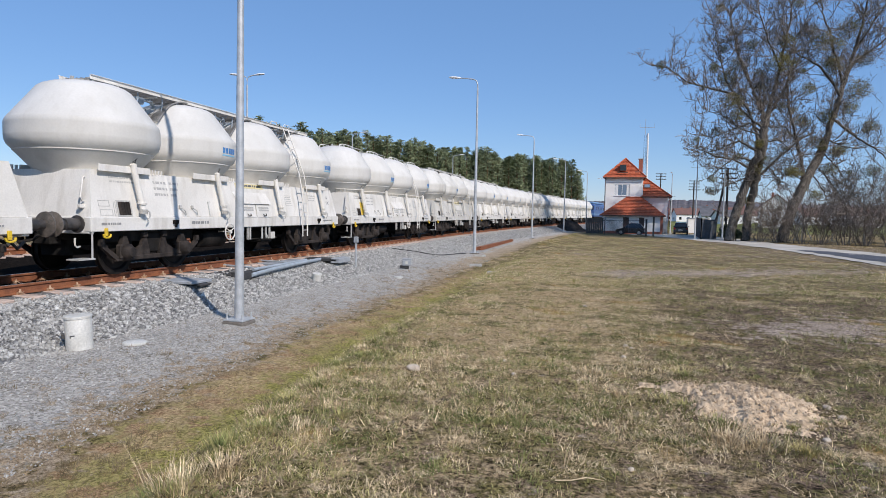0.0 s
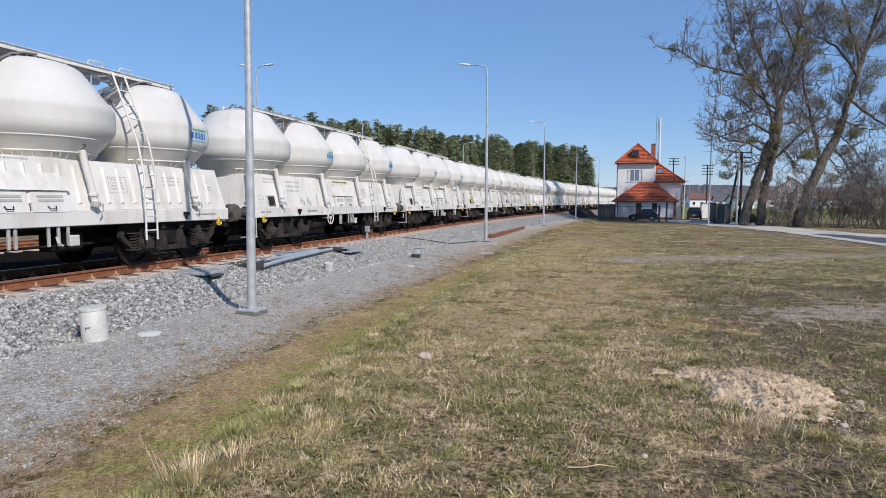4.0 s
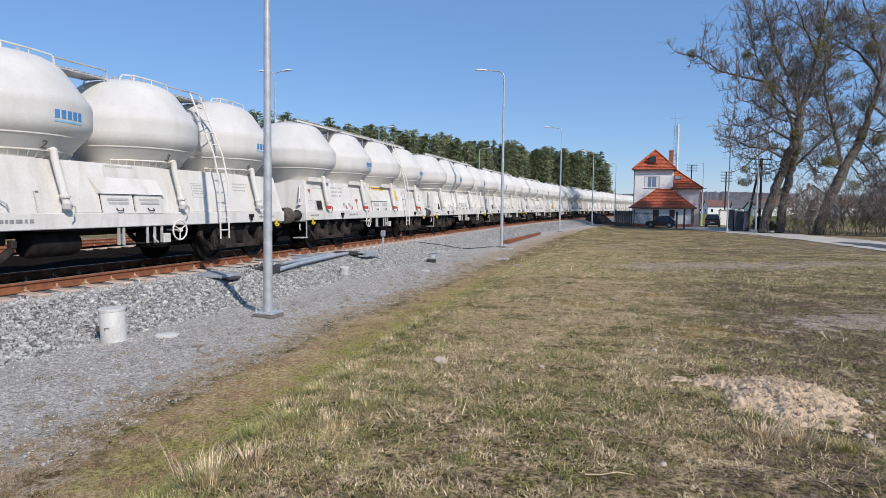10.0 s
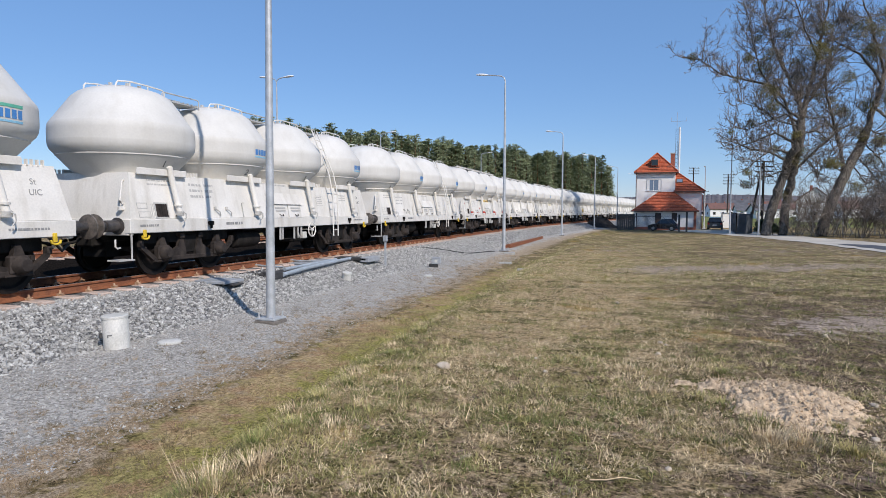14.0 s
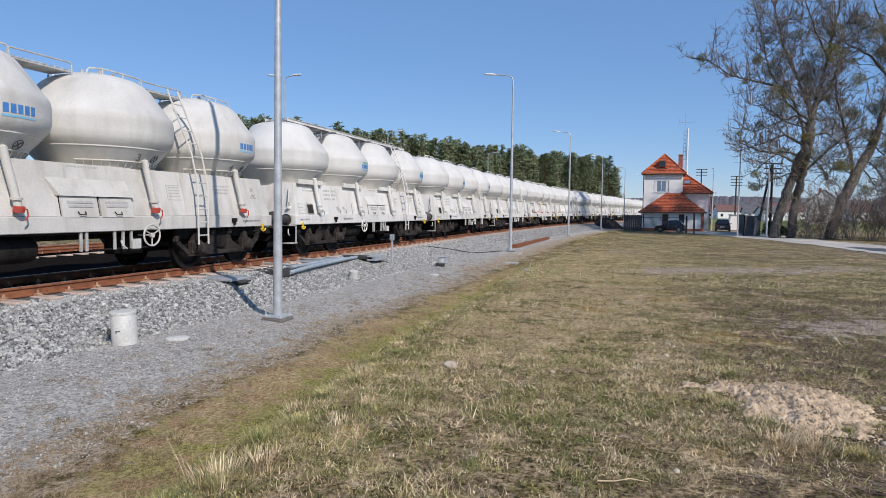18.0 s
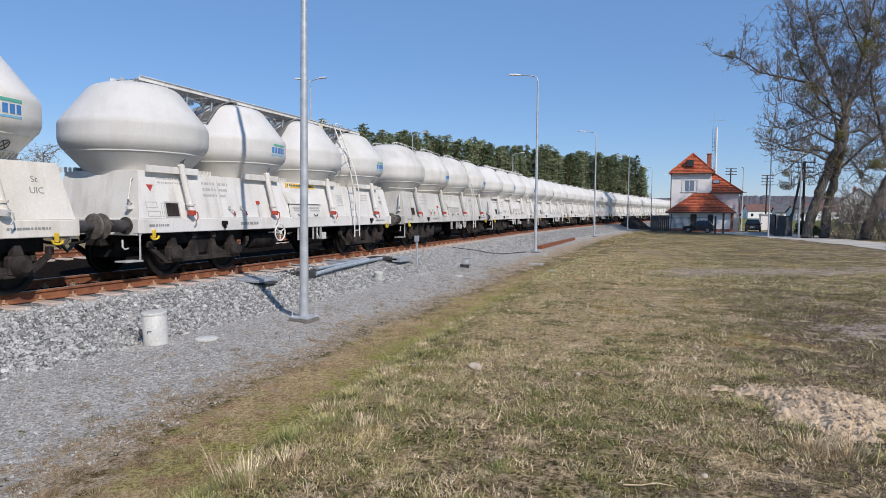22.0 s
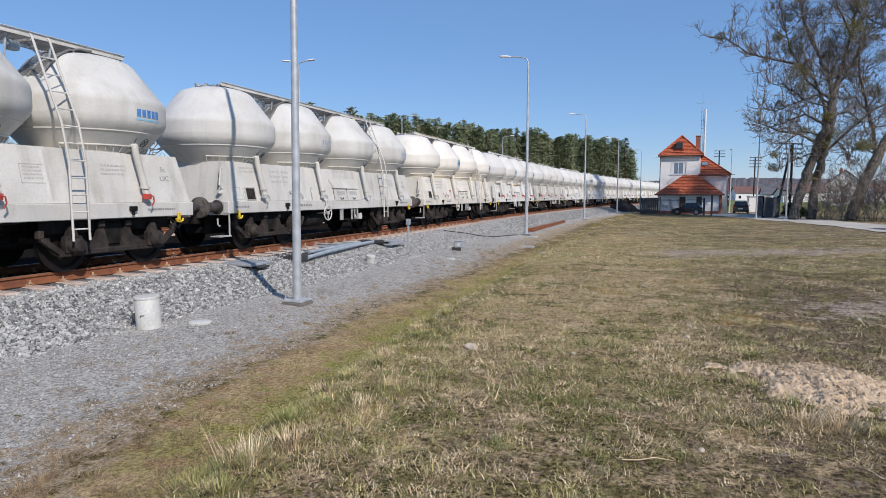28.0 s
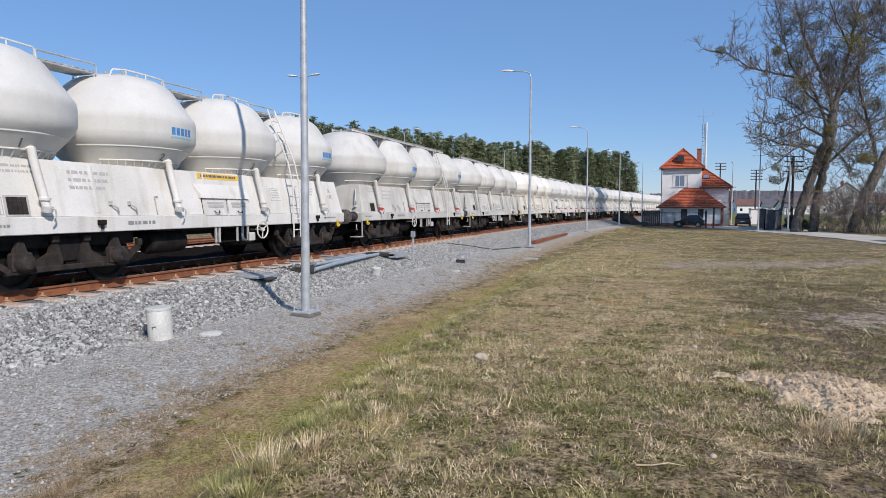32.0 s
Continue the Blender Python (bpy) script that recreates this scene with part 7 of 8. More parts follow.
def crossarm_pole(x, y, z, h, arms, a_frame, label):
    up = thing("utility_pole", pose(x, y, z, 0, 0, 17), label, "utility pole", "old line poles")
    part("pole", Geo().tube([(0, 0, 0), (0, 0, h)], 0.13, 10, 0.10).mesh("pole", M["wood_pole"], 60), up)
    if a_frame:
        part("strut", Geo().tube([(-1.35, 0.1, 0), (-0.12, 0.02, h - 0.2)], 0.13, 10, 0.10).mesh("strut", M["wood_pole"], 60), up)
        part("tie_beam", Geo().box(-1.0, 0.1, -0.06, 0.06, h * 0.36, h * 0.36 + 0.14, 0.01).mesh("tie_beam", M["wood_pole"]), up)
    for k in range(arms):
        zz = h - 0.15 - 0.5 * k
        arm = part("cross_arm", cached(("xarm", a_frame), lambda: Geo().box(-0.95, 0.95, -0.05, 0.05, 0, 0.1, 0.008).mesh("cross_arm", M["wood_pole"])), up, T((0, -0.12, zz)))
        for i in range(4):
            part("insulator", cached("insul", lambda: Geo().lathe([(0.02, 0.1), (0.02, 0.16), (0.05, 0.17), (0.045, 0.24), (0.02, 0.26)], 8).mesh("insulator", M["grey_box"], 50)), arm, T((-0.8 + i * 0.53, 0, 0)))
    return up


crossarm_pole(12.6, 71.0, -0.55, 7.6, 4, True, "tarred wooden A-frame line pole with four cross-arms")
crossarm_pole(14.6, 112.0, -0.6, 8.6, 4, False, "tarred wooden line pole with cross-arms in the field")
crossarm_pole(14.5, 148.0, -0.6, 7.0, 1, False, "tarred wooden line pole with one cross-arm in the field")
crossarm_pole(9.7, 118.0, -0.6, 10.2, 3, False, "tarred wooden line pole with cross-arms behind the house")


M["shrub"] = material("grey_brown_shrub_twig", (0.27, 0.222, 0.182), (0.17, 0.138, 0.112), 0.9, scale=2, bump=0.1, island=0.3)


# ---------------------------------------------------------------- bare trees
RIGHT = Vector((0.9553, 0.2957, 0))


class Twigs:
    """Tubes of a branching crown, gathered fast."""

    def __init__(self, seed):
        self.g, self.rng = Geo(), random.Random(seed)
        self.fine = Geo()
        self.tips = []

    def path(self, start, way, length, wander, lift, n):
        pts, p, d = [start.copy()], start.copy(), way.normalized()
        for _ in range(n):
            d = (d + Vector((self.rng.gauss(0, wander), self.rng.gauss(0, wander), self.rng.gauss(0, wander) + lift * 1.4))).normalized()
            p = p + d * (length / n)
            pts.append(p.copy())
        return pts

    def branch(self, start, way, length, r, level):
        n = 5 if level == 0 else (3 if level == 1 else 1)
        pts = self.path(start, way, length, 0.22 if level < 2 else 0.3, 0.11, n)
        (self.g if level == 0 else self.fine).tube(pts, r, 5 if level == 0 else 3, r * 0.3, cap=False)
        if level == 2:
            return
        count = int(length * (3.4 if level == 0 else 4.2))
        for _ in range(count):
            a = self.rng.uniform(0.2, 1.0)
            i = min(int(a * n), n - 1)
            q = pts[i].lerp(pts[i + 1], a * n - i)
            d = (pts[i + 1] - pts[i]).normalized()
            side = Vector((self.rng.gauss(0, 1), self.rng.gauss(0, 1), self.rng.gauss(0.15, 1))).normalized()
            self.branch(q, d * 0.55 + side * 0.8, length * self.rng.uniform(0.28, 0.5), 0.025 if level == 0 else 0.0135, level + 1)

    def limb(self, pts, r0, r1, density, reach):
        dense = []
        for i in range(len(pts) - 1):
            for k in range(6):
                p = pts[i].lerp(pts[i + 1], k / 6)
                dense.append(p + Vector((self.rng.gauss(0, 0.05), self.rng.gauss(0, 0.05), 0)) * (1 if i + k else 0))
        dense.append(pts[-1])
        g = Geo()
        g.tube(dense, r0 * 0.56, 18 if r0 > 0.3 else 9, r1 * 0.6)
        if r0 > 0.2:
            g.v = [tuple(Vector(p) + Vector((noise.noise((p[0] * 5, p[1] * 5, p[2] * 1.3)), noise.noise((p[1] * 5, p[0] * 5, p[2] * 1.3 + 9)), 0)) * 0.09 * min(1.0, r0 * 1.6)) for p in g.v]
        total = sum((b - a).length for a, b in zip(dense, dense[1:]))
        for _ in range(int(total * density * 1.6)):
            a = self.rng.uniform(0.12, 1.0)
            i = min(int(a * (len(dense) - 1)), len(dense) - 2)
            q = dense[i].lerp(dense[i + 1], self.rng.random())
            d = (dense[i + 1] - dense[i]).normalized()
            side = Vector((self.rng.gauss(0, 1), self.rng.gauss(0, 1), self.rng.gauss(0.25, 0.8))).normalized()
            self.branch(q, d * 0.4 + side, reach * self.rng.uniform(0.5, 1.15), 0.045 * self.rng.uniform(0.6, 1.2), 0)
            self.tips.append(q + side * reach * 0.4)
        return g


def mistletoe_mesh(seed):
    rng = random.Random(seed)
    g = Geo()
    for _ in range(1500):
        d = Vector((rng.gauss(0, 1), rng.gauss(0, 1), rng.gauss(0, 1))).normalized()
        r = rng.uniform(0.0, 1.0) ** 0.45 * (1 + 0.3 * noise.noise(d * 2 + Vector((seed, 0, 0))))
        p = d * r
        way = (d + Vector((rng.gauss(0, 0.6), rng.gauss(0, 0.6), rng.gauss(0, 0.6)))).normalized() * rng.uniform(0.10, 0.2)
        t = way.orthogonal().normalized() * 0.036
        g.add([p - t, p + t, p + way], [(0, 1, 2)])
    return g.mesh("mistletoe", M["mistletoe"])


def px_point(base, x0, y0, depth_scale, x, y, rng, back=0.6):
    """A limb point given on the tree's own drawing board: right and up from its foot, 18 units to the metre."""
    return RIGHT * ((x - x0) / 18.05) + Vector((0, 0, (y0 - y) / 18.05)) + Vector((base[0], base[1], 0)).normalized() * (2.4 * back * noise.noise((x * 0.013, y * 0.013, x0 * 0.1)))


def big_tree(base, x0, y0, limbs, clumps, seed, label):
    tr = thing("bare_tree", T(base), label, "tree", "bare roadside trees")
    tw = Twigs(seed)
    first = True
    for r0, r1, dens, reach, *pts in limbs:
        v = [px_point(base, x0, y0, 1, x, y, tw.rng, 1.0) for i, (x, y) in enumerate(pts)]
        g = tw.limb(v, r0, r1, dens, reach)
        part("trunk" if r0 > 0.55 else "limb", g.mesh("trunk" if r0 > 0.55 else "limb", M["bark"], 60), tr)
    tagged(part("branch_work", tw.g.mesh("branch_work", M["twig"]), tr), kind="stuff")
    tagged(part("twig_spray", tw.fine.mesh("twig_spray", M["twig"]), tr), kind="stuff")
    for i, (x, y, r) in enumerate(clumps):
        p = px_point(base, x0, y0, 1, x, y, tw.rng, 1.8)
        s = r / 18.05
        part("mistletoe", cached(("mist", i % 5), lambda: mistletoe_mesh(i % 5)), tr, T(p) @ Matrix.Diagonal((s, s, s * 0.85, 1)), "olive-green mistletoe ball")["kind"] = "stuff"
    for i in range(16):
        q = tw.rng.choice(tw.tips)
        s = tw.rng.uniform(0.3, 0.75)
        part("mistletoe", cached(("mist", i % 5), lambda: mistletoe_mesh(i % 5)), tr, T(q) @ Matrix.Diagonal((s, s, s * 0.85, 1)), "olive-green mistletoe ball")["kind"] = "stuff"
    return tr


big_tree((13.5, 67.0, -0.6), 1375, 413, [
    (0.82, 0.55, 2.4, 1.5, (1349, 413), (1360, 360), (1378, 306), (1394, 262), (1402, 215)),
    (0.74, 0.50, 2.4, 1.5, (1379, 413), (1386, 345), (1396, 290), (1405, 240), (1404, 208)),
    (0.30, 0.04, 2.2, 2.6, (1402, 225), (1415, 180), (1434, 150), (1452, 110), (1470, 70)),
    (0.24, 0.03, 2.6, 2.6, (1398, 255), (1360, 235), (1320, 250), (1285, 262)),
    (0.22, 0.03, 2.6, 2.4, (1390, 285), (1352, 268), (1318, 262), (1282, 246)),
    (0.44, 0.05, 2.4, 3.6, (1398, 262), (1403, 200), (1392, 160), (1370, 118), (1350, 75), (1336, 25), (1330, -25)),
    (0.40, 0.06, 2.4, 3.6, (1403, 208), (1418, 150), (1432, 90), (1442, 20), (1448, -50)),
    (0.28, 0.03, 2.0, 2.8, (1399, 240), (1375, 178), (1350, 150), (1300, 140), (1262, 132), (1228, 110), (1195, 100)),
    (0.27, 0.09, 1.2, 2.4, (1396, 296), (1440, 258), (1475, 225), (1502, 212)),
    (0.20, 0.03, 2.2, 2.6, (1402, 220), (1378, 203), (1345, 215), (1310, 226), (1278, 222)),
    (0.22, 0.03, 2.4, 3.0, (1400, 210), (1362, 180), (1330, 120), (1312, 60), (1300, 10)),
    (0.16, 0.03, 2.2, 2.4, (1392, 270), (1355, 262), (1325, 285), (1305, 300)),
    (0.18, 0.03, 2.2, 3.0, (1430, 110), (1405, 60), (1385, 10), (1375, -30)),
    (0.12, 0.02, 3.2, 2.2, (1395, 290), (1370, 300), (1340, 312), (1318, 330)),
    (0.14, 0.03, 3.2, 2.6, (1400, 240), (1430, 232), (1455, 248), (1470, 275)),
    (0.14, 0.03, 3.0, 2.6, (1400, 225), (1365, 215), (1330, 190), (1290, 178)),
    (0.12, 0.02, 3.0, 2.2, (1398, 265), (1425, 285), (1440, 312)),
], [(1213, 103, 9), (1325, 68, 10), (1309, 106, 9), (1334, 118, 19), (1345, 165, 18), (1376, 66, 11), (1430, 100, 20), (1350, 95, 14), (1392, 130, 12), (1290, 142, 7), (1318, 215, 10), (1440, 60, 14), (1355, 190, 12), (1400, 165, 10)],
    11, "large bare old tree with forked trunks and mistletoe balls")
big_tree((17.7, 68.3, -0.6), 1452, 413, [
    (0.94, 0.62, 2.2, 1.5, (1444, 413), (1460, 358), (1480, 310), (1505, 262), (1518, 225)),
    (0.60, 0.12, 2.0, 3.6, (1512, 245), (1526, 200), (1540, 150), (1556, 90), (1572, 30), (1584, -40)),
    (0.36, 0.06, 2.2, 3.0, (1484, 318), (1476, 270), (1460, 215), (1446, 165), (1440, 130), (1452, 85), (1448, 40)),
    (0.25, 0.04, 2.2, 3.0, (1540, 150), (1502, 102), (1462, 76), (1430, 50)),
    (0.26, 0.05, 2.2, 3.0, (1530, 190), (1578, 220), (1625, 250), (1660, 300)),
    (0.26, 0.05, 2.2, 3.4, (1556, 90), (1600, 58), (1650, 20)),
    (0.13, 0.03, 2.2, 2.4, (1510, 245), (1548, 282), (1570, 325), (1600, 350)),
    (0.22, 0.04, 2.2, 3.2, (1545, 130), (1520, 60), (1500, 0), (1492, -40)),
    (0.22, 0.04, 2.0, 3.2, (1565, 60), (1610, -10), (1640, -50)),
    (0.16, 0.03, 2.0, 2.2, (1468, 232), (1440, 205), (1420, 208)),
    (0.14, 0.03, 3.2, 2.6, (1500, 270), (1530, 300), (1550, 330), (1562, 352)),
    (0.13, 0.03, 3.2, 2.4, (1480, 300), (1455, 288), (1432, 300)),
    (0.16, 0.03, 3.2, 2.8, (1520, 225), (1552, 236), (1585, 240)),
    (0.14, 0.03, 3.0, 2.6, (1495, 285), (1520, 320), (1535, 345)),
], [(1521, 100, 19), (1519, 185, 15), (1480, 140, 13), (1548, 240, 15), (1531, 277, 15), (1500, 60, 20), (1550, 30, 22), (1575, 130, 22), (1560, 165, 16), (1600, 200, 14), (1455, 175, 9), (1496, 225, 10), (1478, 195, 11), (1585, 70, 18), (1610, 280, 14), (1480, 30, 14)],
    23, "large bare leaning tree with mistletoe balls")


def shrub(x, y, h, spread, seed, mat, label, stems=16):
    tw = Twigs(seed)
    for _ in range(stems):
        a = tw.rng.uniform(0, 6.28)
        st = Vector((math.cos(a), math.sin(a), 0)) * tw.rng.uniform(0, spread * 0.4)
        way = Vector((math.cos(a) * 0.5, math.sin(a) * 0.5, 1.0))
        tw.branch(st, way, h * tw.rng.uniform(0.6, 1.1), 0.028, 0)
    sh = thing("bare_shrub", T((x, y, ground_z(x, y) - 0.05)), label, "shrub", "bare shrubs at the roadside")
    tagged(part("shrub_wood", tw.g.mesh("shrub_wood", mat), sh), kind="stuff")
    tagged(part("twig_spray", tw.fine.mesh("twig_spray", mat), sh), kind="stuff")
    return sh


for i, (x, y, h, sp) in enumerate(((14.8, 66.0, 3.4, 1.6), (16.3, 65.0, 3.8, 2.0), (18.0, 64.6, 3.6, 2.0), (19.6, 64.2, 3.9, 2.2), (21.2, 63.2, 3.4, 2.0), (22.8, 62.6, 3.2, 2.0), (24.6, 62.0, 3.2, 2.2), (26.5, 61.0, 3.6, 2.2), (28.6, 60.5, 3.4, 2.4), (31.0, 60.0, 3.8, 2.4), (25.0, 70.0, 5.4, 2.4), (29.5, 69.0, 5.2, 2.4))):
    shrub(x, y, h * 1.2, sp, 40 + i, M["shrub"], "dense bare brown shrub beside the road", 13)
for i, (x, y) in enumerate(((23.4, 56.0), (25.2, 55.0), (27.0, 54.5), (28.8, 53.5), (24.6, 57.4), (30.0, 55.0))):
    shrub(x, y, 1.2, 2.2, 70 + i, M["twig_red"], "reddish dry weeds at the roadside", 26)


def leafy_bush(x, y, h, seed):
    rng = random.Random(seed)
    b = thing("evergreen_bush", T((x, y, ground_z(x, y) - 0.05)), "small dull-green bush beside the fence", "bush")
    g = Geo()
    for _ in range(900):
        a, e, r = rng.uniform(0, 6.28), rng.uniform(0, 1.5), rng.uniform(0.5, 1.0)
        p = Vector((math.cos(a) * math.cos(e) * r * 0.8, math.sin(a) * math.cos(e) * r * 0.8, 0.25 * h + math.sin(e) * r * h * 0.7))
        d = Vector((rng.gauss(0, 1), rng.gauss(0, 1), rng.gauss(0.5, 1))).normalized()
        t = d.orthogonal().normalized() * 0.05
        g.add([p - t, p + t, p + t * 0.8 + d * 0.12, p - t * 0.8 + d * 0.12], [(0, 1, 2, 3)])
    tagged(part("foliage", g.mesh("foliage", M["evergreen"]), b), kind="stuff")
    part("stem", Geo().tube([(0, 0, 0), (0.05, 0, h * 0.7)], 0.05, 6).mesh("stem", M["bark"]), b)


leafy_bush(12.0, 67.6, 1.7, 3)
leafy_bush(12.9, 67.2, 1.3, 4)

wf = thing("wire_fence", T((0, 0, 0)), "wire fence with concrete posts behind the shrubs", "fence")
fx = [(13.5 + 2.6 * k, 79.0 - 1.1 * k) for k in range(9)]
for x, y in fx:
    part("fence_post", cached("cpost", lambda: Geo().box(-0.07, 0.07, -0.07, 0.07, 0, 2.3, 0.012).mesh("fence_post", M["concrete"])), wf, T((x, y, ground_z(x, y) - 0.05)))
for k in range(6):
    part("wire", Geo().tube([(x, y, ground_z(x, y) + 0.3 + 0.36 * k) for x, y in fx], 0.012, 4).mesh("wire", M["wire"]), wf)
for d in (-0.9, 0.9):
    part("strut", Geo().tube([(21.3, 75.7, ground_z(21.3, 75.7) + 2.0), (21.3 + d, 75.5, ground_z(21.3, 75.5))], 0.05, 6).mesh("strut", M["concrete"]), wf)


# ---------------------------------------------------------------- pine wood
def pine(seed):
    """A slim forest pine with a ragged pointed crown on a bare lower trunk."""
    rng = random.Random(seed)
    h = 18.0
    crown0 = h * rng.uniform(0.04, 0.18)
    trunk = Geo().tube([(0, 0, 0), (rng.uniform(-0.1, 0.1), 0, h * 0.5), (rng.uniform(-0.15, 0.15), rng.uniform(-0.15, 0.15), h * 0.98)], 0.17, 7, 0.03).mesh("trunk", M["pine_bark"], 60)
    g = Geo()
    z = crown0
    while z < h:
        a = (z - crown0) / (h - crown0)
        reach = (0.22 + 1.75 * (1 - a) ** 0.7 * min(1, 0.6 + a * 2.2)) * rng.uniform(0.55, 1.2)
        for k in range(rng.randint(4, 6)):
            t = rng.uniform(0, 6.283)
            tip = Vector((math.cos(t) * reach, math.sin(t) * reach, z + reach * rng.uniform(0.05, 0.5)))
            for j in range(4):
                c = Vector((0, 0, z)).lerp(tip, rng.uniform(0.35, 1.05)) + Vector((rng.gauss(0, 0.14), rng.gauss(0, 0.14), rng.gauss(0, 0.15)))
                for q in range(5):
                    d = Vector((rng.gauss(0, 1), rng.gauss(0, 1), rng.gauss(0.6, 0.8))).normalized()
                    s = d.orthogonal().normalized() * rng.uniform(0.045, 0.085)
                    l = rng.uniform(0.24, 0.46)
                    g.add([c - s, c + s, c + d * l], [(0, 1, 2)])
        z += rng.uniform(0.42, 0.68)
    g.tube([(0, 0, h - 0.9), (0.05, 0, h + 0.35)], 0.05, 4, 0.01)
    return trunk, g.mesh("crown", M["needle"])


PINES = [pine(s) for s in range(9)]
rng = random.Random(9)
for row in range(5):
    for k in range(59):
        a = (k + rng.uniform(-1.1, 1.1)) / 58
        # edge of the wood, from behind the train towards the bend
        x = -77 + 70.5 * a - row * 1.9 + rng.uniform(-1.2, 1.2)
        y = 106 + 94 * a + row * 2.3 + rng.uniform(-1.4, 1.4)
        if row and rng.random() < 0.05:
            continue
        trunk, crown = PINES[rng.randrange(9)]
        s = (1.02 + 0.08 * noise.noise((x * 0.12, y * 0.12, 0)) + rng.uniform(-0.10, 0.04)) * (1 - 0.22 * smooth(0.95, 1.01, a)) * (1.13 - 0.12 * a)
        w = s * rng.uniform(1.45, 2.1)
        p = thing("pine_tree", T((x, y, -0.4)) @ pose(0, 0, 0, 0, 0, rng.uniform(0, 360)) @ Matrix.Diagonal((w, w, s, 1)), "tall slim dark green pine at the edge of the wood", "tree", "pines of the wood")
        part("trunk", trunk, p)
        part("crown", crown, p)
for i, (x, y, h) in enumerate(((-38, 22, 7), (-44, 30, 8), (-50, 24, 8), (-36, 36, 7), (-58, 40, 9), (-46, 12, 8), (-62, 30, 9), (-70, 52, 9))):
    tw = Twigs(200 + i)
    g = tw.limb([Vector((0, 0, 0)), Vector((0.1, 0, h * 0.4)), Vector((0, 0.2, h * 0.75)), Vector((0.2, 0, h))], 0.16, 0.03, 3.5, 2.2)
    t = thing("bare_tree", T((x, y, -0.5)), "small bare tree beyond the tracks", "tree", "bare trees beyond the tracks")
    part("trunk", g.mesh("trunk", M["bark"], 60), t)
    tagged(part("branch_work", tw.g.mesh("branch_work", M["twig"]), t), kind="stuff")
    tagged(part("twig_spray", tw.fine.mesh("twig_spray", M["twig"]), t), kind="stuff")


# ---------------------------------------------------------------- village and distance
def far_house(x, y, w, d, h, roof_h, turn, roof_m, label):
    hs = thing("village_house", pose(x, y, -0.6, 0, 0, turn), label, "house", "houses of the village")
    part("wall", Geo().box(-w / 2, w / 2, -d / 2, d / 2, 0, h, 0).add([(-w / 2, -d / 2, h), (-w / 2, d / 2, h), (-w / 2, 0, h + roof_h), (w / 2, -d / 2, h), (w / 2, d / 2, h), (w / 2, 0, h + roof_h)], [(0, 1, 2), (3, 5, 4), (0, 2, 5, 3), (1, 4, 5, 2)]).mesh("wall", M["wall_white"]), hs)
    part("roof", Geo().plate((-w / 2 - 0.4, -d / 2 - 0.4, h - 0.15), (w / 2 + 0.4, -d / 2 - 0.4, h - 0.15), (w / 2 + 0.4, 0, h + roof_h + 0.12), (-w / 2 - 0.4, 0, h + roof_h + 0.12), -0.15)
         .plate((w / 2 + 0.4, d / 2 + 0.4, h - 0.15), (-w / 2 - 0.4, d / 2 + 0.4, h - 0.15), (-w / 2 - 0.4, 0, h + roof_h + 0.12), (w / 2 + 0.4, 0, h + roof_h + 0.12), -0.15).mesh("roof", roof_m), hs)
    part("chimney", Geo().box(w * 0.15, w * 0.15 + 0.6, 0.3, 0.9, h + roof_h * 0.5, h + roof_h + 0.8, 0.02).mesh("chimney", M["brick"]), hs)
    k = max(2, int(w / 3))
    for i in range(k):
        for z in ([1.0, 3.6] if h > 4.5 else [1.0]):
            xx = -w / 2 + w * (i + 0.5) / k
            part("window", cached("far_window", lambda: Geo().box(-0.55, 0.55, -0.03, 0.02, 0, 1.3).mesh("window", M["pane_dark"])), hs, T((xx, -d / 2 - 0.01, z)))
    for z in ((1.0, 3.4) if h > 4.5 else (1.0,)):
        part("window", cached("far_window", lambda: None), hs, T((-w / 2 - 0.01, 0, z)) @ pose(0, 0, 0, 0, 0, -90))
    return hs


def along(px, depth):
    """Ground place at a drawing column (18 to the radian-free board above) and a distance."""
    lat = (px - 784) / 1083 * depth
    return -0.2957 * depth + 0.9553 * lat, 0.9553 * depth + 0.2957 * lat


for i, (px, depth, w, d, h, rh, turn, rm) in enumerate((
        (1268, 300, 13, 9, 4, 3.2, 10, "roof_far"), (1252, 330, 12, 9, 4, 3.5, -15, "roof_far"), (1283, 345, 10, 8, 4, 3, 30, "roof_far"), (1312, 260, 9, 7, 3.2, 2.6, 5, "roof_grey"),
        (1298, 310, 12, 9, 5.5, 3.4, -10, "roof_grey"), (1340, 220, 8, 7, 3.0, 2.6, 20, "roof_grey"), (1366, 240, 9, 8, 4, 3, 0, "roof_far"), (1432, 150, 7.5, 8, 5.6, 3.4, 80, "roof_far"),
        (1500, 230, 11, 8, 4, 3, 10, "roof_far"), (1548, 210, 10, 8, 4.2, 3, -20, "roof_grey"), (1590, 200, 11, 8, 4.2, 3, 15, "roof_far"), (1392, 290, 12, 9, 4, 3, 10, "roof_far"), (1470, 300, 12, 9, 4, 3.2, 20, "roof_grey"))):
    x, y = along(px, depth)
    far_house(x, y, w * 0.9, d * 0.9, h * 0.9, rh * 0.9, turn, M[rm], "white village house with a " + ("dull red" if rm == "roof_far" else "grey") + " roof across the field")


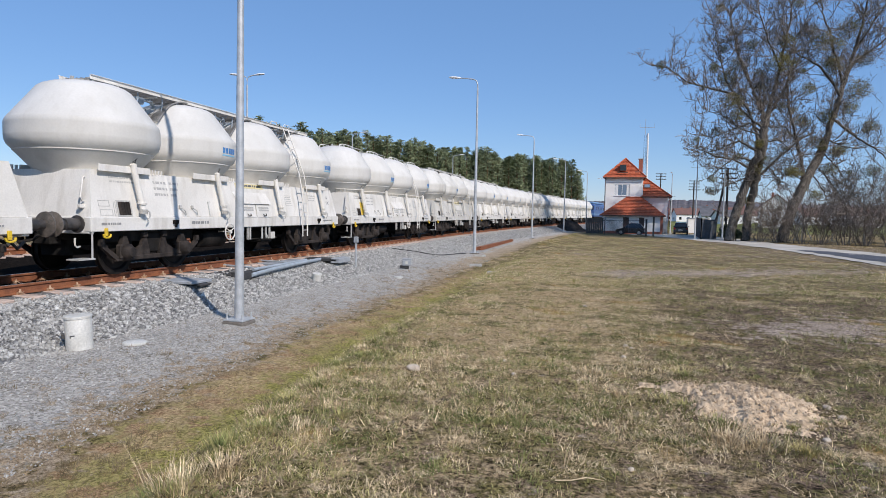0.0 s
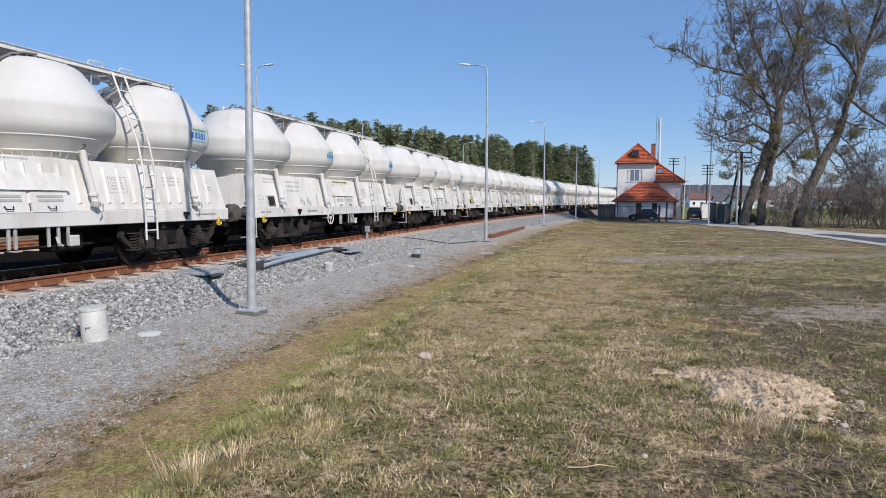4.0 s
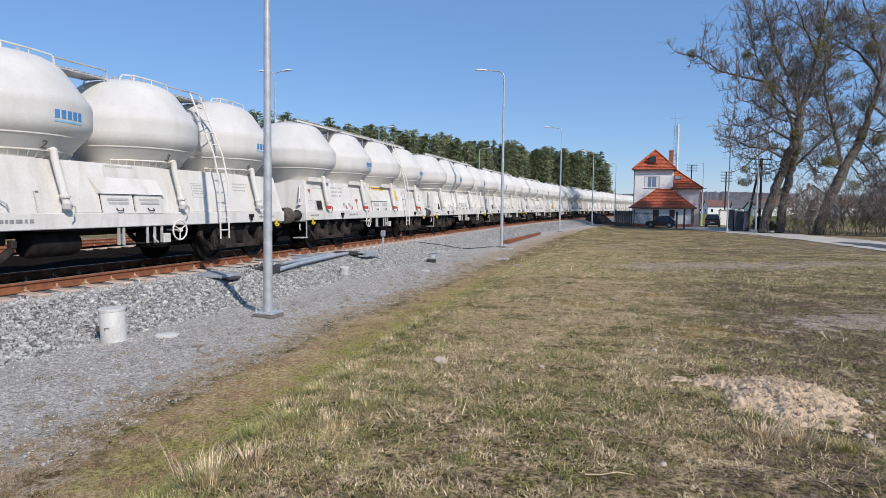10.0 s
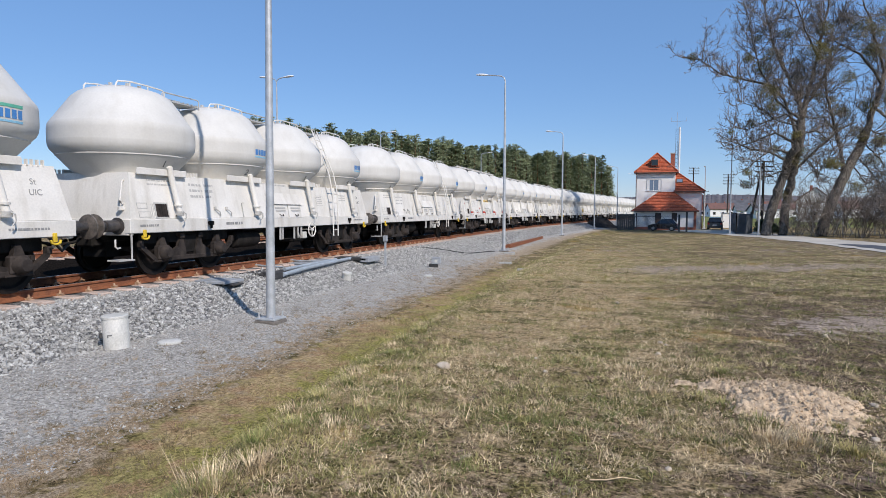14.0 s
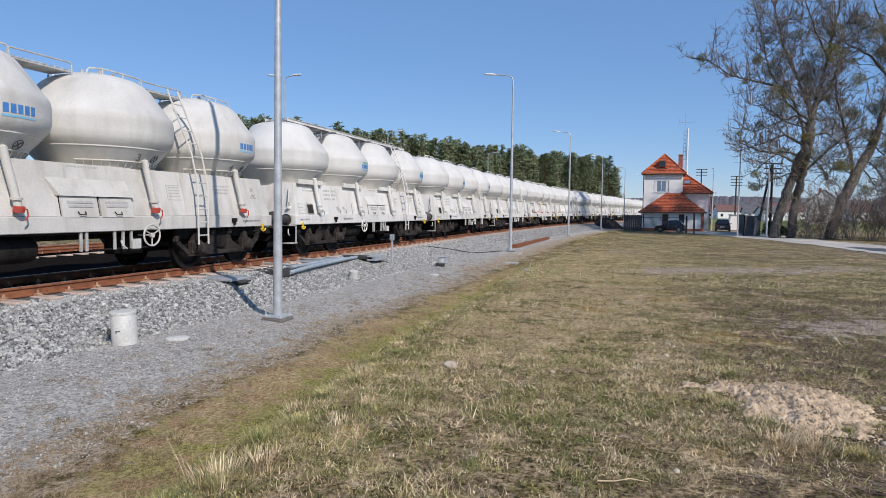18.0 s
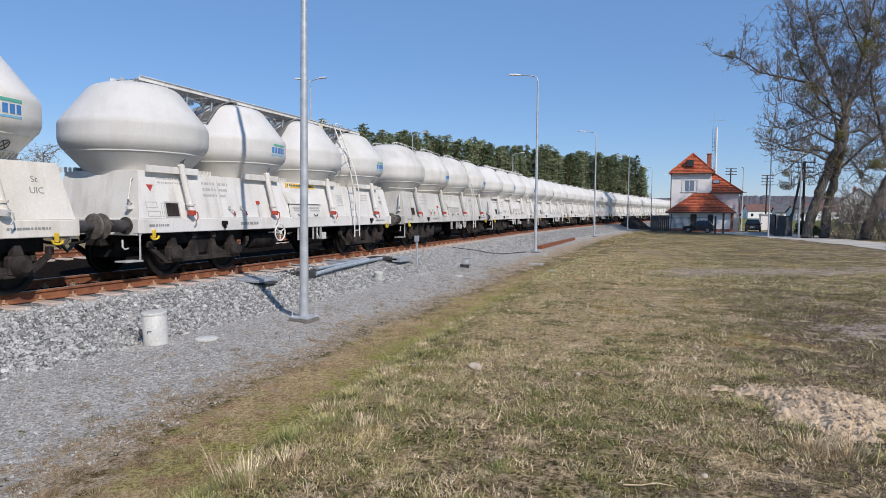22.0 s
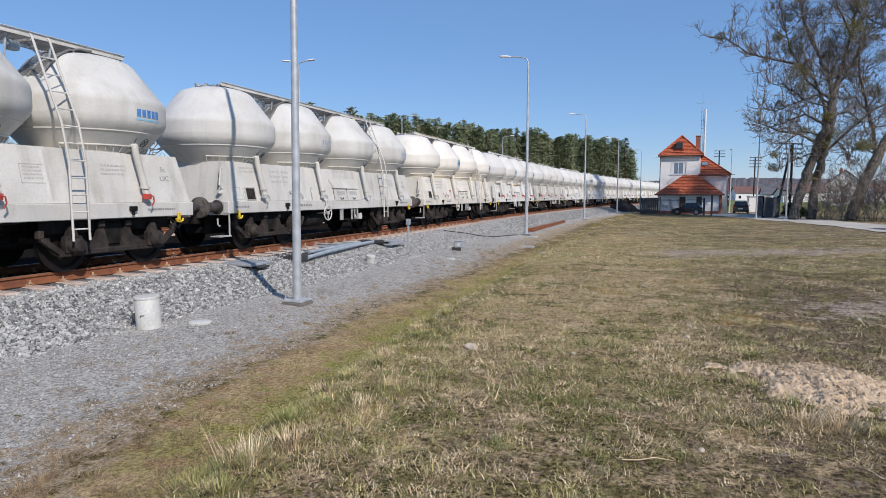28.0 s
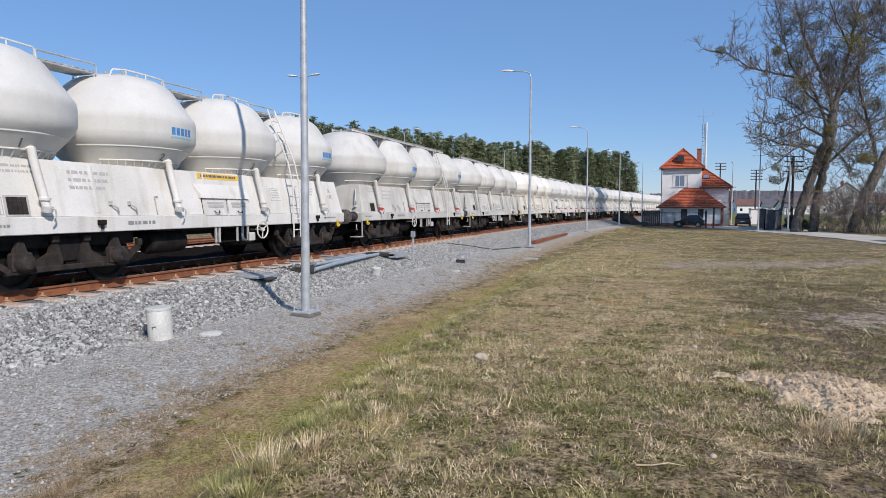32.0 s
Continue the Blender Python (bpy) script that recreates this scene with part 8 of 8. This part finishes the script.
def ridge(name, dist, lo, hi, h0, h1, step, mat, label, seed):
    g = Geo()
    a = lo
    cols = []
    while a <= hi:
        t = radians(a)
        hh = h0 + (h1 - h0) * (0.5 + 0.5 * noise.noise((a * 0.08, seed, 0))) + 1.8 * noise.noise((a * 3.1, seed, 1)) + 1.2 * noise.noise((a * 9.7, seed, 2))
        cols.append((math.sin(t), math.cos(t), hh))
        a += step
    for sx, cy, hh in cols:
        g.v += [(sx * dist, cy * dist, -2), (sx * (dist + 25), cy * (dist + 25), hh * 0.75), (sx * (dist + 60), cy * (dist + 60), hh), (sx * (dist + 320), cy * (dist + 320), -2)]
    for i in range(len(cols) - 1):
        for j in range(3):
            p = i * 4 + j
            g.f.append((p, p + 4, p + 5, p + 1))
    return tagged(new(name, g.mesh(name, mat)), label, "hill", kind="structure")


ridge("backdrop", 900, -75, 75, 18, 29, 0.12, M["hill"], "wooded ridge on the horizon, haze put into its colour", 1.0)
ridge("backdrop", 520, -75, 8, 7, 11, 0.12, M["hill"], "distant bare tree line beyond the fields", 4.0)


# ---------------------------------------------------------------- grass
def blades(name, tufts, per, region, lmin, lmax, wide, upright, radius, mat, label, seed, keep, around=False):
    """Grass in tufts: each tuft is a handful of bent blades that lean outwards."""
    rng = np.random.default_rng(seed)
    x0, x1, y0, y1 = region
    pts = []
    while len(pts) < tufts:
        y = y0 + (y1 - y0) * rng.random() ** 1.9
        spread = 0.35 + 0.9 * y
        x = 0.0 if around else rng.uniform(max(x0, -spread - 1.5), min(x1, spread * 0.62 + 1.2))
        if around:
            x, y = rng.uniform(x0, x1), rng.uniform(y0, y1)
        if rng.random() < keep(x, y):
            pts.append((x, y, ground_z(x, y)))
    c = np.repeat(np.array(pts), per, 0)
    n = len(c)
    size = np.repeat(rng.lognormal(0, 0.5, tufts), per)
    comb = np.repeat(rng.uniform(0, 2 * np.pi, tufts), per)
    far = np.clip((c[:, 1] - 3) / 16, 0, 1)
    a, r = rng.uniform(0, 2 * np.pi, n), np.abs(rng.normal(0, 1, n)) * radius * size * (1 + far)
    base = c + np.stack([np.cos(a) * r, np.sin(a) * r, np.full(n, -0.008)], 1)
    ln = rng.uniform(lmin, lmax, n) * size
    az = np.where(rng.random(n) < 0.45, comb + rng.normal(0, 0.5, n), a + rng.normal(0, 0.7, n))
    tilt = np.clip(rng.normal(upright, 0.32, n) + 0.15 * far, 0.03, 1.42)
    d = np.stack([np.cos(az) * np.sin(tilt), np.sin(az) * np.sin(tilt), np.cos(tilt)], 1)
    face = az + rng.normal(0, 0.9, n)
    sd = np.stack([-np.sin(face), np.cos(face), np.zeros(n)], 1) * (wide * (1 + 1.2 * far) * rng.uniform(0.6, 1.3, n))[:, None]
    bend = np.stack([np.cos(az), np.sin(az), -0.5 * np.ones(n)], 1) * (ln * rng.uniform(0.05, 0.3, n))[:, None]
    mid, tip = base + d * (ln * 0.55)[:, None], base + d * ln[:, None] + bend
    tip[:, 2] = np.maximum(tip[:, 2], c[:, 2] + 0.003)
    me = bpy.data.meshes.new(name)
    if per != 13:
        me.from_pydata(np.stack([base - sd, base + sd, tip], 1).reshape(-1, 3), [], np.arange(3 * n).reshape(-1, 3))
        me.materials.append(mat)
        return tagged(new(name, me), label, "grass", kind="stuff")
    near = c[:, 1] < 8.0
    k, j = int(near.sum()), int((~near).sum())
    v = np.stack([base - sd, base + sd, mid + sd * 0.8, mid - sd * 0.8, tip], 1)[near].reshape(-1, 3)
    v2 = np.stack([base - sd, base + sd, tip], 1)[~near].reshape(-1, 3)
    q = np.array([[0, 1, 2, 3]])[None] + 5 * np.arange(k)[:, None, None]
    t = np.array([[3, 2, 4]])[None] + 5 * np.arange(k)[:, None, None]
    t2 = 5 * k + np.arange(3 * j).reshape(-1, 3)
    me.from_pydata(np.concatenate([v, v2]), [], [tuple(f) for f in q.reshape(-1, 4)] + [tuple(f) for f in t.reshape(-1, 3)] + [tuple(f) for f in t2])
    me.materials.append(mat)
    return tagged(new(name, me), label, "grass", kind="stuff")


def clump(x, y, s, k):
    return noise.noise((x * s, y * s, k))


def on_heap(x, y):
    return heap_h(x - 1.12, y - 6.15) > 0.025


def keep_meadow(x, y):
    u = verge(x, y)
    if u < 7.2 or (on_heap(x, y) and clump(x, y, 5, 14) < 0.05):
        return 0.0
    return max(0.02, smooth(7.2, 7.8, u) * (0.45 + 0.9 * clump(x, y, 0.9, 3) + 1.3 * clump(x, y, 3.5, 4)) * (1 - 0.78 * bare_patch(x, y)) * (1 - 0.5 * worn(x, y)))


def keep_green(x, y):
    u = verge(x, y)
    if u < 7.1 or (on_heap(x, y) and clump(x, y, 5, 9) < 0.05):
        return 0.0
    rim = math.exp(-((verge(x, y) - 7.75) / 0.4) ** 2) * 0.85 * smooth(0.3, 1, 1.3 - y / 26)
    return max(0.0, (rim + 0.24 + 1.0 * clump(x, y, 0.8, 11) + 1.3 * clump(x, y, 3.2, 12)) * (1 - 0.7 * bare_patch(x, y)))


def keep_worn(x, y):
    return 0.0 if on_heap(x, y) or verge(x, y) < 7.6 else max(0.0, (0.12 + 0.88 * worn(x, y)) * (0.5 + 1.0 * clump(x, y, 2.6, 61) + 0.8 * clump(x, y, 7, 62)) * (1 - 0.78 * bare_patch(x, y)))


def keep_verge(x, y):
    u = verge(x, y)
    if not 3.9 < u < 7.4:
        return 0.0
    return max(0.0, (0.40 + 0.60 * smooth(4.2, 5.7, u)) * (0.16 + 0.8 * clump(x, y, 2.2, 21) + 1.9 * clump(x, y, 6, 22)))


def keep_moss(x, y):
    u = verge(x, y)
    return max(0.0, smooth(5.9, 6.7, u) * (1 - smooth(7.2, 7.6, u)) * (0.3 + 1.3 * clump(x, y, 1.2, 31)))


blades("dry_grass", 22000, 13, (-4.2, 12, 1.2, 26), 0.016, 0.042, 0.0025, 0.82, 0.036, M["straw"], "matted dry straw-coloured grass", 1, keep_meadow)
blades("green_grass", 15000, 13, (-4.4, 12, 1.2, 26), 0.018, 0.048, 0.0025, 0.6, 0.032, M["blade"], "fresh green spring grass between dry tufts", 2, keep_green)
def keep_tussock(x, y):
    if verge(x, y) < 7.4 or on_heap(x, y):
        return 0.0
    return max(0.0, (0.15 + 1.2 * clump(x, y, 1.3, 71) + 1.4 * clump(x, y, 4.1, 72)) * (1 - 0.78 * bare_patch(x, y)))


def keep_dry_tussock(x, y):
    if verge(x, y) < 7.4 or on_heap(x, y):
        return 0.0
    return max(0.0, (0.2 - 1.2 * clump(x, y, 1.3, 71) + 1.4 * clump(x, y, 3.7, 73)) * (1 - 0.78 * bare_patch(x, y)) * (1 - 0.5 * worn(x, y)))


blades("green_tussock", 6000, 10, (-4.2, 12, 5.0, 24), 0.022, 0.055, 0.0036, 0.65, 0.040, M["tussock"], "low dark green tussocks in the meadow", 12, keep_tussock)
blades("dry_tussock", 6000, 10, (-4.2, 12, 5.0, 24), 0.022, 0.055, 0.0034, 0.85, 0.040, M["straw"], "low pale tussocks in the meadow", 13, keep_dry_tussock)
blades("brown_litter", 9000, 9, (-3.0, 12, 1.6, 24), 0.02, 0.06, 0.0028, 1.0, 0.036, M["dead"], "flattened brown dead grass where the sward is thin", 10, keep_worn)
blades("dry_litter", 70000, 1, (-4.2, 12, 1.2, 24), 0.02, 0.065, 0.0022, 1.38, 0.01, M["straw"], "flat dead grass stalks on the ground", 5, keep_meadow)
def keep_around(x, y):
    near = math.hypot(x - 0.5, y - 1.0)
    return max(0.0, smooth(7.2, 8.0, offset(x, y)) * (0.4 + 1.2 * clump(x, y, 1.2, 51) + 0.8 * clump(x, y, 3.5, 52)) * (1 - smooth(5, 12, near)))


blades("surrounding_dry_grass", 3500, 9, (-3.6, 12, -9, 8), 0.02, 0.055, 0.0022, 0.75, 0.03, M["straw"], "dry grass in the rest of the meadow", 8, keep_around, True)
blades("surrounding_green_grass", 3500, 9, (-3.6, 12, -9, 8), 0.02, 0.06, 0.0022, 0.5, 0.03, M["blade"], "green grass in the rest of the meadow", 9, keep_around, True)


def keep_far(x, y):
    return (0.35 + 1.0 * clump(x, y, 0.4, 41) + 1.5 * clump(x, y, 1.5, 42)) * (1 - 0.78 * bare_patch(x, y)) * (1 - 0.6 * worn(x, y)) if offset(x, y) > 7.3 - 1.2 * smooth(16, 26, y) and x < 10.5 - 0.04 * (y - 20) else 0.0


blades("far_dry_grass", 14000, 6, (-6, 11, 16, 66), 0.022, 0.05, 0.006, 0.9, 0.06, M["straw"], "dry grass tufts farther off in the meadow", 6, keep_far)
blades("far_green_grass", 12000, 6, (-6, 11, 16, 66), 0.022, 0.05, 0.006, 0.7, 0.06, M["blade"], "green grass tufts farther off in the meadow", 7, keep_far)
blades("verge_weeds", 9000, 14, (-6.9, -2.9, 1.4, 24), 0.015, 0.045, 0.0032, 0.7, 0.022, M["weed"], "low brown weeds at the gravel edge", 3, keep_verge)
blades("ditch_moss", 3800, 14, (-5.4, -2.2, 1.4, 20), 0.012, 0.035, 0.0032, 0.8, 0.03, M["moss_blade"], "short yellow-green moss and grass in the shallow ditch", 4, keep_moss)


def tuft(x, y, h, n, mat, label, seed, spread=0.10):
    rng = random.Random(seed)
    tf = thing("grass_tuft", on_ground(x, y, -0.01), label, "grass", "tall tufts at the ditch edge")
    g = Geo()
    for _ in range(n):
        a, r = rng.uniform(0, 6.28), rng.uniform(0, spread)
        l = h * rng.uniform(0.5, 1.05)
        lean = rng.uniform(0.05, 0.9)
        o = Vector((math.cos(a) * r, math.sin(a) * r, 0))
        d = Vector((math.cos(a) * lean, math.sin(a) * lean, 1))
        s = Vector((-math.sin(a), math.cos(a), 0)) * rng.uniform(0.0018, 0.0032)
        m_, t_ = o + d * l * 0.55, o + d * l + Vector((math.cos(a), math.sin(a), -0.4)) * l * rng.uniform(0.02, 0.2)
        g.add([o - s, o + s, m_ + s * 0.8, m_ - s * 0.8, t_], [(0, 1, 2, 3), (3, 2, 4)])
    tagged(part("blade_clump", g.mesh("blade_clump", mat), tf), kind="stuff")


tuft(-2.72, 3.25, 0.34, 34, M["straw"], "tall pale dry grass tuft", 1, 0.12)
tuft(-2.58, 3.25, 0.12, 160, M["straw"], "pale dry grass tuft", 2, 0.22)
tuft(-2.42, 3.55, 0.11, 160, M["straw"], "pale dry grass tuft", 3, 0.22)
tuft(-2.86, 3.05, 0.11, 220, M["blade"], "fresh green grass tuft", 4, 0.2)
tuft(-2.70, 3.95, 0.11, 260, M["blade"], "fresh green grass tuft", 5, 0.22)
tuft(-2.30, 4.35, 0.10, 200, M["straw"], "pale dry grass tuft", 6, 0.22)
tuft(-2.15, 4.75, 0.10, 200, M["blade"], "fresh green grass tuft", 7, 0.22)
tuft(0.80, 5.98, 0.09, 220, M["blade"], "green weed tuft at the foot of the sand", 8, 0.22)
tuft(0.62, 6.12, 0.08, 160, M["blade"], "green weed tuft at the foot of the sand", 13, 0.16)
tuft(1.62, 5.62, 0.07, 110, M["blade"], "small green weed tuft on the sand", 9, 0.07)
tuft(1.55, 5.02, 0.10, 240, M["moss_blade"], "yellow-green grass tuft beside the sand", 14, 0.15)
tuft(1.02, 5.10, 0.13, 200, M["straw"], "upright pale dry grass tuft beside the sand", 10, 0.20)
tuft(1.25, 5.08, 0.11, 160, M["straw"], "upright pale dry grass tuft beside the sand", 11, 0.16)
tuft(0.18, 6.22, 0.12, 140, M["straw"], "curled pale dry grass tuft at the edge of the sand", 15, 0.16)
tuft(0.95, 7.15, 0.09, 220, M["blade"], "green grass tuft behind the sand", 16, 0.25)
tuft(1.05, 5.62, 0.07, 200, M["blade"], "low green weed tuft at the foot of the sand", 17, 0.18)
tuft(1.32, 5.50, 0.07, 180, M["straw"], "low dry grass tuft at the foot of the sand", 18, 0.20)
tuft(1.18, 6.12, 0.05, 90, M["blade"], "small green weed tuft on the sand", 19, 0.10)
tuft(1.88, 5.85, 0.06, 120, M["blade"], "small green weed tuft beside the sand", 40, 0.10)
tuft(-0.05, 7.0, 0.09, 220, M["straw"], "flattened pale dry grass tuft", 12, 0.35)

rng = random.Random(77)
for k in range(16):
    y = 2.6 + 6.2 * (k / 15) ** 1.2
    x = TRACK_X + 7.62 + 0.85 * math.exp(-(y - 2) / 3.6) + rng.uniform(-0.12, 0.22)
    if k % 3 == 0:
        tuft(x, y, rng.uniform(0.07, 0.10), 150, M["straw"], "pale dry grass tuft at the ditch edge", 20 + k, 0.18)
    else:
        tuft(x, y, rng.uniform(0.06, 0.10), 230, M["blade"], "fresh green grass tuft at the ditch edge", 20 + k, 0.2)

stick = thing("dry_stick", on_ground(-0.09, 4.02, 0.012) @ pose(0, 0, 0, 0, 0, 16), "pale bent dry stick lying in the grass", "stick")
part("twig", Geo().tube([(-0.16, 0.02, 0.0), (-0.06, -0.012, 0.015), (0.05, 0.02, 0.02), (0.16, 0.0, 0.01)], 0.005, 6, 0.003).mesh("twig", M["straw"], 60), stick)


motions()
